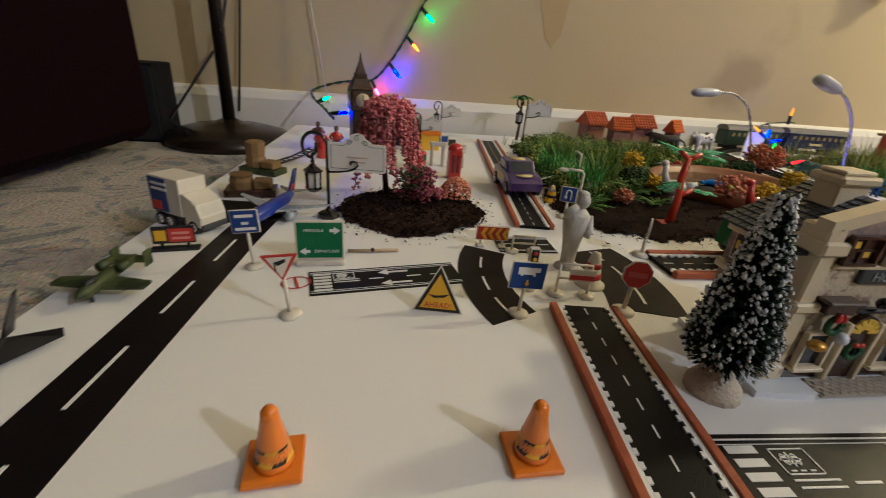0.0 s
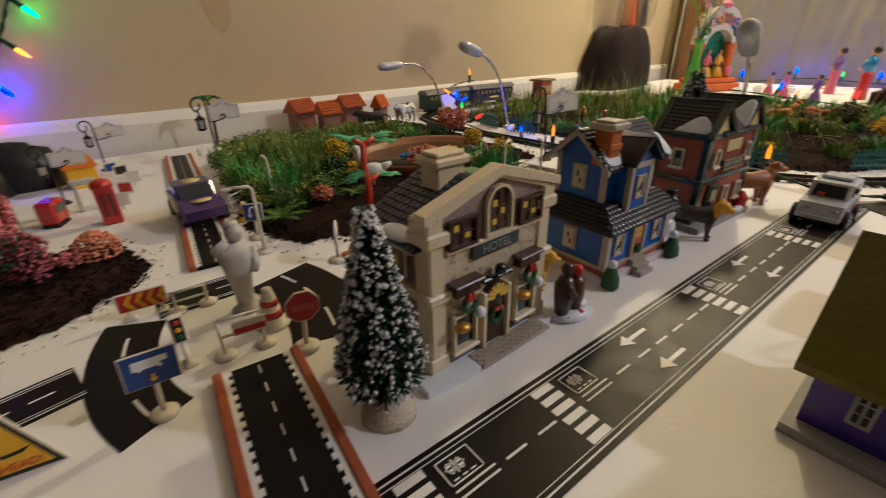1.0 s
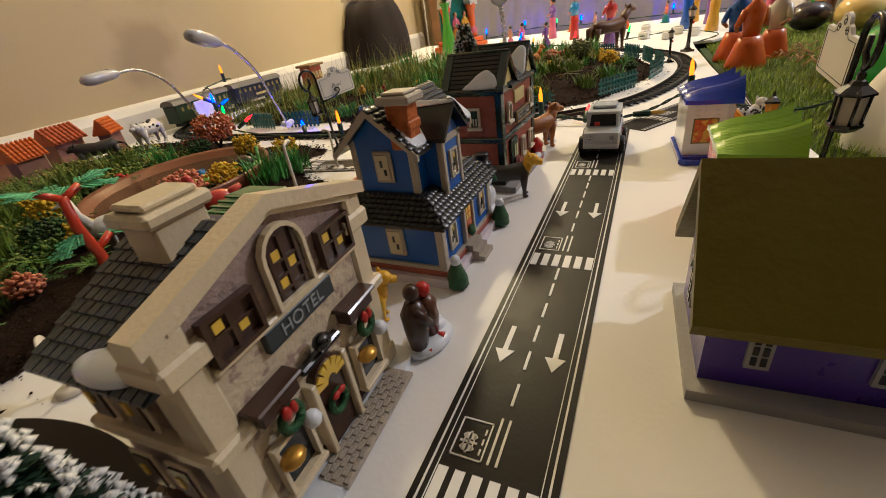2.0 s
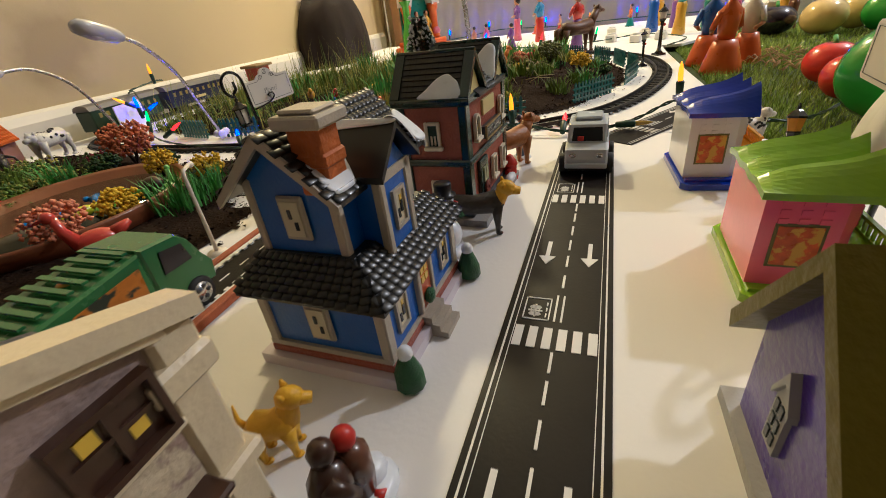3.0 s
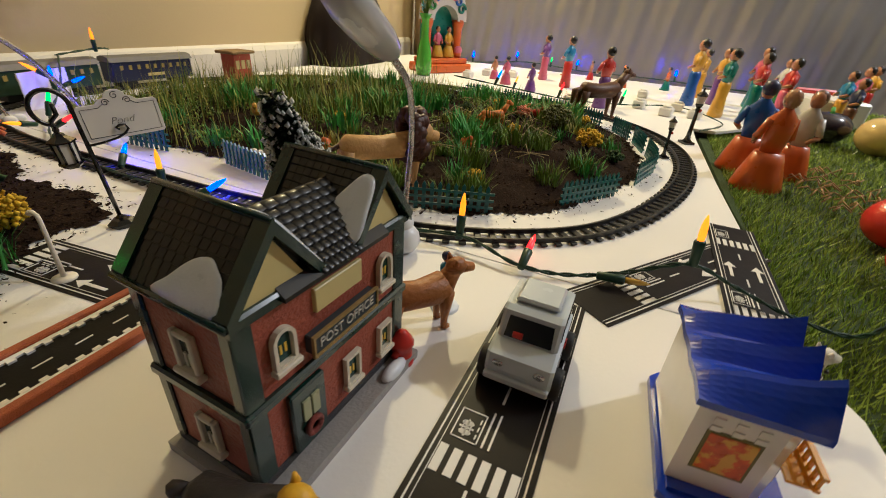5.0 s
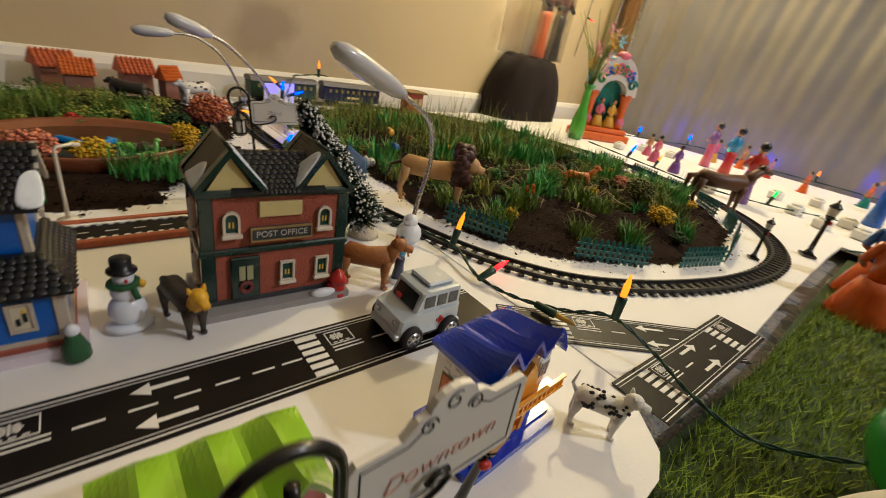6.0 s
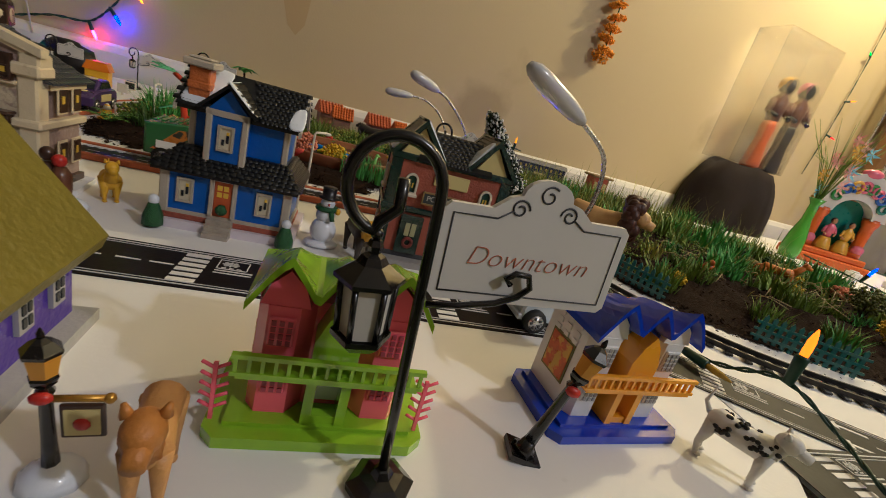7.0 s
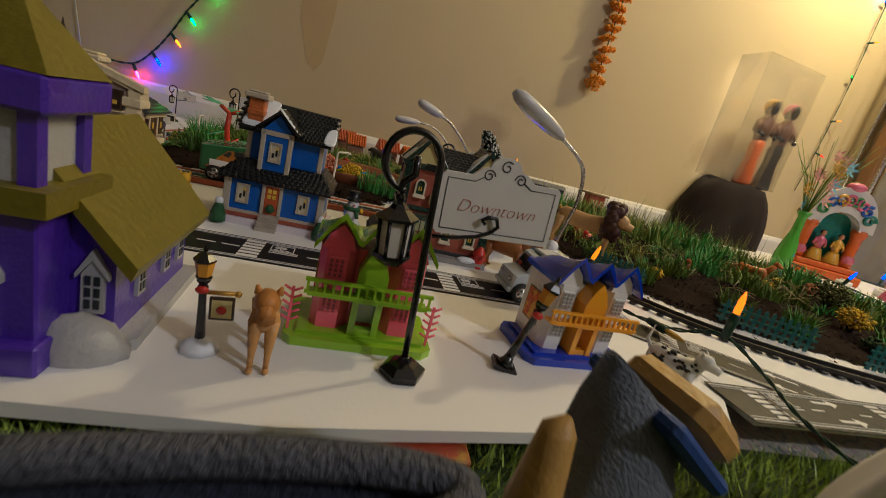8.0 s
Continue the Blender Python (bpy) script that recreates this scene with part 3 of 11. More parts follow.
    ch = part("chimney", Geo().box(0.036, 0.06, 0.034, 0.052, 0.105, 0.13, 0.0012), CREAM, t)
    part("chimney_cap", Geo().box(0.033, 0.063, 0.031, 0.055, 0.128, 0.134, 0.0015).box(0.036, 0.06, 0.034, 0.052, 0.134, 0.137, 0.001), CREAM, ch)
    window(t, W / 2, 0.1065, 0.02, 0.029, -0.0012, CREAM, DARK_BROWN, ((-0.0035, -0.008, 0.004, 0.0045), (0.0035, -0.002, 0.004, 0.0045), (-0.0035, 0.004, 0.004, 0.0045)), arched=True, sill=False, thick=0.003)
    for dx in (-0.0072, 0.0, 0.0072):
        part("glazing_bar", Geo().box(W / 2 + dx - 0.0009, W / 2 + dx + 0.0009, -0.003, -0.001, 0.093, 0.118), DARK_BROWN, t)
    for dz in (0.0955, 0.1015, 0.1075):
        part("glazing_bar", Geo().box(W / 2 - 0.0095, W / 2 + 0.0095, -0.0028, -0.0012, dz, dz + 0.0013), DARK_BROWN, t)
    for x in (0.025, W - 0.025):
        window(t, x, 0.0995, 0.019, 0.015, -0.0008, DARK_BROWN, DARK_BROWN, ((-0.0045, 0.0032, 0.004, 0.0042), (0.0045, -0.0025, 0.004, 0.0042)), sill=False, thick=0.0035)
        part("glazing_bar", Geo().box(x - 0.001, x + 0.001, -0.0026, -0.0008, 0.092, 0.107), DARK_BROWN, t)
        part("glazing_bar", Geo().box(x - 0.0095, x + 0.0095, -0.0024, -0.001, 0.0989, 0.1002), DARK_BROWN, t)
    sg = part("sign", Geo().box(0.034, 0.077, -0.002, 0.002, 0.077, 0.087, 0.0006), SIGN_DARK, t, "dark slate sign board")
    lettering("lettering", "HOTEL", 0.0085, shade("grey_letters", (0.3, 0.32, 0.33), 0.5), sg, Matrix.Translation((W / 2, -0.0021, 0.082)) @ Matrix.Rotation(radians(90), 4, "X"))
    d = part("door", Geo().box(0.0455, 0.0655, -0.002, 0.002, 0.006, 0.042, 0.0005), DARK_BROWN, t, "brown front door")
    part("door_frame", Geo().box(0.042, 0.0455, -0.005, 0.002, 0.006, 0.05, 0.0006).box(0.0655, 0.069, -0.005, 0.002, 0.006, 0.05, 0.0006), CREAM, d)
    part("fanlight", Geo().prism([(W / 2 + 0.012 * math.cos(radians(a)), 0.043 + 0.012 * math.sin(radians(a))) for a in range(0, 181, 15)], -0.0035, 0.001, "y"), DARK_BROWN, d)
    rays = Geo()
    for a in range(10, 180, 26):
        c, s = math.cos(radians(a)), math.sin(radians(a))
        rays.prism([(W / 2 + 0.003 * c - 0.0012 * s, 0.043 + 0.003 * s + 0.0008 * c), (W / 2 + 0.003 * c + 0.0012 * s, 0.043 + 0.003 * s - 0.0008 * c), (W / 2 + 0.0105 * c + 0.0018 * s, 0.043 + 0.0105 * s - 0.0018 * c), (W / 2 + 0.0105 * c - 0.0018 * s, 0.043 + 0.0105 * s + 0.0018 * c)], -0.0045, -0.003, "y")
    part("fan_panes", rays, YELLOW_PANE, d, "yellow fanlight panes")
    part("wreath", Geo().tube([(W / 2 + 0.0055 * math.cos(a * 0.628), -0.004, 0.029 + 0.0055 * math.sin(a * 0.628)) for a in range(11)], 0.0018, 6), LEAF_GLAZE, d, "green wreath")
    part("bow", Geo().ball((W / 2 - 0.002, -0.0055, 0.0345), (0.0028, 0.0014, 0.0018), 8, k=5).ball((W / 2 + 0.002, -0.0055, 0.0345), (0.0028, 0.0014, 0.0018), 8, k=5), RED_PAINT, d, "red bow")
    for x in (0.026, W - 0.026):
        window(t, x, 0.03, 0.017, 0.024, -0.001, CREAM, DARK_PANE, (), thick=0.004)
        a = part("awning", Geo().box(x - 0.0105, x + 0.0105, -0.0075, 0.001, 0.0585, 0.0655, 0.0008).box(x - 0.0125, x + 0.0125, -0.0095, 0.001, 0.0655, 0.068, 0.0008), DARK_BROWN, t, "dark brown window canopy")
        part("wreath", Geo().tube([(x + 0.002 + 0.0052 * math.cos(k * 0.628), -0.006, 0.0505 + 0.0055 * math.sin(k * 0.628)) for k in range(11)], 0.0021, 6), LEAF_GLAZE, a, "green wreath")
        part("ribbon", Geo().ball((x - 0.001, -0.0085, 0.057), (0.0024, 0.0016, 0.0034), 8, k=6), RED_PAINT, a, "red ribbon")
        part("ribbon", Geo().ball((x + 0.003, -0.0085, 0.0565), (0.0018, 0.0014, 0.0032), 8, k=6), RED_PAINT, a, "red ribbon")
        part("snow_ball", Geo().ball((x + 0.009, -0.008, 0.042), 0.0042, 10, k=6), SNOW, a)
        part("wall_lamp", Geo().ball((x - 0.006, -0.008, 0.037), (0.006, 0.005, 0.0035), 10, k=6), GOLD, a, "golden wall lamp")
    part("door_lamp", Geo().ball((W / 2, -0.006, 0.066), (0.005, 0.004, 0.004), 10, k=6).box(W / 2 - 0.014, W / 2 + 0.014, -0.005, 0.0, 0.0575, 0.061, 0.001), BLACK_METAL, t, "black lamp over the door")
    path = part("path", Geo().box(0.03, 0.1, -0.018, -0.002, 0.003, 0.0054), STEP_STONE, t, "grey stone paving")
    stone = Geo().box(-0.003, 0.003, -0.0014, 0.0014, 0, 0.0008, 0.0003).mesh("paving_stone", STEP_STONE)
    for r in range(5):
        for k in range(10):
            ob = new("paving_stone", stone)
            ob.parent, ob.location = path, (0.034 + k * 0.0066 + (r % 2) * 0.003, -0.0165 + r * 0.0032, 0.0054)
    for s, x in ((-1, 0.0), (1, W)):
        for y in (0.029, 0.05):
            for z in (0.035, 0.078):
                m = Matrix.Translation((x - s * 0.0005 if s < 0 else x + 0.0005, y, z)) @ Matrix.Rotation(radians(90 * s), 4, "Z")
                fr = part("side_window", Geo().box(-0.007, 0.007, -0.001, 0.0, -0.011, 0.011, 0.0003), CREAM, t, m=m)
                part("pane", Geo().box(-0.005, 0.005, -0.0018, -0.0008, -0.009, 0.009), DARK_BROWN, fr)
                part("lit_pane", Geo().box(-0.003, 0.0, -0.0024, -0.0016, -0.002, 0.004), YELLOW_PANE, fr)


def blue_house():
    t = thing("blue_house", "bright blue ceramic house with black shingle roofs", "house", spin(0.4785, 0.2095, 0, -1.0) @ Matrix.Diagonal((0.94, 0.97, 1, 1)), "ceramic houses")
    W, D = 0.1, 0.074
    part("snow_base", Geo().prism([(-0.006, -0.006), (W + 0.008, -0.006), (W + 0.008, D + 0.006), (-0.006, D + 0.006)], 0, 0.007), shade("lilac_snow", (0.66, 0.6, 0.66), 0.4, vary=0.06, scale=60, coat=0.3), t, "pale snowy base")
    part("brick_plinth", Geo().box(-0.002, W + 0.002, -0.002, D, 0.007, 0.0115, 0.0006), BRICK_RED, t, "red brick plinth")
    part("sill_band", Geo().box(-0.0012, W + 0.0012, -0.0012, D, 0.0115, 0.0145), GREIGE, t)
    part("ground_floor", Geo().box(0.001, W - 0.001, 0.0, D - 0.002, 0.0145, 0.05), BLUE_PAINT, t, "blue lower walls")
    for x in (0.0, W - 0.005):
        for y in (-0.0015, D - 0.006):
            part("corner_post", Geo().box(x - 0.001, x + 0.006, y, y + 0.006, 0.0115, 0.05, 0.0008), GREIGE, t)
    part("eave_band", Geo().box(-0.001, W + 0.001, -0.001, D - 0.001, 0.046, 0.05), GREIGE, t)
    mesh = shingle_mesh(BLACK_ROOF)
    # skirt roof between the storeys
    ux0, ux1, uy0, uy1 = 0.012, 0.089, 0.018, D - 0.007
    e, z0, z1 = 0.006, 0.0475, 0.064
    lo = [(-e, -e, z0), (W + e, -e, z0), (W + e, D + e, z0), (-e, D + e, z0)]
    hi = [(ux0 - 0.002, uy0 - 0.004, z1), (ux1 + 0.002, uy0 - 0.004, z1), (ux1 + 0.002, uy1 + 0.002, z1), (ux0 - 0.002, uy1 + 0.002, z1)]
    g = Geo().add(lo + hi + [(x, y, z - 0.0025) for x, y, z in lo], [(0, 1, 5, 4), (1, 2, 6, 5), (2, 3, 7, 6), (3, 0, 4, 7), (4, 5, 6, 7), (8, 9, 1, 0), (9, 10, 2, 1), (10, 11, 3, 2), (11, 8, 0, 3), (11, 10, 9, 8)])
    skirt = part("skirt_roof", g, BLACK_ROOF, t, "black shingle skirt roof")
    for i, n in ((0, 19), (1, 14), (3, 14)):
        j = (i + 1) % 4
        shingles(skirt, lo[i], lo[j], hi[j], hi[i], 6, n, mesh)
    # upper storey
    part("upper_wall", Geo().prism([(uy0, 0.062), (uy1, 0.062), (uy1, 0.1), ((uy0 + uy1) / 2, 0.122), (uy0, 0.1)], ux0, ux1, "x"), BLUE_PAINT, t, "blue upper walls")
    for x in (ux0 - 0.001, ux1 - 0.004):
        for y in (uy0 - 0.001, uy1 - 0.004):
            part("corner_post", Geo().box(x, x + 0.005, y, y + 0.005, 0.062, 0.1, 0.0008), GREIGE, t)
    bx0, bx1 = ux0 + 0.016, ux0 + 0.046
    part("front_bay", Geo().prism([(bx0, 0.058), (bx1, 0.058), (bx1, 0.096), ((bx0 + bx1) / 2, 0.112), (bx0, 0.096)], 0.004, uy0 + 0.01, "y"), BLUE_PAINT, t, "blue front bay")
    for x in (bx0 - 0.001, bx1 - 0.004):
        part("corner_post", Geo().box(x, x + 0.005, 0.003, 0.008, 0.055, 0.096, 0.0008), GREIGE, t)
    part("bay_band", Geo().box(bx0 - 0.001, bx1 + 0.001, 0.003, 0.0075, 0.092, 0.0965), GREIGE, t)
    # ridge along x, with the bay's gable to the front
    ym, zr, ze = (uy0 + uy1) / 2, 0.122, 0.094
    bm, zb, e1 = (bx0 + bx1) / 2, 0.114, bx1 + 0.006
    rx0, rx1 = ux0 - 0.009, ux1 + 0.009
    ry0, ry1 = uy0 - 0.008, uy1 + 0.008
    roof = part("roof", Geo().prism([(ry0, ze), (ym, zr), (ry1, ze), (ry1, ze - 0.003), (ym, zr - 0.004), (ry0, ze - 0.003)][::-1], rx0, rx1, "x"), BLACK_ROOF, t, "black shingle gable roof")
    shingles(roof, (rx1, ry1, ze), (rx0, ry1, ze), (rx0, ym, zr), (rx1, ym, zr), 10, 18, mesh)
    shingles(roof, (bx1 + 0.008, ry0, ze), (rx1, ry0, ze), (rx1, ym, zr), (bx1 - 0.004, ym, zr), 10, 9, mesh)
    shingles(roof, (rx0, ry0, ze), (bx0 - 0.004, ry0, ze), (bx0 - 0.004, ym, zr), (rx0, ym, zr), 10, 3, mesh)
    shingles(roof, (e1, -0.001, 0.0985), (e1, ym - 0.006, 0.0985), (bm, ym - 0.006, zb + 0.003), (bm, -0.001, zb + 0.003), 5, 9, mesh)
    part("bargeboard", Geo().prism([(ry0 - 0.001, ze - 0.005), (ym, zr - 0.005), (ry1 + 0.001, ze - 0.005), (ry1 + 0.001, ze - 0.001), (ym, zr + 0.001), (ry0 - 0.001, ze - 0.001)][::-1], rx0 - 0.0015, rx0 + 0.001, "x"), GREIGE, t)
    part("bargeboard", Geo().prism([(ry0 - 0.001, ze - 0.005), (ym, zr - 0.005), (ry1 + 0.001, ze - 0.005), (ry1 + 0.001, ze - 0.001), (ym, zr + 0.001), (ry0 - 0.001, ze - 0.001)][::-1], rx1 - 0.001, rx1 + 0.0015, "x"), GREIGE, t)
    dorm = [(bx0 - 0.006, 0.095), (bx0 - 0.006, 0.098), (bm, zb + 0.003), (bx1 + 0.006, 0.098), (bx1 + 0.006, 0.095), (bm, zb)]
    dg = Geo().prism(dorm, -0.002, ym - 0.004, "y")
    part("bay_roof", dg, BLACK_ROOF, roof, "black bay gable roof")
    e0, e1 = bx0 - 0.006, bx1 + 0.006
    main = ((rx0, ry0, ze + 0.0014), (rx1, ry0, ze + 0.0014), (rx0, ym, zr + 0.0014))
    snow_sheet("snow_patch", *main, [(0.02, 0.1), (0.1, 0.02), (0.22, 0.06), (0.29, 0.3), (0.33, 0.62), (0.35, 0.9), (0.31, 0.98), (0.2, 0.98), (0.17, 0.75), (0.06, 0.5)], 0.0008, SNOW, roof, "white snow round the chimney")
    snow_sheet("snow_patch", *main, [(0.9, 0.0), (1.02, 0.0), (1.02, 0.45), (0.98, 0.52), (0.92, 0.4)], 0.0012, SNOW, roof, "white snow at the roof corner")
    far = ym - 0.006
    snow_sheet("snow_drift", (e0, far, 0.0985), (e0, -0.002, 0.0985), (bm, far, zb + 0.0035), [(0.0, 0.8), (0.45, 0.85), (0.85, 0.9), (0.98, 0.93), (0.98, 1.0), (0.5, 1.0), (0.0, 1.0)], 0.0009, SNOW, roof, "white snow along the bay gable")
    snow_sheet("snow_drift", (e1, -0.002, 0.0985), (e1, far, 0.0985), (bm, -0.002, zb + 0.0035), [(-0.02, 0.15), (0.14, 0.2), (0.2, 0.7), (0.16, 1.0), (-0.02, 1.0)], 0.0012, SNOW, roof, "white snow along the bay gable")
    ch = part("chimney", Geo().box(rx0 + 0.006, rx0 + 0.021, ym - 0.027, ym - 0.011, 0.094, 0.1225, 0.001).box(rx0 + 0.005, rx0 + 0.022, ym - 0.028, ym - 0.01, 0.106, 0.112, 0.001), ORANGE_CHIMNEY, t, "orange brick chimney")
    part("chimney_cap", Geo().box(rx0 + 0.002, rx0 + 0.025, ym - 0.031, ym - 0.007, 0.1222, 0.1275, 0.001).box(rx0 + 0.005, rx0 + 0.022, ym - 0.028, ym - 0.01, 0.1275, 0.1295, 0.001), GREIGE, ch, "grey chimney cap")
    dark = ((-0.0016, 0.002, 0.0017, 0.006), (0.0016, -0.001, 0.0017, 0.006))
    PANE_CREAM = shade("cream_pane", (0.6, 0.55, 0.4), 0.4)
    def blue_window(x, z, y, w=0.009, h=0.016):
        fr = window(t, x, z, w, h, y, GREIGE, PANE_CREAM, ((0.0016, 0.0035, 0.002, 0.004),), sill=False, thick=0.0018)
        part("gap", Geo().box(x - 0.0028, x - 0.0008, y - 0.0012, y - 0.0005, z - 0.005, z - 0.0005).box(x + 0.0006, x + 0.0026, y - 0.0012, y - 0.0005, z - 0.003, z + 0.003), DARK_PANE, fr, "dark window opening")
    blue_window(0.018, 0.031, 0.0)
    blue_window(0.079, 0.031, 0.0)
    blue_window(bm, 0.076, 0.004)
    d = part("door", Geo().box(0.04, 0.054, -0.0016, 0.001, 0.0145, 0.0435, 0.0005), shade("orange_red_door", (0.5, 0.1, 0.03), 0.35, vary=0.15, scale=60), t, "orange-red front door")
    part("door_frame", Geo().box(0.0365, 0.04, -0.003, 0.001, 0.0145, 0.046, 0.0005).box(0.054, 0.0575, -0.003, 0.001, 0.0145, 0.046, 0.0005).box(0.04, 0.054, -0.003, 0.001, 0.0435, 0.046, 0.0005), GREIGE, d)
    part("lit_pane", Geo().box(0.0425, 0.0462, -0.0022, -0.001, 0.0365, 0.0405).box(0.0474, 0.0511, -0.0022, -0.001, 0.0365, 0.0405).box(0.0425, 0.0462, -0.0022, -0.001, 0.031, 0.035).box(0.0474, 0.0511, -0.0022, -0.001, 0.031, 0.035), YELLOW_PANE, d, "four yellow panes")
    part("wreath", Geo().ball((0.047, -0.0035, 0.021), (0.005, 0.0028, 0.0045), 10, k=6, rough=0.15), LEAF_GLAZE, d, "green wreath")
    part("steps", Geo().box(0.037, 0.057, -0.016, -0.001, 0.0, 0.004).box(0.037, 0.057, -0.0115, -0.001, 0.004, 0.008).box(0.037, 0.057, -0.007, -0.001, 0.008, 0.0125), STEP_STONE, t, "grey front steps")
    for x in (-0.001, W + 0.001):
        b = part("corner_bush", Geo().lathe([(0.002, 0), (0.0078, 0.002), (0.0075, 0.009), (0.0045, 0.017), (0.002, 0.022)], 10, (x, -0.009, 0)), LEAF_GLAZE, t, "green bush")
        part("bush_snow", Geo().ball((x, -0.009, 0.0215), (0.0042, 0.004, 0.0042), 10, k=6), SNOW, b, "snow cap on the bush")
    for y, z, up in ((0.037, 0.031, 0), (0.042, 0.082, 1)):
        m = Matrix.Translation(((ux0 if up else 0.001), y, z)) @ Matrix.Rotation(radians(-90), 4, "Z")
        fr = part("side_window", Geo().box(-0.0075, 0.0075, -0.0022, 0.0, -0.011, 0.011, 0.001), GREIGE, t, m=m)
        part("pane", Geo().box(-0.005, 0.005, -0.003, -0.002, -0.0085, 0.0085), PANE_CREAM, fr)
        part("gap", Geo().box(-0.0015, 0.0002, -0.0035, -0.0028, 0.0005, 0.005).box(0.001, 0.0028, -0.0035, -0.0028, -0.005, -0.001), DARK_PANE, fr)


def post_office():
    t = thing("post_office_house", "red brick ceramic post office with dark green trim", "house", spin(0.6485, 0.2165, 0, -2.5) @ Matrix.Diagonal((0.955, 0.92, 1, 1)), "ceramic houses")
    W, D = 0.112, 0.058
    part("base", Geo().prism([(-0.006, -0.014), (W + 0.004, -0.013), (W + 0.004, D + 0.004), (-0.006, D + 0.004)], 0, 0.006), shade("grey_ceramic_base", (0.3, 0.29, 0.28), 0.5, vary=0.15, scale=60, bump=0.3), t, "grey base")
    part("wall", Geo().box(0, W, 0, D, 0.006, 0.098), BRICK_RED, t, "red brick wall")
    part("stone_foot", Geo().box(-0.0012, W + 0.0012, -0.0012, D + 0.0012, 0.006, 0.0105, 0.0005), shade("dark_stone_foot", (0.05, 0.05, 0.055), 0.5, vary=0.4, scale=200, bump=0.6), t, "dark stone foot")
    for x in (0, W - 0.007):
        for y in (-0.0015, D - 0.0055):
            part("corner_post", Geo().box(x - 0.0015, x + 0.0085, y, y + 0.007, 0.0105, 0.098, 0.0008), GREEN_PAINT, t)
    part("floor_band", Geo().box(-0.003, W + 0.003, -0.003, D + 0.003, 0.049, 0.0545, 0.0012), GREEN_PAINT, t, "dark green band")
    part("eave_band", Geo().box(-0.003, W + 0.003, -0.0035, D + 0.003, 0.094, 0.1, 0.0012), GREEN_PAINT, t, "dark green eave")
    # roof ridge along x between two front gables
    ym, zr, ze = D / 2, 0.129, 0.098
    roof = part("roof", Geo().prism([(-0.006, ze), (ym, zr - 0.008), (D + 0.006, ze), (D + 0.006, ze - 0.002), (-0.006, ze - 0.002)][::-1], 0.021, W - 0.021, "x"), BLACK_ROOF, t, "black shingle roof")
    def gable(xc, w):
        x0, x1 = xc - w / 2, xc + w / 2
        part("gable_wall", Geo().prism([(x0 + 0.003, 0.098), (x1 - 0.003, 0.098), (xc, zr - 0.006)], -0.001, 0.004, "y"), PALE_YELLOW, t, "pale yellow gable")
        g = Geo()
        for s in (-1, 1):
            e = xc + s * (w / 2 + 0.004)
            v = [(xc, zr - 0.005), (xc, zr + 0.001), (e, ze + 0.003), (e, ze - 0.003)]
            part("bargeboard", Geo().prism(v[::s], -0.005, 0.003, "y"), GREEN_PAINT, t)
            part("bargeboard", Geo().prism(v[::s], D - 0.003, D + 0.005, "y"), GREEN_PAINT, t)
        for ex, ez in ((xc, zr), (x0 - 0.0045, ze + 0.001), (x1 + 0.0045, ze + 0.001)):
            part("roof_edge", Geo().tube([(ex, -0.0045, ez), (ex, D + 0.0045, ez)], 0.0016, 6), GREEN_PAINT, t, "glossy green roof edge")
        sl = part("gable_roof", Geo().prism([(x0 - 0.004, ze), (x1 + 0.004, ze), (xc, zr)], 0.003, D - 0.003, "y"), BLACK_ROOF, roof, "black shingle gable roof")
        g = Geo()
        for s in (-1, 1):
            for r in range(9):
                u = r / 9
                ex = xc + s * (w / 2 + 0.004) * (1 - u)
                ez = ze + (zr - ze) * u
                nx, nz = xc + s * (w / 2 + 0.004) * (1 - u - 0.12), ze + (zr - ze) * (u + 0.12)
                for k in range(10):
                    y0 = 0.004 + k * (D - 0.008) / 10
                    y1 = y0 + (D - 0.008) / 10 - 0.0006
                    q = [(ex + s * 0.0006, y0, ez + 0.0006), (ex + s * 0.0006, y1, ez + 0.0006), (nx, y1, nz), (nx, y0, nz), (ex - s * 0.0004, y0, ez - 0.0006), (ex - s * 0.0004, y1, ez - 0.0006)]
                    g.add(q, [(0, 1, 2, 3)[::s], (4, 5, 1, 0)[::s]])
        part("shingle_cover", g, BLACK_ROOF, sl, "rows of black shingles")["kind"] = "stuff"
    gable(0.021, 0.04)
    gable(W - 0.021, 0.04)
    shingles(roof, (0.043, -0.005, ze), (W - 0.043, -0.005, ze), (W - 0.028, ym, zr - 0.008), (0.028, ym, zr - 0.008), 9, 8, shingle_mesh(BLACK_ROOF))
    def slope(xc, side):
        e = xc + side * 0.024
        return (((e, D, ze), (e, 0.0, ze), (xc, D, zr)) if side < 0 else ((e, 0.0, ze), (e, D, ze), (xc, 0.0, zr)))
    up = lambda q: [(x, y, z + 0.0012) for x, y, z in q]
    snow_sheet("snow_patch", *up(slope(0.021, -1)), [(0.36, 0.02), (0.94, 0.02), (0.92, 0.3), (0.84, 0.42), (0.74, 0.5), (0.6, 0.42), (0.45, 0.2)], 0.0014, SNOW, roof, "glossy snow patch on the gable roof")
    snow_sheet("snow_drift", *up(slope(0.021, 1)), [(-0.06, 0.0), (0.25, -0.03), (0.5, 0.05), (0.56, 0.3), (0.46, 0.6), (0.3, 0.88), (0.12, 0.98), (-0.05, 0.9), (-0.07, 0.4)], 0.0018, SNOW, roof, "white snow drift")
    snow_sheet("snow_drift", *up(slope(W - 0.021, -1)), [(0.62, 0.02), (1.05, 0.0), (1.06, 0.5), (1.02, 0.8), (0.9, 0.85), (0.76, 0.6), (0.64, 0.3)], 0.0018, SNOW, roof, "white snow drift")
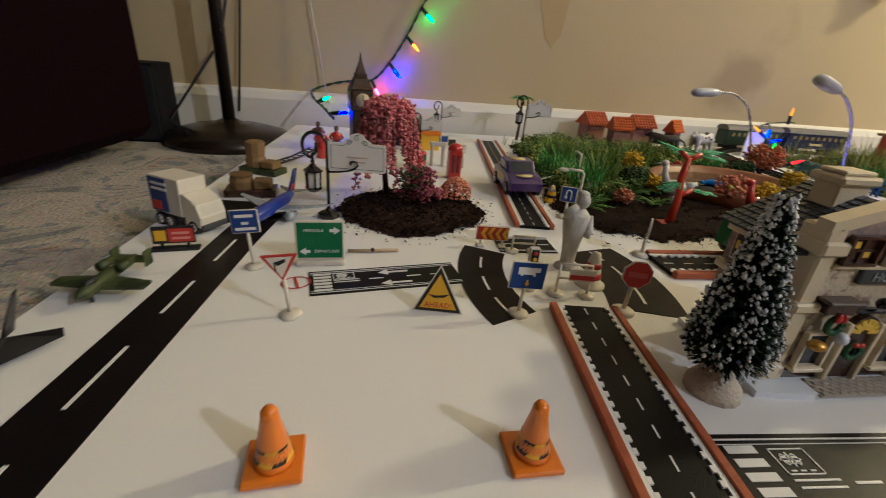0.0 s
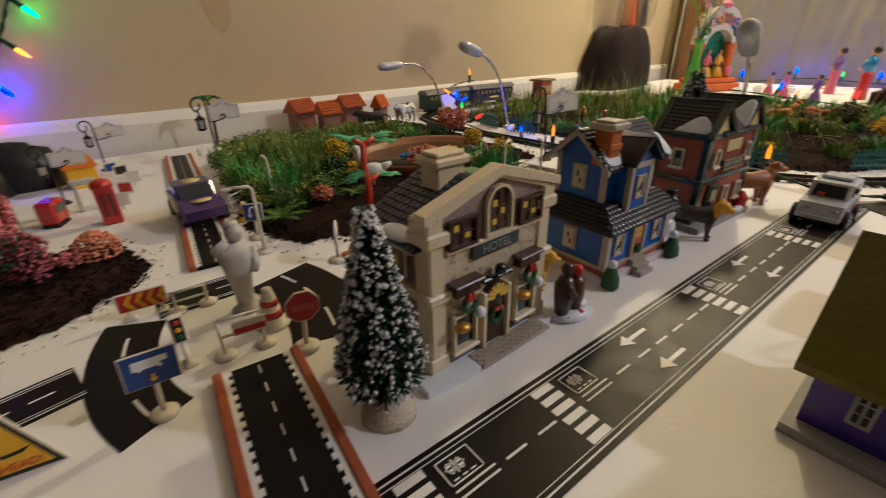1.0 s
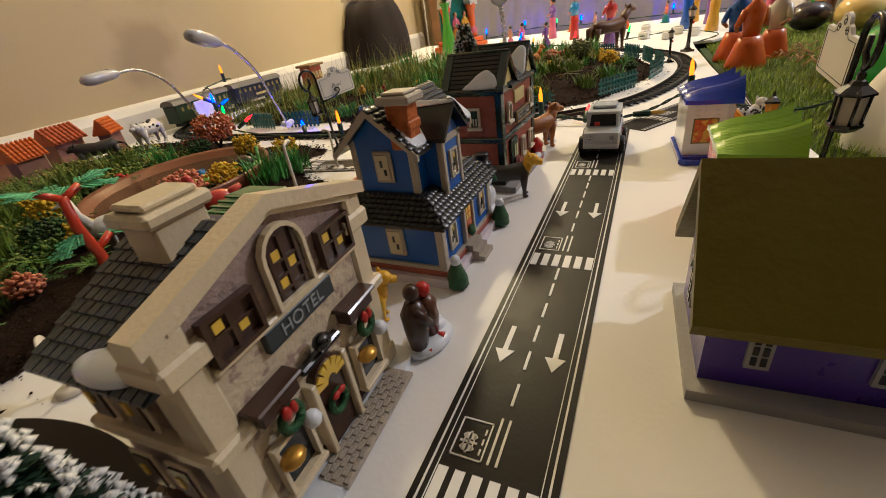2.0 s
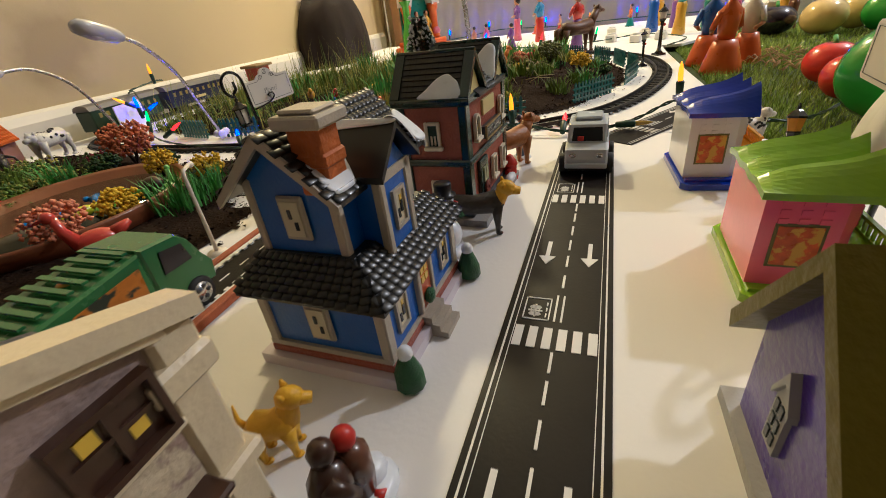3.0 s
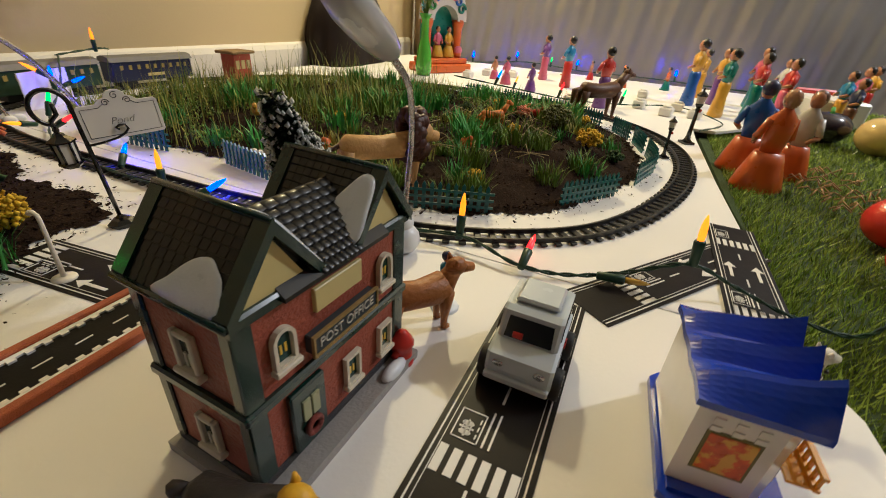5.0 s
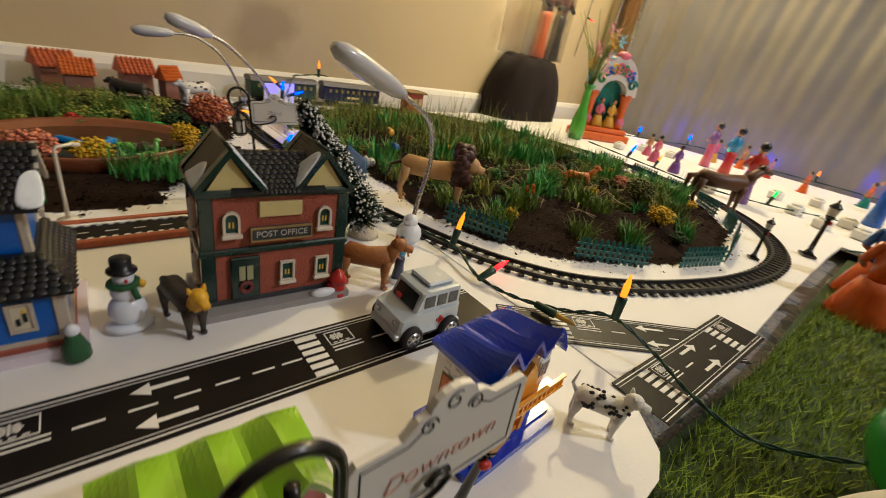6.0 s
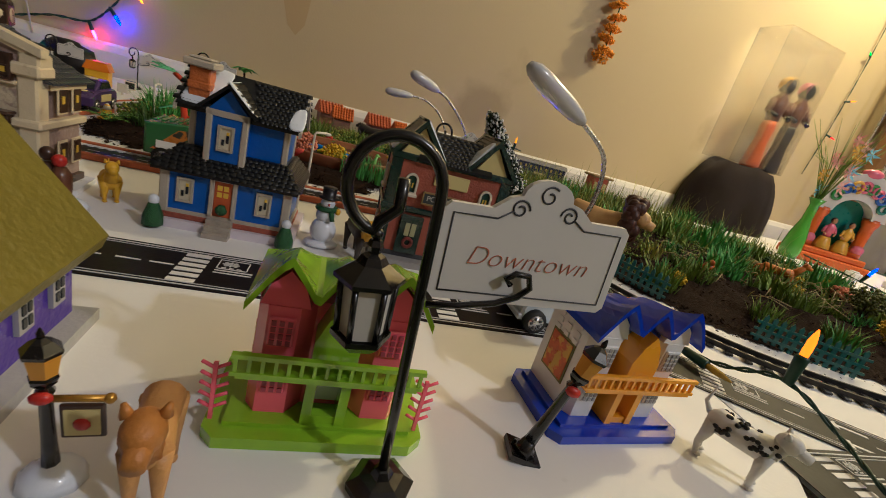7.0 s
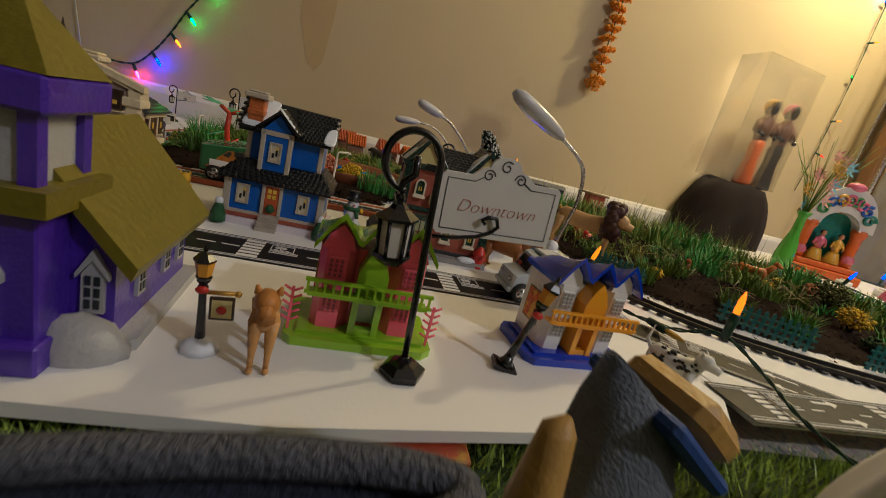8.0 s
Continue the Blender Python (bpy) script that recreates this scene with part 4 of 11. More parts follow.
    part("bay_panel", Geo().box(0.04, 0.073, -0.0022, 0.001, 0.078, 0.09, 0.0005), PALE_YELLOW, t, "pale yellow panel")
    sg = part("sign", Geo().box(0.033, 0.08, -0.006, 0.0, 0.061, 0.0705, 0.0006), SIGN_DARK, t, "dark sign board with gold rim")
    rim = Geo().box(0.0325, 0.0805, -0.0068, -0.005, 0.06, 0.0613).box(0.0325, 0.0805, -0.0068, -0.005, 0.0702, 0.0715).box(0.0325, 0.0336, -0.0068, -0.005, 0.0613, 0.0702).box(0.0794, 0.0805, -0.0068, -0.005, 0.0613, 0.0702)
    part("rim", rim, shade("dull_gold_rim", (0.3, 0.2, 0.07), 0.4, vary=0.2, scale=90), sg)
    lettering("lettering", "POST OFFICE", 0.0068, shade("pale_letters", (0.5, 0.48, 0.42), 0.5), sg, Matrix.Translation((0.0565, -0.0061, 0.0658)) @ Matrix.Rotation(radians(90), 4, "X"))
    TRIM = shade("ivory_window_trim", (0.66, 0.6, 0.47), 0.4, vary=0.08, scale=80, coat=0.2)
    GREEN_PANE = shade("dark_green_pane", (0.012, 0.05, 0.04), 0.25, vary=0.3, scale=60)
    bars = ((-0.0012, -0.0015, 0.0012, 0.0045), (0.0014, -0.0015, 0.0012, 0.0045))
    for x, z, a in ((0.02, 0.075, True), (W - 0.02, 0.075, True), (0.062, 0.03, False), (0.092, 0.03, False)):
        window(t, x, z, 0.0085, 0.015, -0.001, TRIM, GREEN_PANE, bars, arched=a, thick=0.003)
    for y, z in ((0.029, 0.028), (0.029, 0.074)):
        for s, x in ((-1, 0.0), (1, W)):
            m = Matrix.Translation((x, y, z)) @ Matrix.Rotation(radians(90 * s), 4, "Z")
            fr = part("side_window", Geo().box(-0.0068, -0.0042, -0.003, 0, -0.009, 0.0095, 0.0006).box(0.0042, 0.0068, -0.003, 0, -0.009, 0.0095, 0.0006).box(-0.0042, 0.0042, -0.003, 0, 0.007, 0.0095, 0.0006).box(-0.0085, 0.0085, -0.0045, 0, -0.012, -0.009, 0.0008), TRIM, t, m=m)
            part("pane", Geo().box(-0.0042, 0.0042, -0.0008, 0, -0.009, 0.007), GREEN_PANE, fr)
            part("bars", Geo().box(-0.0022, -0.0008, -0.0016, -0.0006, -0.008, -0.001).box(0.0008, 0.0022, -0.0016, -0.0006, -0.008, -0.001), TRIM, fr)
    d = part("door", Geo().box(0.018, 0.04, -0.004, 0.0, 0.0105, 0.047, 0.001), GREEN_PAINT, t, "dark green front door with wreath")
    part("door_pane", Geo().box(0.024, 0.0285, -0.005, -0.0038, 0.028, 0.04).box(0.0298, 0.0343, -0.005, -0.0038, 0.028, 0.04), shade("pale_green_pane", (0.35, 0.36, 0.2), 0.3), d)
    part("wreath", Geo().tube([(0.029 + 0.0042 * math.cos(a * 0.628), -0.0055, 0.022 + 0.0042 * math.sin(a * 0.628)) for a in range(11)], 0.0017, 6), shade("red_berry_wreath", (0.2, 0.04, 0.03), 0.5, vary=0.6, scale=300, bump=0.6), d, "red and green wreath")
    part("snow_heap", Geo().ball((W - 0.02, -0.01, 0.007), (0.012, 0.005, 0.004), 12, k=6), SNOW, t, "little snow heap")


hotel()
blue_house()
post_office()

# ---- plastic cottages and the church ----
def glossy(name, c, rough=0.22, vary=0.08, **k):
    return shade(name, c, rough, vary=vary, scale=40, coat=0.5, **k)


PINK = glossy("pink_plastic", (0.9, 0.13, 0.2), 0.2, bump=0.12, bump_scale=90)
LIME = glossy("lime_plastic", (0.27, 0.5, 0.015), 0.2, bump=0.1, bump_scale=80)
BLUE_PLASTIC = glossy("blue_plastic", (0.004, 0.04, 0.5), 0.16)
WHITE_GLOSS = glossy("white_cottage_plastic", (0.76, 0.76, 0.75), 0.22)
YELLOW_PLASTIC = glossy("orange_yellow_plastic", (0.85, 0.36, 0.01), 0.25)
PICTURE = shade("orange_flower_print", (0.62, 0.11, 0.02), 0.3, vary=0.7, scale=160, spot=(0.7, 0.4, 0.05), spot_at=0.52, spot_scale=150)
PICTURE_RIM = shade("olive_print_rim", (0.16, 0.15, 0.04), 0.4)
PURPLE = glossy("purple_plastic", (0.06, 0.02, 0.34), 0.3, bump=0.25, spot=(0.02, 0.015, 0.06), spot_at=0.74, spot_scale=40)
OLIVE_ROOF = shade("olive_yellow_roof", (0.15, 0.122, 0.007), 0.42, vary=0.12, scale=50, bump=0.4, bump_scale=200, spot=(0.03, 0.03, 0.01), spot_at=0.76, spot_scale=30)
GREY_SNOW = shade("grey_painted_snow", (0.4, 0.4, 0.4), 0.5, vary=0.12, scale=40, bump=0.3)


def cottage(label, at, wall, roof_mat, plate, porch, fence):
    t = thing("plastic_cottage", label, "toy house", at @ Matrix.Diagonal((1, 0.95, 0.93, 1)), "plastic cottages")
    part("base_plate", Geo().prism([(-0.013, 0.0), (-0.008, -0.006), (0.07, -0.006), (0.076, 0.0), (0.076, 0.047), (0.07, 0.053), (-0.008, 0.053), (-0.013, 0.047)], 0.0, 0.0055).prism([(-0.006, 0.001), (0.07, 0.001), (0.07, 0.049), (-0.006, 0.049)], 0.0055, 0.0075), plate, t)
    body = [(0.0, 0.05), (0.0, 0.014), (0.004, 0.008), (0.016, 0.008), (0.022, 0.016), (0.042, 0.016), (0.048, 0.008), (0.06, 0.008), (0.064, 0.014), (0.064, 0.05)]
    w = part("wall", Geo().prism(body, 0.0075, 0.0615), wall, t)
    for x in (0.01, 0.054):
        part("gable_wall", Geo().prism([(x - 0.0095, 0.0615), (x + 0.0095, 0.0615), (x + 0.0065, 0.0705), (x, 0.0775), (x - 0.0065, 0.0705)], 0.0085, 0.0125, "y"), wall, t)
        for z in (0.026, 0.05):
            fr = part("window_lattice", Geo().box(x - 0.005, x + 0.005, 0.0066, 0.0082, z - 0.007, z + 0.007, 0.0006), wall, t)
            g = Geo()
            for i in range(3):
                for k in range(4):
                    g.box(x - 0.004 + i * 0.003, x - 0.0022 + i * 0.003, 0.006, 0.0068, z - 0.006 + k * 0.0031, z - 0.0038 + k * 0.0031)
            # small raised blocks in darkened wall colour carry the shade of the openings
            part("lattice_recess", g, shade("lattice_shadow", tuple(v * 0.45 for v in wall.node_tree.nodes["Mix"].inputs[6].default_value[:3]), 0.4), fr)
    # roof: folds that run from front to back and sink towards the back eave
    knots = [(-0.004, 0.0645), (0.004, 0.0805), (0.01, 0.09), (0.0155, 0.081), (0.0215, 0.07), (0.027, 0.081), (0.032, 0.089), (0.037, 0.081), (0.0425, 0.07), (0.0485, 0.081), (0.054, 0.09), (0.06, 0.0805), (0.068, 0.0645)]
    def rise(x):
        for (xa, za), (xb, zb) in zip(knots, knots[1:]):
            if x <= xb:
                return za + (zb - za) * (x - xa) / (xb - xa)
        return knots[-1][1]
    prof = [(-0.004 + 0.072 * k / 30, rise(-0.004 + 0.072 * k / 30)) for k in range(31)]
    v, f = [], []
    rows = [(0.0025, 0.86), (0.007, 0.74), (0.013, 0.62), (0.02, 0.53), (0.028, 0.47), (0.036, 0.42), (0.043, 0.34), (0.049, 0.22), (0.0535, 0.08)]
    for yy, keep in rows:
        v += [(x, yy, 0.0665 + (z - 0.0665) * keep) for x, z in prof] + [(x, yy, 0.0625 + (z - 0.0665) * keep) for x, z in prof]
    last = 62 * (len(rows) - 1)
    for r in range(len(rows) - 1):
        for k in range(30):
            a, b = r * 62 + k, (r + 1) * 62 + k
            f += [(a, a + 1, b + 1, b), (a + 31, b + 31, b + 32, a + 32)]
        f += [(r * 62, (r + 1) * 62, (r + 1) * 62 + 31, r * 62 + 31), (r * 62 + 30, r * 62 + 61, (r + 1) * 62 + 61, (r + 1) * 62 + 30)]
    for k in range(30):
        f += [(k, k + 31, k + 32, k + 1), (last + k, last + k + 1, last + k + 32, last + k + 31)]
    part("roof", Geo().add(v, f), roof_mat, t)
    # porch with an arched doorway and a balcony
    pc = 0.032
    p = part("porch", Geo().prism([(pc - 0.009, 0.0075), (pc - 0.005, 0.0075), (pc - 0.005, 0.03), (pc - 0.009, 0.03)], 0.002, 0.016, "y").prism([(pc + 0.005, 0.0075), (pc + 0.009, 0.0075), (pc + 0.009, 0.03), (pc + 0.005, 0.03)], 0.002, 0.016, "y").prism([(pc - 0.009, 0.03), (pc + 0.009, 0.03), (pc + 0.009, 0.05), (pc + 0.005, 0.061), (pc, 0.068), (pc - 0.005, 0.061), (pc - 0.009, 0.05)], 0.002, 0.016, "y"), porch, t)
    part("door_sill", Geo().box(pc - 0.005, pc + 0.005, 0.003, 0.008, 0.0075, 0.0115), porch, p)
    part("doorway", Geo().box(pc - 0.005, pc + 0.005, 0.014, 0.0158, 0.0115, 0.03), PAPER_WHITE, p, "pale doorway")
    g = Geo().box(-0.005, 0.069, -0.0035, -0.001, 0.0425, 0.0445).box(-0.005, 0.069, -0.0035, -0.001, 0.0345, 0.0362).box(-0.003, 0.067, -0.003, 0.008, 0.033, 0.0345)
    for i in range(16):
        x = -0.004 + i * 0.0047
        g.box(x, x + 0.0014, -0.003, -0.0015, 0.036, 0.043)
    part("balcony", g, porch, t, "railing across the front")
    for x, s in ((0.0, -1), (0.064, 1)):
        pic = part("picture_rim", Geo().box(*sorted((x, x + s * 0.0006)), 0.02, 0.043, 0.02, 0.047), PICTURE_RIM, t)
        part("picture", Geo().box(*sorted((x + s * 0.0004, x + s * 0.001)), 0.0215, 0.0415, 0.0215, 0.0455), PICTURE, pic, "orange flower picture")
    for zz in (0.016, 0.05):
        lat = Geo()
        for i in range(3):
            for k in range(3):
                lat.box(-0.0006, 0.0004, 0.02 + i * 0.009, 0.0245 + i * 0.009, zz + k * 0.0052 - 0.003, zz + k * 0.0052)
        if zz > 0.02:
            part("embossed_lattice", lat, wall, t)
    if fence:
        for x in (-0.011, 0.073):
            g = Geo().box(x - 0.0008, x + 0.0008, 0.004, 0.0056, 0.0055, 0.034)
            for i in range(5):
                z = 0.011 + i * 0.005
                g.tube([(x, 0.005, z), (x - 0.005, 0.005, z + 0.003)], 0.0008, 5).tube([(x, 0.005, z), (x + 0.005, 0.005, z + 0.003)], 0.0008, 5)
            part("plastic_twig", g, fence, t, "pink plastic twig")
    return t


cottage("white and blue plastic cottage with orange porch", spin(0.7435, 0.0085, 0, 4), WHITE_GLOSS, BLUE_PLASTIC, BLUE_PLASTIC, YELLOW_PLASTIC, None)
cottage("pink plastic cottage with lime green roof and porch", spin(0.583, -0.0035, 0, 0), PINK, LIME, LIME, LIME, PINK)


def church():
    t = thing("church", "purple plastic church with olive yellow roof and steeple", "toy house", spin(0.4625, 0.012, 0, 2))
    hw, y0, y1 = 0.034, -0.044, 0.05
    part("snow_base", Geo().prism([(-0.045, -0.04), (-0.02, -0.055), (0.012, -0.05), (0.03, -0.06), (0.044, -0.044), (0.043, 0.055), (-0.043, 0.055)], 0, 0.006).ball((0.024, -0.052, 0.004), (0.02, 0.012, 0.016), 12, k=8, rough=0.08), GREY_SNOW, t, "grey painted snow at the foot")
    part("wall", Geo().prism([(-hw, 0.005), (hw, 0.005), (hw, 0.049), (0, 0.092), (-hw, 0.049)], y0, y1, "y"), PURPLE, t, "purple wall")
    g = Geo()
    for s in (-1, 1):
        v = [(0, 0.091), (0, 0.099), (s * (hw + 0.011), 0.0445), (s * (hw + 0.0085), 0.038)]
        g.prism(v[::s], y0 - 0.007, y1 + 0.008, "y")
    roof = part("roof", g, OLIVE_ROOF, t, "olive yellow roof")
    tx = 0.0165
    tower = part("tower", Geo().box(-tx, tx, y0 - 0.022, y0 + 0.014, 0.005, 0.069, 0.001), PURPLE, t, "purple tower")
    part("tower_step", Geo().box(-tx - 0.003, tx + 0.003, y0 - 0.028, y0 - 0.016, 0.0, 0.014, 0.001), PURPLE, tower)
    part("tower_skirt", Geo().prism([(-tx - 0.006, y0 - 0.028), (tx + 0.006, y0 - 0.028), (tx + 0.006, y0 + 0.02), (-tx - 0.006, y0 + 0.02)], 0.068, 0.078), OLIVE_ROOF, tower, "olive yellow band")
    for x in (-tx, tx - 0.006):
        for y in (y0 - 0.022, y0 + 0.008):
            part("belfry_post", Geo().box(x, x + 0.006, y, y + 0.006, 0.078, 0.106), PURPLE, tower)
    part("belfry_screen", Geo().box(-tx + 0.006, tx - 0.006, y0 - 0.019, y0 - 0.017, 0.078, 0.106).box(-tx + 0.006, tx - 0.006, y0 + 0.01, y0 + 0.012, 0.078, 0.106).box(-tx + 0.003, -tx + 0.005, y0 - 0.016, y0 + 0.008, 0.078, 0.106).box(tx - 0.005, tx - 0.003, y0 - 0.016, y0 + 0.008, 0.078, 0.106), GREY_SNOW, tower, "grey belfry panels")
    part("belfry_band", Geo().box(-tx - 0.005, tx + 0.005, y0 - 0.027, y0 + 0.019, 0.105, 0.119, 0.0015), PURPLE, tower)
    a, b = tx + 0.005, y0 - 0.004
    spire = part("spire", Geo().add([(-a, b - 0.022, 0.119), (a, b - 0.022, 0.119), (a, b + 0.022, 0.119), (-a, b + 0.022, 0.119), (-0.005, b - 0.005, 0.143), (0.005, b - 0.005, 0.143), (0.005, b + 0.005, 0.143), (-0.005, b + 0.005, 0.143)], [(0, 1, 5, 4), (1, 2, 6, 5), (2, 3, 7, 6), (3, 0, 4, 7), (4, 5, 6, 7), (3, 2, 1, 0)]), OLIVE_ROOF, tower, "olive yellow spire")
    WIN = shade("grey_church_window", (0.36, 0.36, 0.37), 0.45, vary=0.15, scale=80)
    def lancet(m, h=0.024):
        def shape(k):
            return [(-0.0045 * k, -h / 2 * k), (0.0045 * k, -h / 2 * k), (0.0045 * k, h * 0.28), (0, h / 2 * k + 0.002), (-0.0045 * k, h * 0.28)]
        w = part("window", Geo().prism(shape(1.0), -0.002, 0, "y").prism([(-0.0065, h * 0.2), (-0.0065, h * 0.3), (0, h / 2 + 0.007), (0.0065, h * 0.3), (0.0065, h * 0.2), (0, h / 2 + 0.002)][::-1], -0.003, 0, "y"), WIN, t, "grey lancet window", m=m)
        g = Geo()
        for i in (-1, 1):
            for k in range(3):
                g.box(i * 0.0018 - 0.0011, i * 0.0018 + 0.0011, -0.0026, -0.0018, -h * 0.4 + k * h * 0.24, -h * 0.4 + k * h * 0.24 + h * 0.18)
        part("panes", g, DARK_PANE, w, "dark small panes")
    for y in (-0.02, 0.014, 0.036):
        lancet(Matrix.Translation((hw, y, 0.03)) @ Matrix.Rotation(radians(90), 4, "Z"))
    for y in (-0.012, 0.03):
        lancet(Matrix.Translation((-hw, y, 0.03)) @ Matrix.Rotation(radians(-90), 4, "Z"))
    for x in (-0.026, 0.026):
        lancet(Matrix.Translation((x, y0, 0.03)))
    lancet(Matrix.Translation((0, y0 - 0.022, 0.032)), 0.034)
    lancet(Matrix.Translation((0.006, y1, 0.032)) @ Matrix.Rotation(radians(180), 4, "Z"), 0.026)


church()


# ---- lamps ----
LANTERN_PANE = shade("frosted_lantern_pane", (0.6, 0.57, 0.5), 0.4, vary=0.08, scale=80)
SIGN_WHITE = shade("white_sign_board", (0.72, 0.69, 0.64), 0.45, vary=0.05, scale=40, spot=(0.6, 0.55, 0.48), spot_at=0.72, spot_scale=30)
INK_GREY = shade("dark_ink", (0.06, 0.06, 0.065), 0.5)
PALE_INK = shade("faded_red_ink", (0.55, 0.35, 0.28), 0.5)
INK_RED = shade("red_brown_ink", (0.5, 0.16, 0.09), 0.5)


def scroll(cx, cz, r, turns=1.4, start=0.0, n=22):
    return [(cx + r * (1 - 0.75 * i / n) * math.cos(start + 2 * math.pi * turns * i / n), 0, cz + r * (1 - 0.75 * i / n) * math.sin(start + 2 * math.pi * turns * i / n)) for i in range(n + 1)]


def lantern(parent, x, z, s=1.0):
    """A six-sided lantern hanging with its ring at (x, z)."""
    m = Matrix.Translation((x, 0, z)) @ Matrix.Diagonal((s, s, s, 1))
    h = part("lantern", Geo().lathe([(0.002, -0.004), (0.0028, -0.006), (0.0022, -0.0085), (0.004, -0.0095), (0.0055, -0.012), (0.0118, -0.0165), (0.0118, -0.018), (0.009, -0.0185)], 6, smooth=False).ball((0, 0, -0.002), 0.0022, 8, k=6).lathe([(0.0088, -0.0385), (0.0105, -0.0375), (0.0105, -0.0395), (0.007, -0.043), (0.003, -0.0435)][::-1], 6, smooth=False), BLACK_METAL, parent, "black six-sided lantern", m=m)
    for k in range(6):
        a = k * math.pi / 3
        p0, p1 = (0.0092 * math.cos(a), 0.0092 * math.sin(a), -0.018), (0.0085 * math.cos(a), 0.0085 * math.sin(a), -0.038)
        part("bar", Geo().tube([p0, p1], 0.0011, 5), BLACK_METAL, h)
    part("pane_glass", Geo().lathe([(0.0076, -0.038), (0.0083, -0.0185)], 6, smooth=False), LANTERN_PANE, h, "frosted panes")
    return h


def sign_lamp(label, at, text="", bars=0, lean=0.0, drop=0.0, ink=None, high=0.134):
    """A black crook lamp post: lantern on one side, a scrolled name board on the other."""
    t = thing("sign_lamp", label, "lamp post", at @ Matrix.Rotation(radians(lean), 4, "Y"), "crook lamps with name boards")
    part("foot", Geo().lathe([(0.0125, 0), (0.013, 0.004), (0.0085, 0.0075), (0.0045, 0.0085), (0.003, 0.011), (0.0022, 0.0115)], 6, smooth=False), BLACK_METAL, t, "six-sided black foot")
    c = high - 0.0155
    loop = [(-0.0135 + 0.0135 * math.cos(radians(a)), 0, c + 0.0145 * math.sin(radians(a))) for a in range(0, 260, 12)]
    inner = [loop[-1], (-0.0165, 0, c - 0.0105), (-0.0115, 0, c - 0.006), (-0.0115, 0, c + 0.003)]
    part("pole", Geo().tube([(0, 0, 0.01), (0, 0, 0.04), (0, 0, c)] + loop[1:] + inner[1:], 0.0019, 8), BLACK_METAL, t, "black crook pole")
    lantern(t, -0.0165, c - 0.0125, 0.92)
    part("arm", Geo().tube([(0.0015, 0, 0.083), (0.012, 0, 0.0835), (0.024, 0, 0.0855), (0.031, 0, 0.0885), (0.0345, 0, 0.092), (0.033, 0, 0.0962), (0.0285, 0, 0.0965), (0.0255, 0, 0.0945), (0.0275, 0, 0.0925)], 0.0011, 6, m=Matrix.Translation((0, -0.0035, -drop))), BLACK_METAL, t, "scrolled black arm")
    x0, x1, z0, z1 = 0.0015, 0.0655, 0.0845 - drop, 0.116 - drop
    xm = (x0 + x1) / 2
    top = [(x1 - 0.002, z1), (xm + 0.017, z1), (xm + 0.012, z1 + 0.004)] + [(xm + 0.0085 * math.cos(radians(a)), z1 + 0.005 + 0.006 * math.sin(radians(a))) for a in range(0, 181, 20)] + [(xm - 0.012, z1 + 0.004), (xm - 0.017, z1), (x0 + 0.002, z1)]
    outline = [(x0, z0 + 0.002), (x0 + 0.002, z0), (x1 - 0.002, z0), (x1, z0 + 0.002), (x1, z1 - 0.002)] + top + [(x0, z1 - 0.002)]
    b = part("name_board", Geo().prism(outline, -0.0012, 0.0012, "y"), SIGN_WHITE, t, "white scalloped name board")
    g = Geo()
    k = 0.003
    ring = [(x0 + k, z0 + k), (x1 - k, z0 + k), (x1 - k, z1 - k), (xm + 0.015, z1 - k), (xm + 0.0105, z1)]
    for f in (-0.0013, 0.0013):
        m = Matrix.Translation((0, f, 0))
        g.tube([(x, 0, z) for x, z in ring], 0.0003, 4, m=m).tube([(2 * xm - x, 0, z) for x, z in ring], 0.0003, 4, m=m)
        g.tube([(x0 + k, 0, z0 + k), (x0 + k, 0, z1 - k)], 0.0003, 4, m=m)
        for q in (scroll(xm - 0.0085, z1 + 0.0008, 0.0032), scroll(xm + 0.0085, z1 + 0.0008, 0.0032, -1.4, math.pi), scroll(xm, z1 + 0.006, 0.0034, 1.2, 0.8)):
            g.tube(q, 0.00035, 4, m=m)
    part("border", g, INK_GREY, b, "dark printed scroll border")
    if text:
        lettering("lettering", text, 0.0093, ink or INK_RED, b, Matrix.Translation((xm, -0.00136, 0.1 - drop)) @ Matrix.Rotation(radians(90), 4, "X"), 0.00015, 0.35, 0.00026)
    for i in range(bars):
        part("writing_bar", Geo().box(xm - 0.012 + 0.003 * i, xm + 0.012 - 0.003 * i, -0.0016, -0.001, 0.1 - drop - i * 0.005, 0.1014 - drop - i * 0.005), PALE_INK, b)
    return t


sign_lamp("black crook lamp with white Downtown name board", spin(0.6395, -0.026, 0, 0, 1.02), "Downtown", lean=-3.5, drop=0.0005, high=0.132)
sign_lamp("black crook lamp with white Pond name board", spin(0.778, 0.53, 0.0, -20, 0.92), "Pond", lean=-5, ink=INK_GREY)
sign_lamp("black crook lamp with white name board beside pink tree", spin(-0.041, 0.509, 0.0, -4, 1.1), "", 2, drop=0.028, high=0.098)


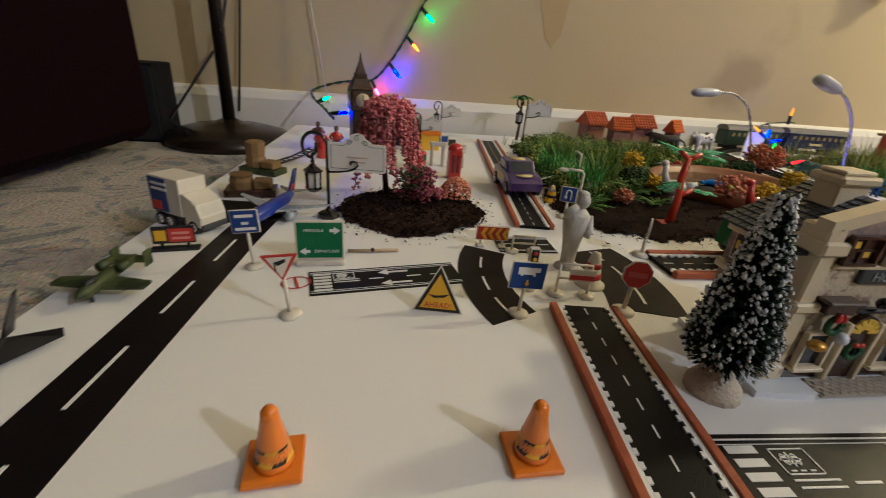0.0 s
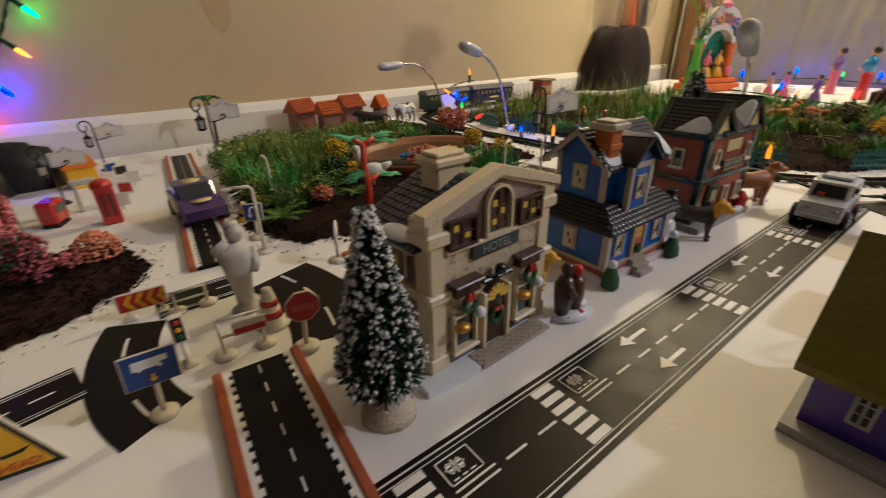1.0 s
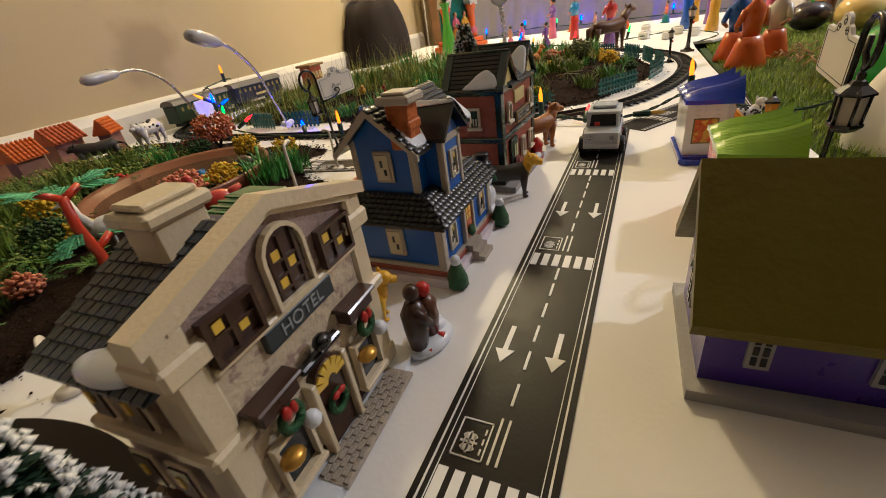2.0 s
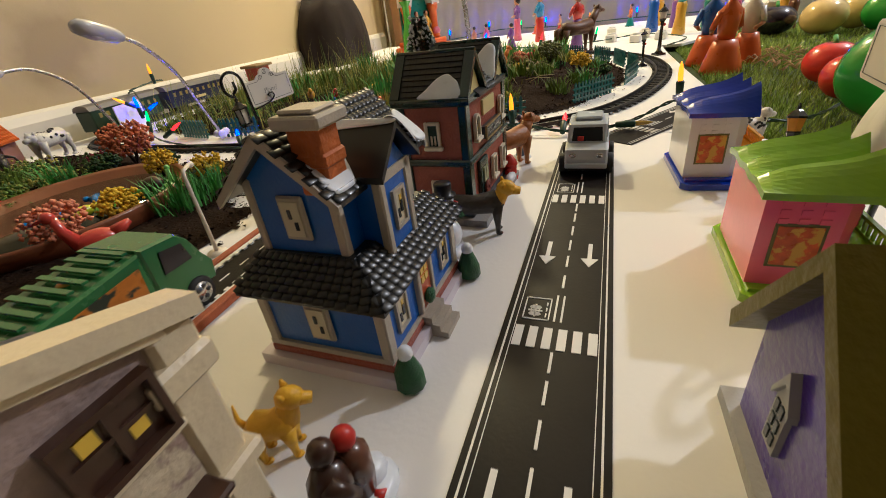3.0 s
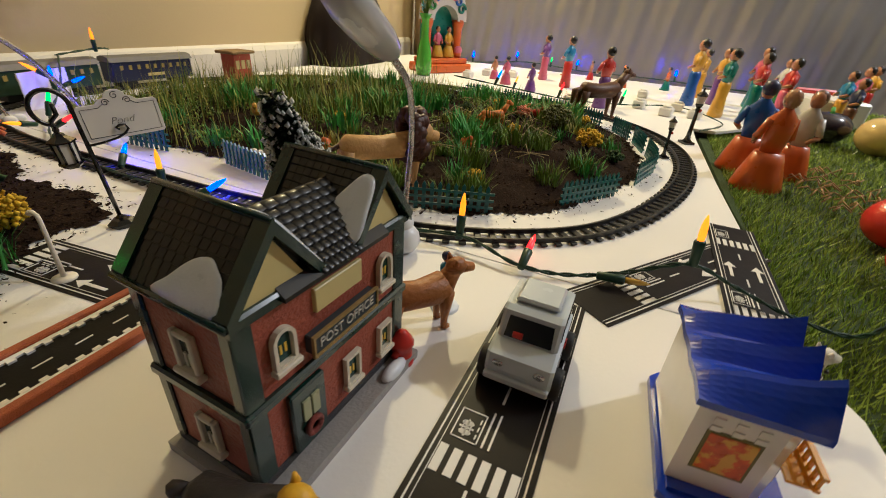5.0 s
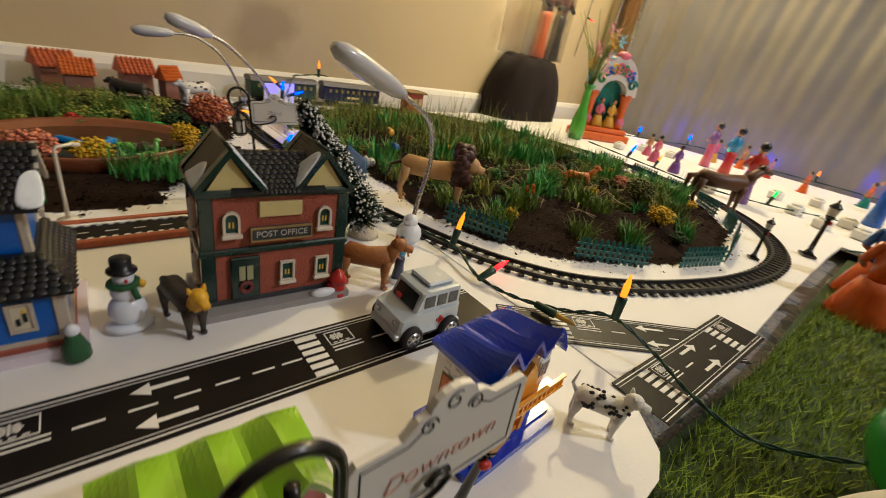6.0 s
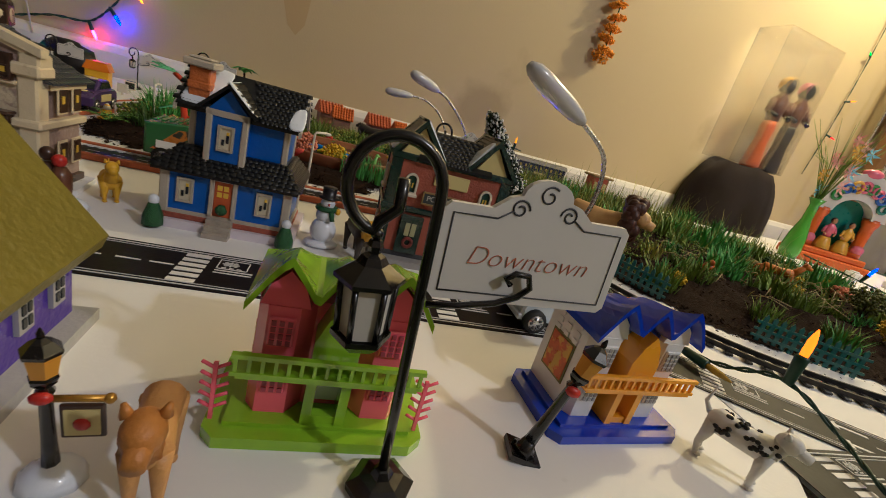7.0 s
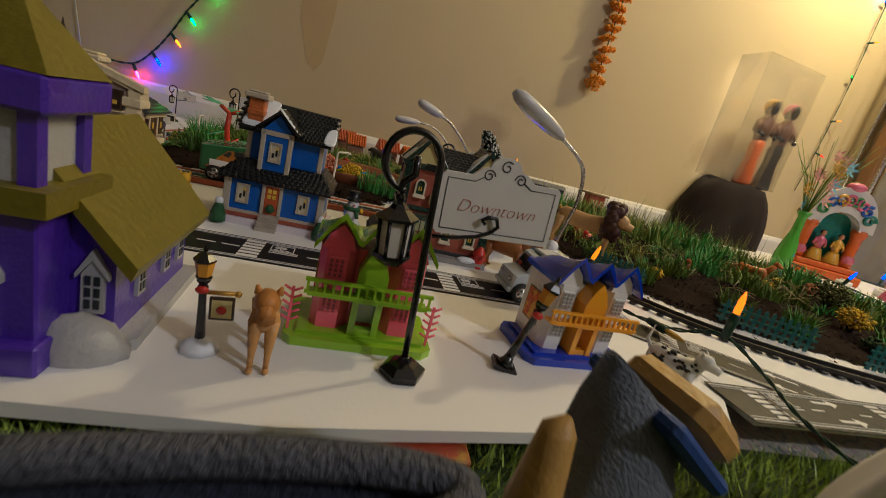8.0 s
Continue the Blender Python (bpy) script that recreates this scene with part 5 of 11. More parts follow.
def street_lamp(label, at, lean=0.0, plaque=False, snow=False, amber=True):
    """A short black post with a small four-sided lantern."""
    t = thing("street_lamp", label, "lamp post", at @ Matrix.Rotation(radians(lean), 4, "Y"), "short black street lamps")
    part("foot", Geo().lathe([(0.012, 0.0), (0.0105, 0.005), (0.006, 0.008), (0.003, 0.0095)], 10, squash=0.9) if snow else Geo().prism([(-0.008, -0.007), (0.008, -0.007), (0.008, 0.007), (-0.008, 0.007)], 0, 0.003).lathe([(0.007, 0.003), (0.004, 0.006), (0.003, 0.01)], 8), SNOW if snow else BLACK_METAL, t, "snowy foot" if snow else "black foot")
    part("post", Geo().lathe([(0.0034, 0.004), (0.0026, 0.02), (0.0022, 0.042), (0.0032, 0.044), (0.0022, 0.046), (0.004, 0.048)], 8), BLACK_METAL, t)
    h = part("lantern", Geo().lathe([(0.0035, 0.0475), (0.0048, 0.0505), (0.0044, 0.0515)], 6, smooth=False).lathe([(0.0062, 0.0605), (0.0066, 0.062), (0.0035, 0.0655), (0.0012, 0.067), (0.0014, 0.0685), (0.0004, 0.071)], 6, smooth=False), BLACK_METAL, t, "black lantern")
    part("pane", Geo().lathe([(0.0042, 0.0512), (0.0058, 0.061)], 6, smooth=False), shade("amber_lantern_pane", (0.6, 0.28, 0.03), 0.3) if amber else LANTERN_PANE, h, "amber pane" if amber else "frosted pane")
    part("red_bow", Geo().ball((0.0, -0.003, 0.043), (0.004, 0.0022, 0.0026), 8, k=5), RED_PAINT, t, "red bow on the post")
    if plaque:
        p = part("plaque", Geo().box(0.004, 0.0185, -0.001, 0.001, 0.022, 0.038, 0.0006), DARK_BROWN, t, "hanging sign with red mark")
        part("plaque_face", Geo().box(0.0055, 0.017, -0.0016, -0.0008, 0.024, 0.036), PALE_YELLOW, p)
        part("mark", Geo().ball((0.0112, -0.0018, 0.0295), (0.003, 0.001, 0.003), 8, k=5), RED_PAINT, p)
        part("gold_arm", Geo().tube([(0.002, 0, 0.0405), (0.0195, 0, 0.0405)], 0.0014, 6).ball((0.02, 0, 0.0405), 0.0022, 8, k=5), GOLD, p)
    return t


street_lamp("short black street lamp with amber lantern and red bow", spin(0.71, -0.005, 0, -10), 14)
street_lamp("short black street lamp with snowy foot and hanging sign", spin(0.5335, -0.0245, 0, 5, 0.8), -2, True, True)
street_lamp("short black street lamp beside the railway bend", spin(1.405, 0.055, 0, 30, 1.0), 3, amber=False)
street_lamp("tall black street lamp on the white boards", spin(1.56, 0.012, 0, 30, 1.5), 0, amber=False)

LED_HEAD = shade("grey_white_lamp_head", (0.55, 0.55, 0.56), 0.2, vary=0.08, scale=40, coat=0.5)
STEEL = shade("bright_steel", (0.55, 0.54, 0.52), 0.25, metal=1.0, vary=0.1, scale=200, bump=0.3)


def gooseneck(label, pts, tip, foot):
    """A small LED lamp on a bent steel neck."""
    t = thing("gooseneck_lamp", label, "lamp", None, "small LED gooseneck lamps")
    pts = [Vector(p) for p in pts]
    fine = []
    for i in range(len(pts) - 1):
        p0, p1, p2, p3 = pts[max(i - 1, 0)], pts[i], pts[i + 1], pts[min(i + 2, len(pts) - 1)]
        for k in range(8):
            u = k / 8
            fine.append(0.5 * ((2 * p1) + (p2 - p0) * u + (2 * p0 - 5 * p1 + 4 * p2 - p3) * u * u + (3 * p1 - p0 - 3 * p2 + p3) * u ** 3))
    fine.append(pts[-1])
    part("neck", Geo().tube(fine, 0.0026, 8), STEEL, t, "bent steel neck")
    a, b = pts[-1], Vector(tip)
    m = Matrix.Translation(a) @ (b - a).to_track_quat("Z", "Y").to_matrix().to_4x4()
    n = (b - a).length
    h = part("head", Geo().lathe([(0.004, -0.004), (0.007, 0.0), (0.0105, n * 0.12), (0.0125, n * 0.35), (0.0125, n * 0.75), (0.0105, n * 0.9), (0.006, n * 0.98), (0.001, n)], 16, squash=0.75), LED_HEAD, t, "oval grey-white lamp head", m=m)
    part("switch", Geo().box(-0.003, 0.003, 0.0075, 0.0092, n * 0.2, n * 0.32, 0.0008), INK_GREY, h, "dark switch")
    part("lens", Geo().ball((0, -0.0065, n * 0.6), (0.008, 0.0035, n * 0.3), 12, k=8), WHITE_GLOSS, h, "pale lens")
    if foot == "ball":
        part("foot", Geo().ball((fine[0].x, fine[0].y, 0.013), (0.015, 0.015, 0.0145), 14, k=8).ball((fine[0].x, fine[0].y, 0.029), (0.009, 0.009, 0.008), 12, k=7), SNOW, t, "white ball foot")
    else:
        g = Geo().ball((fine[0].x, fine[0].y, fine[0].z), (0.009, 0.006, 0.005), 10, k=6)
        for k in range(3):
            an = 2.1 * k
            g.ball((fine[0].x + 0.009 * math.cos(an), fine[0].y + 0.006 * math.sin(an), fine[0].z + 0.004), (0.009, 0.004, 0.006), 10, k=6)
        part("foot", g, PLASTIC_WHITE, t, "white clip foot")
    return t


gooseneck("small LED gooseneck lamp on white ball foot", [(0.874, 0.276, 0.02), (0.885, 0.28, 0.06), (0.892, 0.281, 0.1), (0.88, 0.278, 0.141), (0.833, 0.267, 0.168)], (0.752, 0.247, 0.2), "ball")
gooseneck("small LED gooseneck lamp behind the pond", [(0.905, 0.77, 0.012), (0.872, 0.75, 0.06), (0.83, 0.725, 0.12), (0.785, 0.708, 0.158), (0.758, 0.702, 0.17)], (0.702, 0.69, 0.186), "clip")
gooseneck("small LED gooseneck lamp near the wall", [(0.885, 1.0, 0.012), (0.868, 1.0, 0.06), (0.835, 0.995, 0.118), (0.79, 0.99, 0.147), (0.748, 0.987, 0.149)], (0.685, 0.982, 0.145), "clip")

# ---- vehicles ----
RUBBER = shade("black_rubber", (0.015, 0.015, 0.015), 0.6, vary=0.3, scale=100, bump=0.2)
CHROME = shade("silver_plastic", (0.55, 0.55, 0.55), 0.25, metal=0.8, vary=0.1, scale=60)
GLASS_DARK = shade("tinted_toy_glass", (0.02, 0.025, 0.03), 0.08, vary=0.2, scale=30, coat=0.6)


def wheel(parent, x, y, z, r, w, rim=None):
    s = 1 if y > 0 else -1
    m = Matrix.Translation((x, y, z)) @ Matrix.Rotation(radians(90), 4, "X")
    t = part("wheel", Geo().lathe([(r * 0.5, -w / 2), (r * 0.92, -w / 2), (r, -w * 0.3), (r, w * 0.3), (r * 0.92, w / 2), (r * 0.5, w / 2)], 18), RUBBER, parent, "black tyre", m=m)
    g = Geo().lathe([(r * 0.66, -w * 0.53), (r * 0.66, w * 0.53)], 16)
    rimpart = part("rim", g, rim or CHROME, t, "silver rim")
    h = Geo()
    for k in range(5):
        a = k * 2 * math.pi / 5
        for side in (-1, 1):
            z0, z1 = sorted((side * w * 0.53, side * w * 0.56))
            h.lathe([(r * 0.14, z0), (r * 0.14, z1)], 8, (r * 0.4 * math.cos(a), r * 0.4 * math.sin(a), 0))
    part("rim_hole", h, INK_GREY, t)
    return t


def side_outline(parent, name, outline, half, mat, label="", bevel=0.002):
    """A body drawn from the side, narrowed towards its flanks."""
    g = Geo()
    n = len(outline)
    cx = sum(p[0] for p in outline) / n
    cz = sum(p[1] for p in outline) / n
    k = 0.93
    inner = [(cx + (x - cx) * k, cz + (z - cz) * k) for x, z in outline]
    rings = [[(x, -half, z) for x, z in inner], [(x, -half + bevel, z) for x, z in outline], [(x, half - bevel, z) for x, z in outline], [(x, half, z) for x, z in inner]]
    v = [p for r in rings for p in r]
    f = [tuple(range(n))[::-1], tuple(range(3 * n, 4 * n))]
    for a in range(3):
        for i in range(n):
            j = (i + 1) % n
            f.append((a * n + i, a * n + n + i, a * n + n + j, a * n + j)[::-1])
    g.add(v, [q[::-1] for q in f])
    return part(name, g, mat, parent, label)




VAN_BLUE = shade("pale_blue_van_paint", (0.5, 0.56, 0.62), 0.25, vary=0.06, scale=40, coat=0.4)


def van():
    t = thing("toy_van", "pale blue toy van with open windscreen and big black wheels", "toy car", spin(0.7865, 0.136, 0.0008, 180) @ Matrix.Diagonal((0.88, 1, 0.9, 1)))
    side_outline(t, "body", [(-0.033, 0.009), (0.033, 0.009), (0.034, 0.018), (0.032, 0.028), (0.018, 0.032), (-0.033, 0.032), (-0.034, 0.02)], 0.0195, VAN_BLUE, "pale blue van body")
    c = side_outline(t, "cabin", [(-0.033, 0.031), (0.019, 0.031), (0.011, 0.049), (0.006, 0.051), (-0.029, 0.051), (-0.032, 0.048)], 0.0178, VAN_BLUE, "pale blue upper body")
    part("roof_rack", Geo().box(-0.026, 0.003, -0.013, 0.013, 0.051, 0.055, 0.0015), VAN_BLUE, t, "raised pale blue roof")
    part("windscreen", Geo().add([(0.0186, -0.014, 0.0335), (0.0186, 0.014, 0.0335), (0.0126, 0.013, 0.0465), (0.0126, -0.013, 0.0465), (0.016, -0.014, 0.033), (0.016, 0.014, 0.033), (0.01, 0.013, 0.046), (0.01, -0.013, 0.046)], [(0, 1, 2, 3), (5, 4, 7, 6), (4, 5, 1, 0), (2, 6, 7, 3), (0, 3, 7, 4), (5, 6, 2, 1)]), GLASS_DARK, c, "dark windscreen")
    for y in (-0.0183, 0.0175):
        for x0, x1 in ((-0.028, -0.018), (-0.015, -0.005), (-0.002, 0.009)):
            part("side_window", Geo().box(x0, x1, y, y + 0.0008, 0.035, 0.046), GLASS_DARK, c)
    part("seat", Geo().box(0.0168, 0.0192, -0.009, -0.003, 0.034, 0.0385, 0.0006), RED_PAINT, c, "red seat behind the windscreen")
    part("rear_window", Geo().box(-0.0338, -0.0328, -0.0125, 0.0125, 0.034, 0.0455), GLASS_DARK, c)
    for x in (0.032, -0.0365):
        part("bumper", Geo().box(x, x + 0.0045, -0.019, 0.019, 0.009, 0.0145, 0.001), VAN_BLUE, t)
    for y in (-0.0203, 0.0195):
        part("red_cross", Geo().box(-0.014, -0.006, y, y + 0.0008, 0.0195, 0.022).box(-0.0113, -0.0087, y, y + 0.0008, 0.0168, 0.0247), RED_PAINT, t, "red cross")
    for y in (-0.012, 0.012):
        part("headlight", Geo().ball((0.0335, y, 0.0225), (0.0012, 0.0035, 0.0028), 10, k=6), CHROME, t)
    part("underside", Geo().box(-0.03, 0.03, -0.016, 0.016, 0.005, 0.0095), RUBBER, t, "black underside")
    for x in (-0.021, 0.021):
        for y in (-0.0205, 0.0205):
            wheel(t, x, y, 0.0108, 0.0108, 0.008)


def green_truck():
    GREEN = glossy("green_truck_paint", (0.03, 0.15, 0.045), 0.25)
    t = thing("toy_truck", "green toy sports truck with orange side prints", "toy car", spin(0.47, 0.384, 0.0045, 2))
    side_outline(t, "cab", [(0.012, 0.012), (0.052, 0.012), (0.054, 0.024), (0.048, 0.034), (0.043, 0.046), (0.036, 0.053), (0.012, 0.055)], 0.0225, GREEN, "rounded green cab")
    b = side_outline(t, "body", [(-0.062, 0.012), (0.013, 0.012), (0.013, 0.053), (-0.062, 0.044)], 0.0225, GREEN, "green ribbed load body")
    g = Geo()
    for k in range(9):
        x = -0.056 + k * 0.0078
        g.box(x, x + 0.0035, -0.018, 0.018, 0.046 + (x + 0.062) * 0.12, 0.0475 + (x + 0.062) * 0.12)
    part("roof_ribs", g, GREEN, b)
    for y in (-0.0234, 0.0226):
        p = part("side_print", Geo().prism([(-0.055, 0.018), (0.006, 0.018), (0.008, 0.046), (-0.03, 0.042)], y, y + 0.0008, "y"), shade("orange_side_print", (0.5, 0.17, 0.02), 0.3, vary=0.5, scale=90, spot=(0.03, 0.04, 0.03), spot_at=0.53, spot_scale=90), b, "orange and black side print")
        part("writing_bar", Geo().box(-0.05, -0.028, y - 0.0004 if y < 0 else y, (y if y < 0 else y + 0.0012), 0.02, 0.028), PLASTIC_WHITE, p)
        part("cab_window", Geo().prism([(0.02, 0.034), (0.04, 0.034), (0.037, 0.046), (0.022, 0.048)], y, y + 0.0008, "y"), GLASS_DARK, t)
    part("windscreen", Geo().add([(0.0495, -0.018, 0.035), (0.0495, 0.018, 0.035), (0.043, 0.016, 0.0485), (0.043, -0.016, 0.0485), (0.045, -0.018, 0.034), (0.045, 0.018, 0.034), (0.039, 0.016, 0.0475), (0.039, -0.016, 0.0475)], [(0, 1, 2, 3), (5, 4, 7, 6), (4, 5, 1, 0), (2, 6, 7, 3), (0, 3, 7, 4), (5, 6, 2, 1)]), GLASS_DARK, t)
    part("roof_badge", Geo().lathe([(0.007, 0.0508), (0.007, 0.0514)], 14, (-0.012, 0, -0.0015), squash=0.8), GOLD, t, "gold round badge")
    for x in (-0.044, -0.018, 0.036):
        for y in (-0.02, 0.02):
            wheel(t, x, y, 0.0105, 0.0105, 0.009)


def purple_car():
    PUR = glossy("purple_car_paint", (0.06, 0.03, 0.13), 0.3)
    t = thing("toy_car", "purple toy race car with yellow stripes on raised road", "toy car", spin(0.243, 0.665, 0.0045, -86))
    side_outline(t, "body", [(-0.042, 0.009), (0.042, 0.009), (0.044, 0.02), (0.03, 0.026), (0.012, 0.029), (-0.036, 0.029), (-0.043, 0.024)], 0.0235, PUR, "purple car body")
    c = side_outline(t, "cabin", [(-0.034, 0.028), (0.018, 0.028), (0.006, 0.042), (-0.022, 0.042)], 0.0195, PUR, "purple car roof")
    part("windscreen", Geo().add([(0.0178, -0.016, 0.0295), (0.0178, 0.016, 0.0295), (0.008, 0.0145, 0.041), (0.008, -0.0145, 0.041), (0.015, -0.016, 0.029), (0.015, 0.016, 0.029), (0.005, 0.0145, 0.0405), (0.005, -0.0145, 0.0405)], [(0, 1, 2, 3), (5, 4, 7, 6), (4, 5, 1, 0), (2, 6, 7, 3), (0, 3, 7, 4), (5, 6, 2, 1)]), GLASS_DARK, c)
    part("yellow_badge", Geo().lathe([(0.009, 0.0262), (0.009, 0.0274)], 16, (0.026, 0, 0.0), squash=1.3), PALE_YELLOW, t, "yellow round mark")
    part("yellow_badge", Geo().lathe([(0.01, 0.0418), (0.01, 0.0426)], 16, (-0.008, 0, 0), squash=1.1), PALE_YELLOW, t, "yellow round mark")
    for y in (-0.0204, 0.0196):
        part("side_window", Geo().prism([(-0.026, 0.031), (0.01, 0.031), (0.003, 0.04), (-0.019, 0.04)], y, y + 0.0008, "y"), GLASS_DARK, c)
    for y in (-0.0242, 0.0234):
        part("side_mark", Geo().box(-0.018, 0.014, y, y + 0.0008, 0.014, 0.024), PALE_YELLOW, t, "yellow side mark")
    for x in (-0.027, 0.027):
        for y in (-0.0205, 0.0205):
            wheel(t, x, y, 0.0095, 0.0095, 0.008)


van()
green_truck()
purple_car()


# ---- toy animals ----
def beast(name, label, at, L, H, coats, thick=0.2, neck=0.35, head=0.16, tail="thin", mane=0.0, spots=0, snout=0.5):
    """A standing toy animal facing +x: trunk, legs, neck, head, ears and tail in one mesh."""
    g = Geo()
    r = H * thick
    zb = H * 0.58
    a, b = -L * 0.38, L * 0.26
    g.tube([(a - r * 0.5, 0, zb), (a, 0, zb + r * 0.1), ((a + b) / 2, 0, zb - r * 0.05), (b, 0, zb + r * 0.1), (b + r * 0.55, 0, zb + r * 0.2)], [r * 0.45, r * 0.95, r * 0.88, r * 1.05, r * 0.5], 14)
    for x in (a, b):
        for y in (-r * 0.55, r * 0.55):
            k = 0.12 * L if x == a else 0.0
            g.tube([(x, y, zb), (x - k * 0.2, y, zb * 0.62), (x - k * 0.45, y, zb * 0.34), (x - k * 0.2, y, H * 0.05)], [r * 0.55, r * 0.38, r * 0.24, r * 0.2], 9)
            g.ball((x - k * 0.2 + r * 0.12, y, H * 0.035), (r * 0.34, r * 0.26, H * 0.035), 8, k=5)
    g.use(1)
    hx, hz = b + L * neck * 0.55, zb + H * neck
    g.tube([(b, 0, zb + r * 0.2), ((b + hx) / 2, 0, (zb + hz) / 2 + r * 0.1), (hx, 0, hz)], [r * 0.8, r * 0.62, r * 0.5], 10)
    hr = H * head
    g.ball((hx, 0, hz), (hr * 1.0, hr * 0.8, hr * 0.85), 12, k=8)
    g.tube([(hx, 0, hz - hr * 0.1), (hx + hr * (0.9 + snout), 0, hz - hr * 0.4)], [hr * 0.62, hr * 0.4], 9)
    for y in (-hr * 0.6, hr * 0.6):
        g.tube([(hx - hr * 0.3, y, hz + hr * 0.5), (hx - hr * 0.4, y * 1.25, hz + hr * 1.0)], [hr * 0.3, hr * 0.1], 6)
    g.use(2 if len(coats) > 2 else 0)
    if mane:
        for i in range(60):
            an, u = random.uniform(0, 6.28), random.uniform(-0.8, 0.6)
            g.ball((hx - hr * 0.7 + u * mane * 0.4, math.cos(an) * mane * 0.62, hz - hr * 0.2 + math.sin(an) * mane * 0.75), (mane * 0.3, mane * 0.2, mane * 0.32), 6, k=4)
    ta = Vector((a - r * 0.5, 0, zb + r * 0.3))
    if tail == "thin":
        g.tube([ta, ta + Vector((-L * 0.12, 0, -H * 0.08)), ta + Vector((-L * 0.16, 0, -H * 0.28))], [r * 0.2, r * 0.15, r * 0.12], 6)
    elif tail == "up":
        g.tube([ta, ta + Vector((-L * 0.1, 0, H * 0.14)), ta + Vector((-L * 0.06, 0, H * 0.42))], [r * 0.22, r * 0.16, r * 0.05], 6)
    else:
        g.tube([ta, ta + Vector((-L * 0.12, 0, -H * 0.05)), ta + Vector((-L * 0.14, 0, -H * 0.3))], [r * 0.25, r * 0.4, r * 0.2], 7)
    if spots:
        g.use(len(coats) - 1)
        for i in range(spots):
            u, an = random.random(), random.uniform(-0.4, 3.5)
            x = a + (b - a + L * 0.1) * u
            g.ball((x, math.cos(an) * r * 0.95, zb + r * 0.05 + math.sin(an) * r * 0.9), (r * 0.2, r * 0.16, r * 0.18), 6, k=4)
    ob = part(name, g, coats, m=at)
    return tagged(ob, label, name.replace("_", " ").split(" ", 1)[-1], "toy animals")


def coat(name, c, vary=0.25):
    return shade(name, c, 0.45, vary=vary, scale=60, bump=0.35, bump_scale=300)


TAN, DARK_COAT, YELLOW_COAT = coat("tan_coat", (0.55, 0.28, 0.09)), coat("dark_grey_coat", (0.05, 0.04, 0.032)), coat("yellow_coat", (0.75, 0.42, 0.02))
BROWN_COAT, RUST_COAT = coat("brown_coat", (0.11, 0.045, 0.018)), coat("rust_coat", (0.32, 0.12, 0.03))
WHITE_COAT, BLACK_COAT, ORANGE_COAT = coat("white_coat", (0.7, 0.68, 0.63), 0.1), coat("black_coat", (0.015, 0.014, 0.013)), coat("orange_coat", (0.65, 0.2, 0.03))
MANE = coat("dark_mane", (0.06, 0.02, 0.012))
LION_TAN = coat("lion_tan", (0.55, 0.32, 0.12))

beast("toy_dog", "dark grey toy dog with yellow head on the board", spin(0.634, 0.207, 0, -75), 0.052, 0.043, [DARK_COAT, YELLOW_COAT], 0.2, 0.26, 0.17, "brush")
beast("toy_dog", "long-haired brown toy dog beside the post office", spin(0.785, 0.211, 0, -38), 0.056, 0.052, [RUST_COAT, RUST_COAT], 0.21, 0.3, 0.15, "brush", snout=0.8)
beast("toy_dog", "tan brown toy dog standing near the board edge", spin(0.563, -0.03, 0, -82), 0.036, 0.05, [TAN, coat("rust_head", (0.5, 0.2, 0.04))], 0.135, 0.24, 0.145, "thin")
beast("toy_dog", "white toy dalmatian with black spots", spin(0.836, -0.01, 0, -58), 0.04, 0.04, [WHITE_COAT, WHITE_COAT, WHITE_COAT, BLACK_COAT], 0.19, 0.25, 0.16, "up", spots=44, snout=0.7)
beast("toy_cat", "small yellow toy cat behind the hotel corner", spin(0.432, 0.243, 0, -60), 0.019, 0.03, [YELLOW_COAT, YELLOW_COAT], 0.24, 0.42, 0.2, "up")
beast("toy_lion", "tan toy lion with dark mane on garden soil", spin(0.968, 0.352, 0.014, -38), 0.118, 0.084, [LION_TAN, LION_TAN, MANE], 0.17, 0.16, 0.17, "thin", mane=0.03)
beast("toy_horse", "dark brown toy horse standing in the garden", spin(1.62, 0.2, 0.012, -40), 0.138, 0.102, [BROWN_COAT, BROWN_COAT], 0.17, 0.36, 0.11, "brush", snout=1.1)
beast("toy_deer", "small orange toy deer standing among grass", spin(1.3, 0.34, 0.02, -40), 0.058, 0.048, [ORANGE_COAT, ORANGE_COAT], 0.15, 0.4, 0.12, "thin")


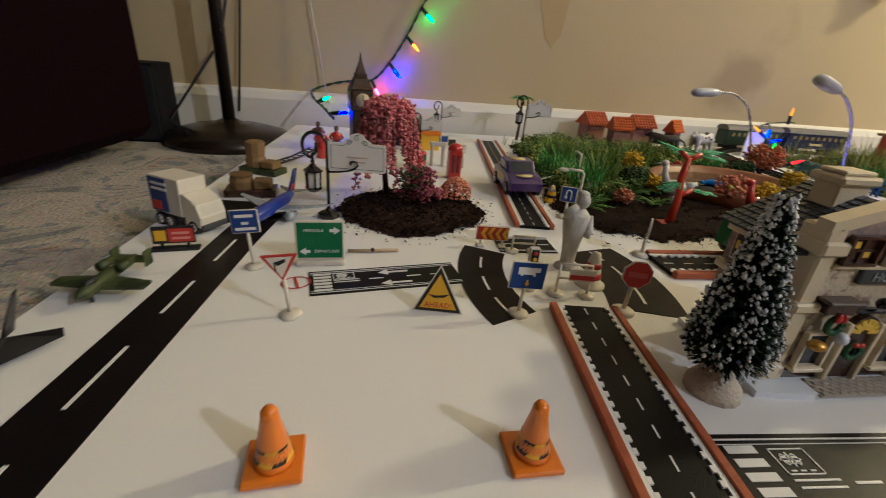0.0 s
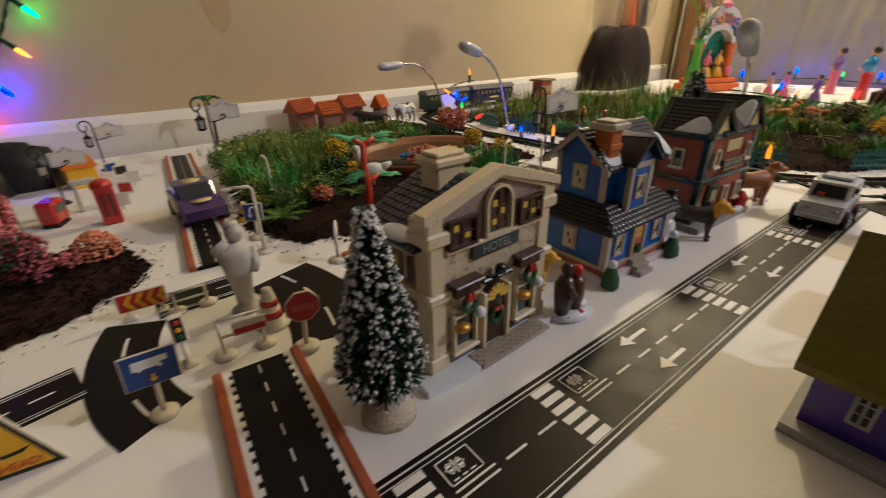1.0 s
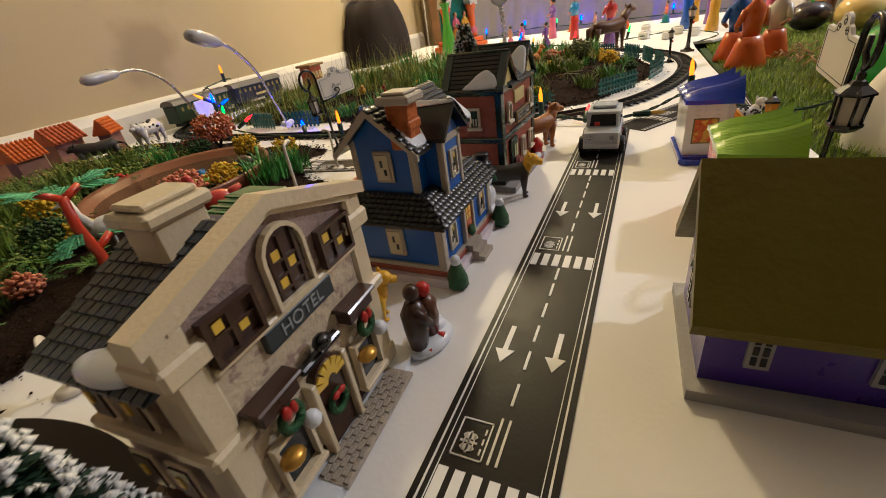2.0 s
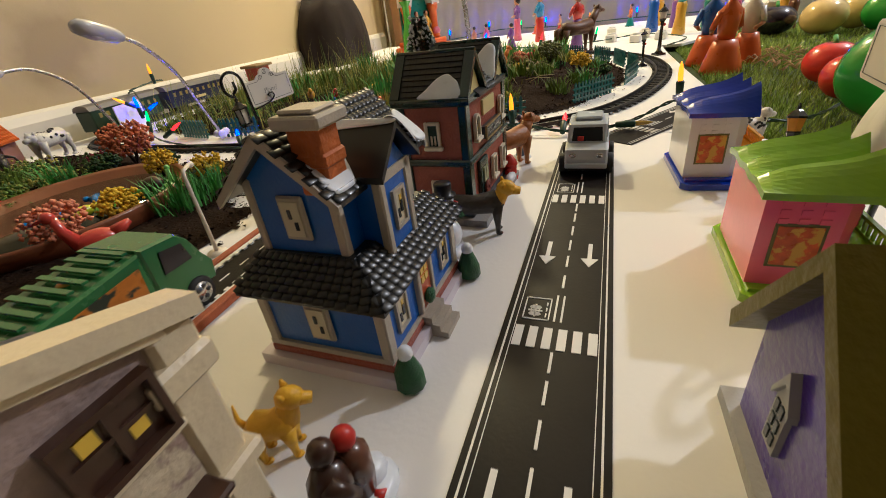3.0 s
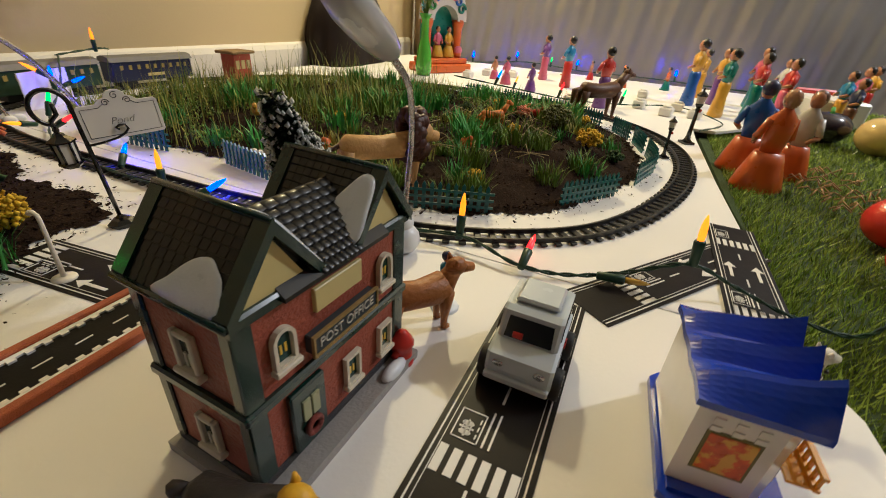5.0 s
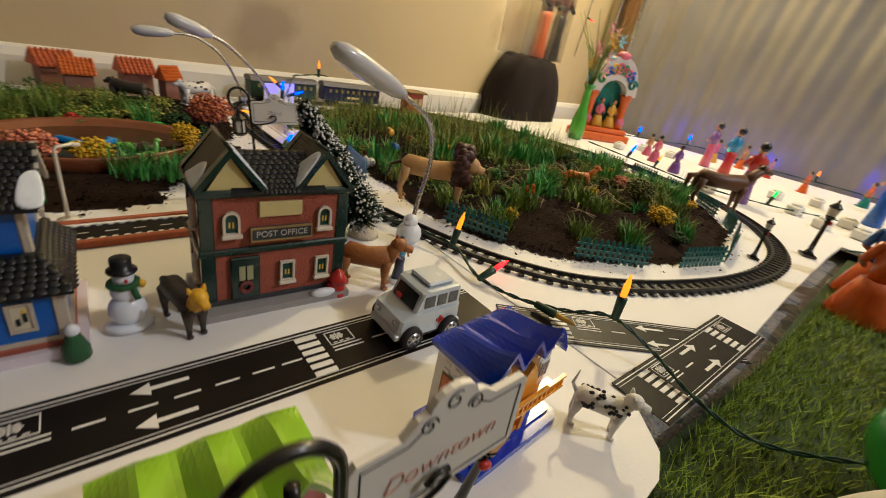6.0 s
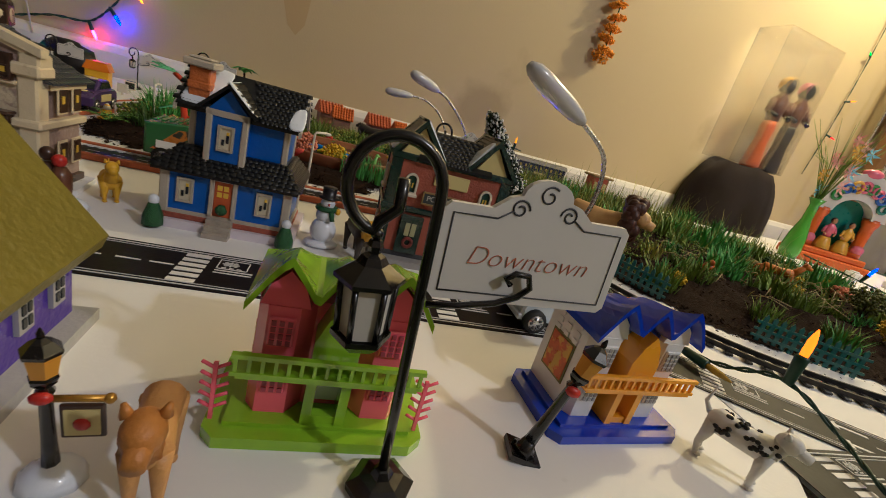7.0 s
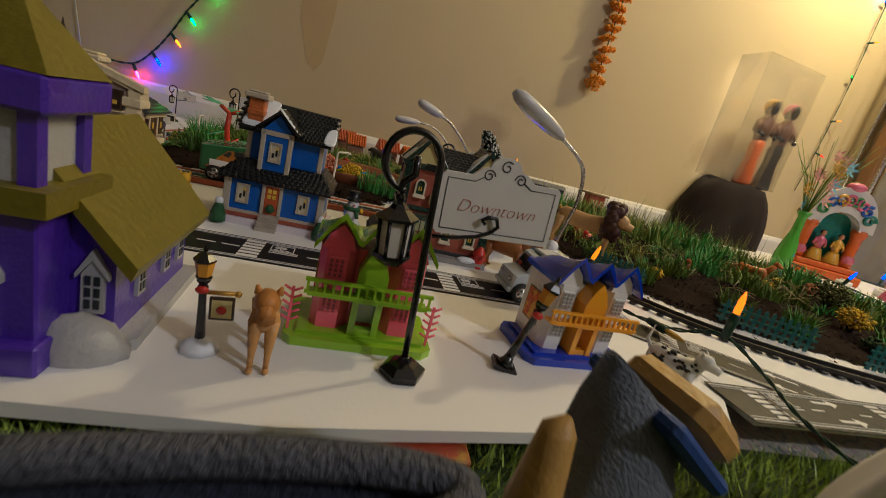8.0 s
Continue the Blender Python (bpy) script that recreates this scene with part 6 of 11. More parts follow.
# ---- people-shaped figurines, kept plain ----
def doll(name, label, x, y, h, colours, turn=0.0, sit=False, arms=True, wide=1.0, z=0.0, cat="figurine", group="painted clay figurines"):
    """A plain clay figure: dress, trunk, arms, head and hair cap in one mesh."""
    skirt, top, skin, hair = colours
    g = Geo()
    s = h
    if sit:
        g.lathe([(0.225 * s * wide, 0), (0.235 * s * wide, 0.03 * s), (0.205 * s * wide, 0.14 * s), (0.165 * s * wide, 0.26 * s), (0.13 * s * wide, 0.36 * s)], 16, squash=0.85)
        g.ball((0, -0.17 * s, 0.03 * s), (0.1 * s * wide, 0.06 * s, 0.03 * s), 12, k=7)
        z0, body = 0.34 * s, 0.4
    else:
        g.lathe([(0.13 * s * wide, 0), (0.14 * s * wide, 0.03 * s), (0.1 * s * wide, 0.3 * s), (0.11 * s * wide, 0.46 * s), (0.09 * s * wide, 0.52 * s)], 12, squash=0.8)
        z0, body = 0.5 * s, 0.3
    g.use(1).lathe([(0.09 * s * wide, z0), (0.12 * s * wide, z0 + body * 0.5 * s), (0.125 * s * wide, z0 + body * 0.8 * s), (0.05 * s, z0 + body * s), (0.04 * s, z0 + body * s + 0.03 * s)], 12, squash=0.75)
    if arms:
        for q in (-1, 1):
            g.use(1).tube([(q * 0.11 * s * wide, 0, z0 + body * 0.78 * s), (q * 0.17 * s * wide, -0.03 * s, z0 + body * 0.35 * s)], [0.04 * s, 0.034 * s], 7)
            g.use(2).tube([(q * 0.17 * s * wide, -0.03 * s, z0 + body * 0.35 * s), (q * 0.1 * s * wide, -0.12 * s, z0 + body * 0.2 * s)], [0.028 * s, 0.022 * s], 7)
    zh = z0 + body * s + 0.09 * s
    g.use(2).ball((0, 0, zh), (0.07 * s, 0.075 * s, 0.09 * s), 12, k=8)
    if hair:
        g.use(3).ball((0, 0.018 * s, zh + 0.02 * s), (0.078 * s, 0.075 * s, 0.082 * s), 12, k=8)
    mats = [skirt, top, skin] + ([hair] if hair else [])
    return tagged(part(name, g, mats, m=spin(x, y, z, turn)), label, cat, group)


CLAY = {k: shade("clay_" + k, c, 0.3, vary=0.15, scale=60, coat=0.4) for k, c in dict(red=(0.5, 0.03, 0.02), blue=(0.01, 0.09, 0.4), teal=(0.005, 0.16, 0.13), pink=(0.6, 0.12, 0.2), purple=(0.16, 0.06, 0.25), yellow=(0.65, 0.35, 0.03), orange=(0.6, 0.11, 0.01), green=(0.02, 0.2, 0.04), white=(0.65, 0.62, 0.57), brown=(0.13, 0.05, 0.025), skin=(0.45, 0.2, 0.1), hair=(0.012, 0.01, 0.01), navy=(0.02, 0.03, 0.09), sky=(0.02, 0.2, 0.42)).items()}
C = CLAY

snowman = thing("snowman", "white snowman figurine with black hat and green scarf", "figurine", spin(0.602, 0.222, 0, 10))
part("body", Geo().ball((0, 0, 0.003), (0.015, 0.013, 0.004), 14, k=6).ball((0, 0, 0.015), (0.0115, 0.0105, 0.012), 14, k=8).ball((0, 0, 0.03), (0.0085, 0.008, 0.0085), 12, k=8).ball((0, -0.001, 0.0405), (0.0063, 0.006, 0.0062), 12, k=8), SNOW, snowman)
part("hat", Geo().lathe([(0.0085, 0.0445), (0.0088, 0.0458), (0.0058, 0.0462), (0.0062, 0.0535), (0.0058, 0.0545)], 14, (0, 0, 0)), shade("black_hat", (0.012, 0.012, 0.014), 0.35, vary=0.3, scale=60), snowman, "black top hat")
part("scarf", Geo().tube([(0.0078 * math.cos(a * 0.524), 0.0072 * math.sin(a * 0.524), 0.0355) for a in range(13)], 0.0023, 7).tube([(0.003, -0.0075, 0.0345), (0.0045, -0.0105, 0.027)], 0.0022, 6), LEAF_GLAZE, snowman, "green scarf")
part("nose", Geo().tube([(0, -0.0065, 0.0405), (0, -0.0095, 0.04)], [0.0012, 0.0003], 6), RED_PAINT, snowman, "red nose")
part("bird", Geo().ball((0.009, -0.004, 0.0345), (0.0026, 0.003, 0.003), 8, k=6), YELLOW_COAT, snowman, "orange bird on the arm")

couple = Geo()
couple.use(0).ball((0.004, 0.0, 0.003), (0.021, 0.014, 0.006), 14, k=7, rough=0.05).ball((0.012, 0.003, 0.008), (0.011, 0.009, 0.006), 10, k=6)
couple.use(1).tube([(-0.008, 0, 0.006), (-0.007, 0, 0.02), (-0.007, 0, 0.033), (-0.006, 0, 0.042)], [0.006, 0.0085, 0.009, 0.005], 10).ball((-0.006, 0, 0.0485), (0.0055, 0.0055, 0.006), 10, k=7).tube([(-0.011, -0.004, 0.038), (-0.004, -0.01, 0.026)], [0.004, 0.003], 7)
couple.use(2).tube([(0.006, -0.001, 0.008), (0.006, -0.001, 0.022), (0.005, -0.001, 0.034), (0.004, 0, 0.04)], [0.005, 0.0068, 0.0075, 0.004], 10)
couple.use(3).ball((0.004, -0.001, 0.045), (0.0052, 0.0052, 0.0055), 10, k=7).tube([(-0.009, -0.004, 0.004), (-0.006, -0.009, 0.004)], 0.003, 7).tube([(0.006, -0.004, 0.006), (0.008, -0.01, 0.006)], 0.003, 7)
tagged(part("figurine", couple, [SNOW, DARK_BROWN, C["brown"], RED_PAINT], m=spin(0.418, 0.199, 0, -10, 0.85)), "dark brown clay figurine pair with red cap on snowy base", "figurine")
doll("figurine", "small blue clay postal figurine on snowy base", 0.816, 0.208, 0.046, (C["navy"], C["sky"], C["skin"], C["navy"]), 10, wide=1.1, z=0.002)
tagged(part("snow_mound", Geo().ball((0.816, 0.207, 0.0), (0.012, 0.011, 0.004), 12, k=6), SNOW), "small white snow mound under blue figurine", "snow mound")

hydrant = thing("fire_hydrant", "small red ceramic fire hydrant beside the post office", "hydrant", spin(0.751, 0.207))
part("barrel", Geo().lathe([(0.0078, 0), (0.0078, 0.003), (0.0066, 0.0035), (0.0066, 0.014), (0.0076, 0.0145), (0.0074, 0.0165), (0.006, 0.019), (0.003, 0.0235), (0.001, 0.025)], 14), RED_PAINT, hydrant)
part("outlet", Geo().tube([(-0.0095, 0, 0.0105), (0.0095, 0, 0.0105)], 0.0022, 8), RED_PAINT, hydrant)


# ---- bottle-brush trees ----
NEEDLE = island(shade("dark_green_bristle", (0.022, 0.05, 0.028), 0.6, vary=0.4, scale=150), 0.5)
FLOCK = island(shade("white_flock", (0.7, 0.71, 0.7), 0.7, vary=0.08, scale=200, bump=0.4), 0.12)


def snowy_tree(label, x, y, h, r, top=(0, 0), seed=1):
    rnd = random.Random(seed)
    t = thing("snowy_tree", label, "christmas tree", spin(x, y), "snowy bottle-brush trees")
    part("foot", Geo().lathe([(0.018, 0), (0.017, 0.006), (0.0115, 0.014), (0.006, 0.019), (0.003, 0.021)], 14), shade("cream_sacking", (0.6, 0.52, 0.4), 0.7, vary=0.15, scale=60, bump=0.6), t, "cream wrapped foot")
    ax = lambda z: Vector((top[0] * z / h, top[1] * z / h, z))
    part("trunk", Geo().tube([ax(0.015), ax(h)], [0.002, 0.0008], 6), DARK_BROWN, t)
    br, fl = Geo(), Geo()
    for i in range(6500):
        u = rnd.random() ** 0.8
        z = 0.028 + (h - 0.028) * (1 - u)
        prof_r = r * (0.15 + 0.85 * u) * (1.0 if u < 0.88 else 1.0 - 2.6 * (u - 0.88))
        rr = prof_r * rnd.uniform(0.6, 1.03)
        an = rnd.uniform(0, 6.283)
        c = ax(z)
        d = Vector((math.cos(an), math.sin(an), rnd.uniform(-0.35, 0.25)))
        p0, p1 = c + d * rr * 0.45, c + d * rr
        sd = Vector((-math.sin(an), math.cos(an), rnd.uniform(-1, 1))) * 0.0008
        br.add([p0 - sd, p0 + sd, p1 + sd * 0.6, p1 - sd * 0.6 + Vector((0, 0, 0.0006))], [(0, 1, 2), (0, 2, 3)])
        if rnd.random() < 0.45 and rr > prof_r * 0.8 and noise.noise(Vector((an * 2, z * 90, seed))) > -0.25:
            q = rnd.uniform(0.0007, 0.0021)
            o = c + d * rr * 1.0
            fl.add([o + Vector(v) * q for v in ((1, 0, -0.3), (-0.5, 0.9, -0.2), (-0.5, -0.9, -0.3), (rnd.uniform(-0.3, 0.3), 0.1, 1.1), (0, 0, -0.9))], [(0, 1, 3), (1, 2, 3), (2, 0, 3), (1, 0, 4), (2, 1, 4), (0, 2, 4)], True)
    crown = part("crown", br, NEEDLE, t, "dense dark green bristles")
    part("flock", fl, FLOCK, crown, "white snow flock on the tips")


snowy_tree("dark green bottle-brush tree with white flocked tips beside hotel", 0.267, 0.208, 0.138, 0.031, (-0.002, 0.002), 3)
snowy_tree("dark green bottle-brush tree with white flock behind post office", 0.834, 0.311, 0.152, 0.043, (-0.09, -0.028), 4)

# ---- signs and toys on the white board ----
ORANGE_PLASTIC = glossy("orange_plastic", (0.75, 0.2, 0.005), 0.3)
SIGN_RED = shade("sign_red", (0.5, 0.035, 0.025), 0.4, vary=0.08, scale=60)
SIGN_BLUE = shade("sign_blue", (0.012, 0.05, 0.22), 0.4, vary=0.08, scale=60)
SIGN_YELLOW = shade("sign_yellow", (0.75, 0.42, 0.01), 0.4, vary=0.08, scale=60)
SIGN_GREEN = shade("sign_green", (0.0, 0.14, 0.045), 0.4, vary=0.1, scale=60)
SIGN_BLACK = shade("sign_black", (0.015, 0.014, 0.014), 0.4)
CREAM_PLASTIC = shade("aged_white_plastic", (0.68, 0.63, 0.53), 0.4, vary=0.06, scale=50)
UPRIGHT = Matrix.Rotation(radians(90), 4, "X")


def traffic_cone(x, y, turn):
    t = thing("traffic_cone", "small orange traffic cone with black and yellow stripes", "traffic cone", spin(x, y, 0, turn), "orange traffic cones")
    part("base", Geo().box(-0.0145, 0.0145, -0.0145, 0.0145, 0, 0.0035, 0.0008), ORANGE_PLASTIC, t)
    part("cone", Geo().lathe([(0.0105, 0.0035), (0.0098, 0.0055), (0.0045, 0.0325), (0.0042, 0.036), (0.0028, 0.0382), (0.0008, 0.039)], 20), ORANGE_PLASTIC, t)
    r = lambda z: 0.0098 + (0.0045 - 0.0098) * (z - 0.0055) / 0.027 + 0.0002
    for i, mat in enumerate((SIGN_BLACK, SIGN_YELLOW) * 4):
        a0, a1 = i * 45, i * 45 + 45
        g, v = Geo(), []
        for z, sh in ((0.0075, 0), (0.0165, 28)):
            for k in range(5):
                a = radians(a0 + sh + (a1 - a0) * k / 4)
                v.append((r(z) * math.cos(a), r(z) * math.sin(a), z))
        g.add(v, [(k, k + 1, k + 6, k + 5) for k in range(4)], True)
        part("stripe", g, mat, t)


traffic_cone(-0.0085, 0.155, 8)
traffic_cone(0.132, 0.158, 4)


def sign_post(name, label, x, y, turn, high, plate, lean=0.0, cat="road sign", foot=True):
    """A round foot and a post; plate(thing) adds the board. Signs face -y."""
    t = thing(name, label, cat, spin(x, y, 0, turn) @ Matrix.Rotation(radians(lean), 4, "Y"), "little road signs")
    if foot:
        part("foot", Geo().lathe([(0.0088, 0), (0.0088, 0.0022), (0.0065, 0.0036), (0.0022, 0.0042)], 18), CREAM_PLASTIC, t, "round white foot")
    part("post", Geo().tube([(0, 0, 0.002), (0, 0, high)], 0.0016, 8), CREAM_PLASTIC, t, "white post")
    plate(t)
    return t


def flat(poly, y0, y1):
    return Geo().prism(poly, y0, y1, "y")


def windsock_plate(t):
    tri = lambda k, dz=0: [(-0.0135 * k, 0.0555 + dz + 0.005 * (k - 1)), (0, 0.034 + dz - 0.008 * (k - 1) * 1.2), (0.0135 * k, 0.0555 + dz + 0.005 * (k - 1))]
    p = part("plate", flat(tri(1.0), -0.0035, -0.0015), SIGN_RED, t, "red-edged triangular plate")
    part("plate_face", flat(tri(0.72), -0.004, -0.0034), CREAM_PLASTIC, p)
    part("windsock", flat([(-0.004, 0.05), (0.0045, 0.0525), (0.0045, 0.05), (-0.002, 0.047)], -0.0044, -0.0039).box(-0.0042, -0.0034, -0.0044, -0.0039, 0.0425, 0.05), SIGN_BLACK, p)


sign_post("warning_sign", "triangular red and white windsock sign on white post", -0.034, 0.287, 4, 0.04, windsock_plate, -5)


def bus_plate(t):
    p = part("plate", Geo().box(-0.0155, 0.0155, -0.003, -0.0015, 0.027, 0.0525, 0.0006), CREAM_PLASTIC, t, "white-edged blue plate")
    part("plate_face", Geo().box(-0.0145, 0.0145, -0.0034, -0.0028, 0.028, 0.0515), SIGN_BLUE, p)
    part("bus_mark", Geo().box(-0.0095, 0.0095, -0.0038, -0.0033, 0.0435, 0.0475).box(-0.0095, 0.0055, -0.0038, -0.0033, 0.041, 0.0434).lathe([(0.0012, -0.0004), (0.0012, 0.0001)], 8, m=Matrix.Translation((-0.006, -0.0034, 0.0405)) @ UPRIGHT).lathe([(0.0012, -0.0004), (0.0012, 0.0001)], 8, m=Matrix.Translation((0.005, -0.0034, 0.0405)) @ UPRIGHT), PAPER_WHITE, p, "white bus mark")
    part("arrow", Geo().box(-0.0008, 0.0008, -0.0038, -0.0033, 0.0325, 0.036).prism([(-0.0022, 0.0328), (0, 0.03), (0.0022, 0.0328)], -0.0038, -0.0033, "y"), SIGN_YELLOW, p, "small yellow arrow")


sign_post("bus_stop_sign", "blue bus sign with white bus mark on white post", 0.161, 0.296, 2, 0.03, bus_plate, 3)


def stop_plate(t):
    oc = lambda r: [(r * math.cos(radians(a + 22.5)), 0.034 + r * math.sin(radians(a + 22.5))) for a in range(0, 360, 45)]
    p = part("plate", flat(oc(0.0115), -0.003, -0.0015), CREAM_PLASTIC, t, "white-edged red octagon")
    part("plate_face", flat(oc(0.0106), -0.0035, -0.0028), SIGN_RED, p)
    part("writing_bar", Geo().box(-0.007, 0.007, -0.0038, -0.0034, 0.032, 0.0362), shade("faded_red", (0.6, 0.12, 0.1), 0.4), p)


sign_post("stop_sign", "red octagonal stop sign on white post", 0.252, 0.303, -8, 0.03, stop_plate, 3)


def blue_plate(t):
    p = part("plate", Geo().box(-0.0125, 0.0125, -0.003, -0.0015, 0.037, 0.06, 0.0006), CREAM_PLASTIC, t, "white-edged blue plate")
    part("plate_face", Geo().box(-0.0115, 0.0115, -0.0034, -0.0028, 0.038, 0.059), SIGN_BLUE, p)
    for z, w in ((0.054, 0.008), (0.047, 0.003), (0.0415, 0.009)):
        part("writing_bar", Geo().box(-w, w, -0.0038, -0.0033, z - 0.0014, z + 0.0014), PAPER_WHITE, p)


sign_post("airport_sign", "small blue sign with white marks on white post", -0.089, 0.366, 6, 0.04, blue_plate, -4)

ahead = thing("aircraft_sign", "yellow and black triangular plane warning sign standing", "road sign", spin(0.0885, 0.297, 0, -8) @ Matrix.Rotation(radians(-8), 4, "X"), "little road signs")
part("plate", flat([(-0.0215, 0), (0.0215, 0), (0, 0.0425)], -0.001, 0.0008), CREAM_PLASTIC, ahead, "white-edged plate")
part("plate_rim", flat([(-0.02, 0.0009), (0.02, 0.0009), (0, 0.0405)], -0.0014, -0.0009), SIGN_BLACK, ahead)
part("plate_face", flat([(-0.0158, 0.0036), (0.0158, 0.0036), (0, 0.0348)], -0.0018, -0.0013), SIGN_YELLOW, ahead)
lettering("lettering", "AHEAD!", 0.0066, SIGN_RED, ahead, Matrix.Translation((0, -0.002, 0.0068)) @ UPRIGHT, 0.0002)
part("plane_mark", flat([(-0.009, 0.0165), (-0.004, 0.0135), (0.005, 0.0145), (0.009, 0.0175), (0.003, 0.0163), (-0.003, 0.0155)], -0.0022, -0.0017), SIGN_BLACK, ahead, "black plane mark")
part("prop", Geo().box(-0.004, 0.004, 0.0008, 0.012, 0, 0.0015), CREAM_PLASTIC, ahead)

arr = thing("airport_direction_sign", "green arrivals and departures sign with white arrows", "road sign", spin(-0.0265, 0.377, 0, 6))
part("frame", Geo().box(-0.0235, 0.0235, -0.002, 0.0015, 0.006, 0.0475, 0.0008), CREAM_PLASTIC, arr, "white frame")
part("panel", Geo().box(-0.0215, 0.0215, -0.0026, -0.0018, 0.0085, 0.0455), SIGN_GREEN, arr, "green panel")
for z, word, s in ((0.0375, "ARRIVALS", 1), (0.0155, "DEPARTURES", -1)):
    lettering("lettering", word, 0.0044 if s > 0 else 0.004, PAPER_WHITE, arr, Matrix.Translation((-0.006 if s > 0 else 0.0065, -0.0028, z)) @ UPRIGHT, 0.0002)
    pts = [(s * 0.0095, z - 0.0015), (s * 0.0135, z - 0.0015), (s * 0.0135, z - 0.004), (s * 0.0195, z), (s * 0.0135, z + 0.004), (s * 0.0135, z + 0.0015), (s * 0.0095, z + 0.0015)]
    part("arrow", flat(pts[::s], -0.003, -0.0025), PAPER_WHITE, arr, "white arrow")
part("foot_rail", Geo().box(-0.0235, 0.0235, -0.005, 0.005, 0, 0.006, 0.001), CREAM_PLASTIC, arr, "white foot")
for x in (-0.012, 0.012):
    part("writing_bar", Geo().box(x - 0.008, x + 0.008, -0.0056, -0.0049, 0.0015, 0.0045), LANTERN_PANE, arr)

chev = thing("chevron_sign", "red and yellow chevron barrier sign on white feet", "road sign", spin(0.164, 0.436, 0, -3))
part("frame", Geo().box(-0.019, 0.019, -0.0015, 0.001, 0.0085, 0.0265, 0.0006), CREAM_PLASTIC, chev)
part("panel", Geo().box(-0.0178, 0.0178, -0.002, -0.0013, 0.0097, 0.0253), SIGN_RED, chev)
for i in range(4):
    x = -0.014 + i * 0.0085
    part("chevron", flat([(x, 0.0175), (x + 0.0042, 0.0105), (x + 0.0082, 0.0105), (x + 0.004, 0.0175), (x + 0.0082, 0.0245), (x + 0.0042, 0.0245)], -0.0025, -0.0019), SIGN_YELLOW, chev)
for x in (-0.013, 0.013):
    part("leg", Geo().box(x - 0.0012, x + 0.0012, -0.001, 0.001, 0.002, 0.01).box(x - 0.0045, x + 0.0045, -0.005, 0.005, 0, 0.0025, 0.0008), CREAM_PLASTIC, chev)

lights = thing("traffic_light", "white toy traffic light with red, amber and green", "traffic light", spin(0.183, 0.34, 0, 2))
part("post", Geo().lathe([(0.007, 0), (0.007, 0.002), (0.0016, 0.003), (0.0014, 0.022)], 12), CREAM_PLASTIC, lights)
part("case", Geo().box(-0.0048, 0.0048, -0.0028, 0.0028, 0.0215, 0.0445, 0.0006), CREAM_PLASTIC, lights, "white case")
part("case_face", Geo().box(-0.0036, 0.0036, -0.0033, -0.0026, 0.0235, 0.043), SIGN_BLACK, lights)
for z, m in ((0.0395, SIGN_RED), (0.0333, SIGN_YELLOW), (0.0272, SIGN_GREEN)):
    part("signal", Geo().ball((0, -0.0033, z), (0.0022, 0.0008, 0.0022), 10, k=6), m, lights)


def rail_barrier(label, x, y, turn, w, h, red):
    t = thing("barrier", label, "barrier", spin(x, y, 0, turn), "white toy barriers")
    for q in (-w / 2, w / 2):
        part("post", Geo().tube([(q, 0, 0.001), (q, 0, h)], 0.0013, 7).lathe([(0.0085, 0), (0.008, 0.0025), (0.002, 0.0032)], 14, (q, 0, 0)), CREAM_PLASTIC, t, "white post with round foot")
    for z in (h, h * 0.55):
        part("rail", Geo().tube([(-w / 2, 0, z), (w / 2, 0, z)], 0.0012, 7), CREAM_PLASTIC, t)
    if red:
        p = part("board", Geo().box(-w * 0.2, w * 0.62, -0.0035, -0.0015, h * 0.52, h * 0.9, 0.0006), CREAM_PLASTIC, t, "white board with red stripes")
        part("stripe", Geo().box(-w * 0.18, w * 0.6, -0.004, -0.0033, h * 0.58, h * 0.72), SIGN_RED, p)
    return t


rail_barrier("white toy barrier with red striped board beside statue", 0.219, 0.33, -6, 0.03, 0.033, True)
rail_barrier("small white toy railing behind the statue", 0.2, 0.424, 0, 0.026, 0.02, False)
rail_barrier("small white toy railing beside the pond road", 0.29, 0.68, 40, 0.03, 0.02, False)
wc = thing("small_cone", "white toy cone with red bands behind barrier", "traffic cone", spin(0.243, 0.352))
part("cone", Geo().lathe([(0.0125, 0), (0.0125, 0.002), (0.009, 0.0025), (0.005, 0.024), (0.0035, 0.03), (0.001, 0.031)], 16), CREAM_PLASTIC, wc)
part("band", Geo().lathe([(0.0082, 0.008), (0.0072, 0.013)], 16), SIGN_RED, wc)
part("band", Geo().lathe([(0.0066, 0.0175), (0.0058, 0.0215)], 16), SIGN_RED, wc)

MARBLE = shade("grey_white_stone", (0.5, 0.48, 0.44), 0.55, vary=0.2, scale=50, bump=0.5, bump_scale=180)
st = Geo().lathe([(0.014, 0), (0.0135, 0.003), (0.008, 0.005), (0.0085, 0.02), (0.0105, 0.035), (0.0135, 0.05), (0.0145, 0.06), (0.008, 0.068)], 16, squash=0.8)
st.ball((0.003, -0.001, 0.0765), (0.0072, 0.0075, 0.0085), 12, k=8, rough=0.06).tube([(-0.012, -0.002, 0.062), (-0.016, -0.008, 0.066), (-0.006, -0.008, 0.073)], [0.0048, 0.0045, 0.0035], 8).tube([(0.013, -0.001, 0.06), (0.015, -0.005, 0.046), (0.01, -0.01, 0.04)], [0.0045, 0.004, 0.0032], 8).ball((0.003, 0.001, 0.083), (0.0065, 0.0065, 0.004), 10, k=6)
tagged(part("statue", st, MARBLE, m=spin(0.234, 0.39, 0, 6)), "pale grey stone statue standing on the white board", "statue")

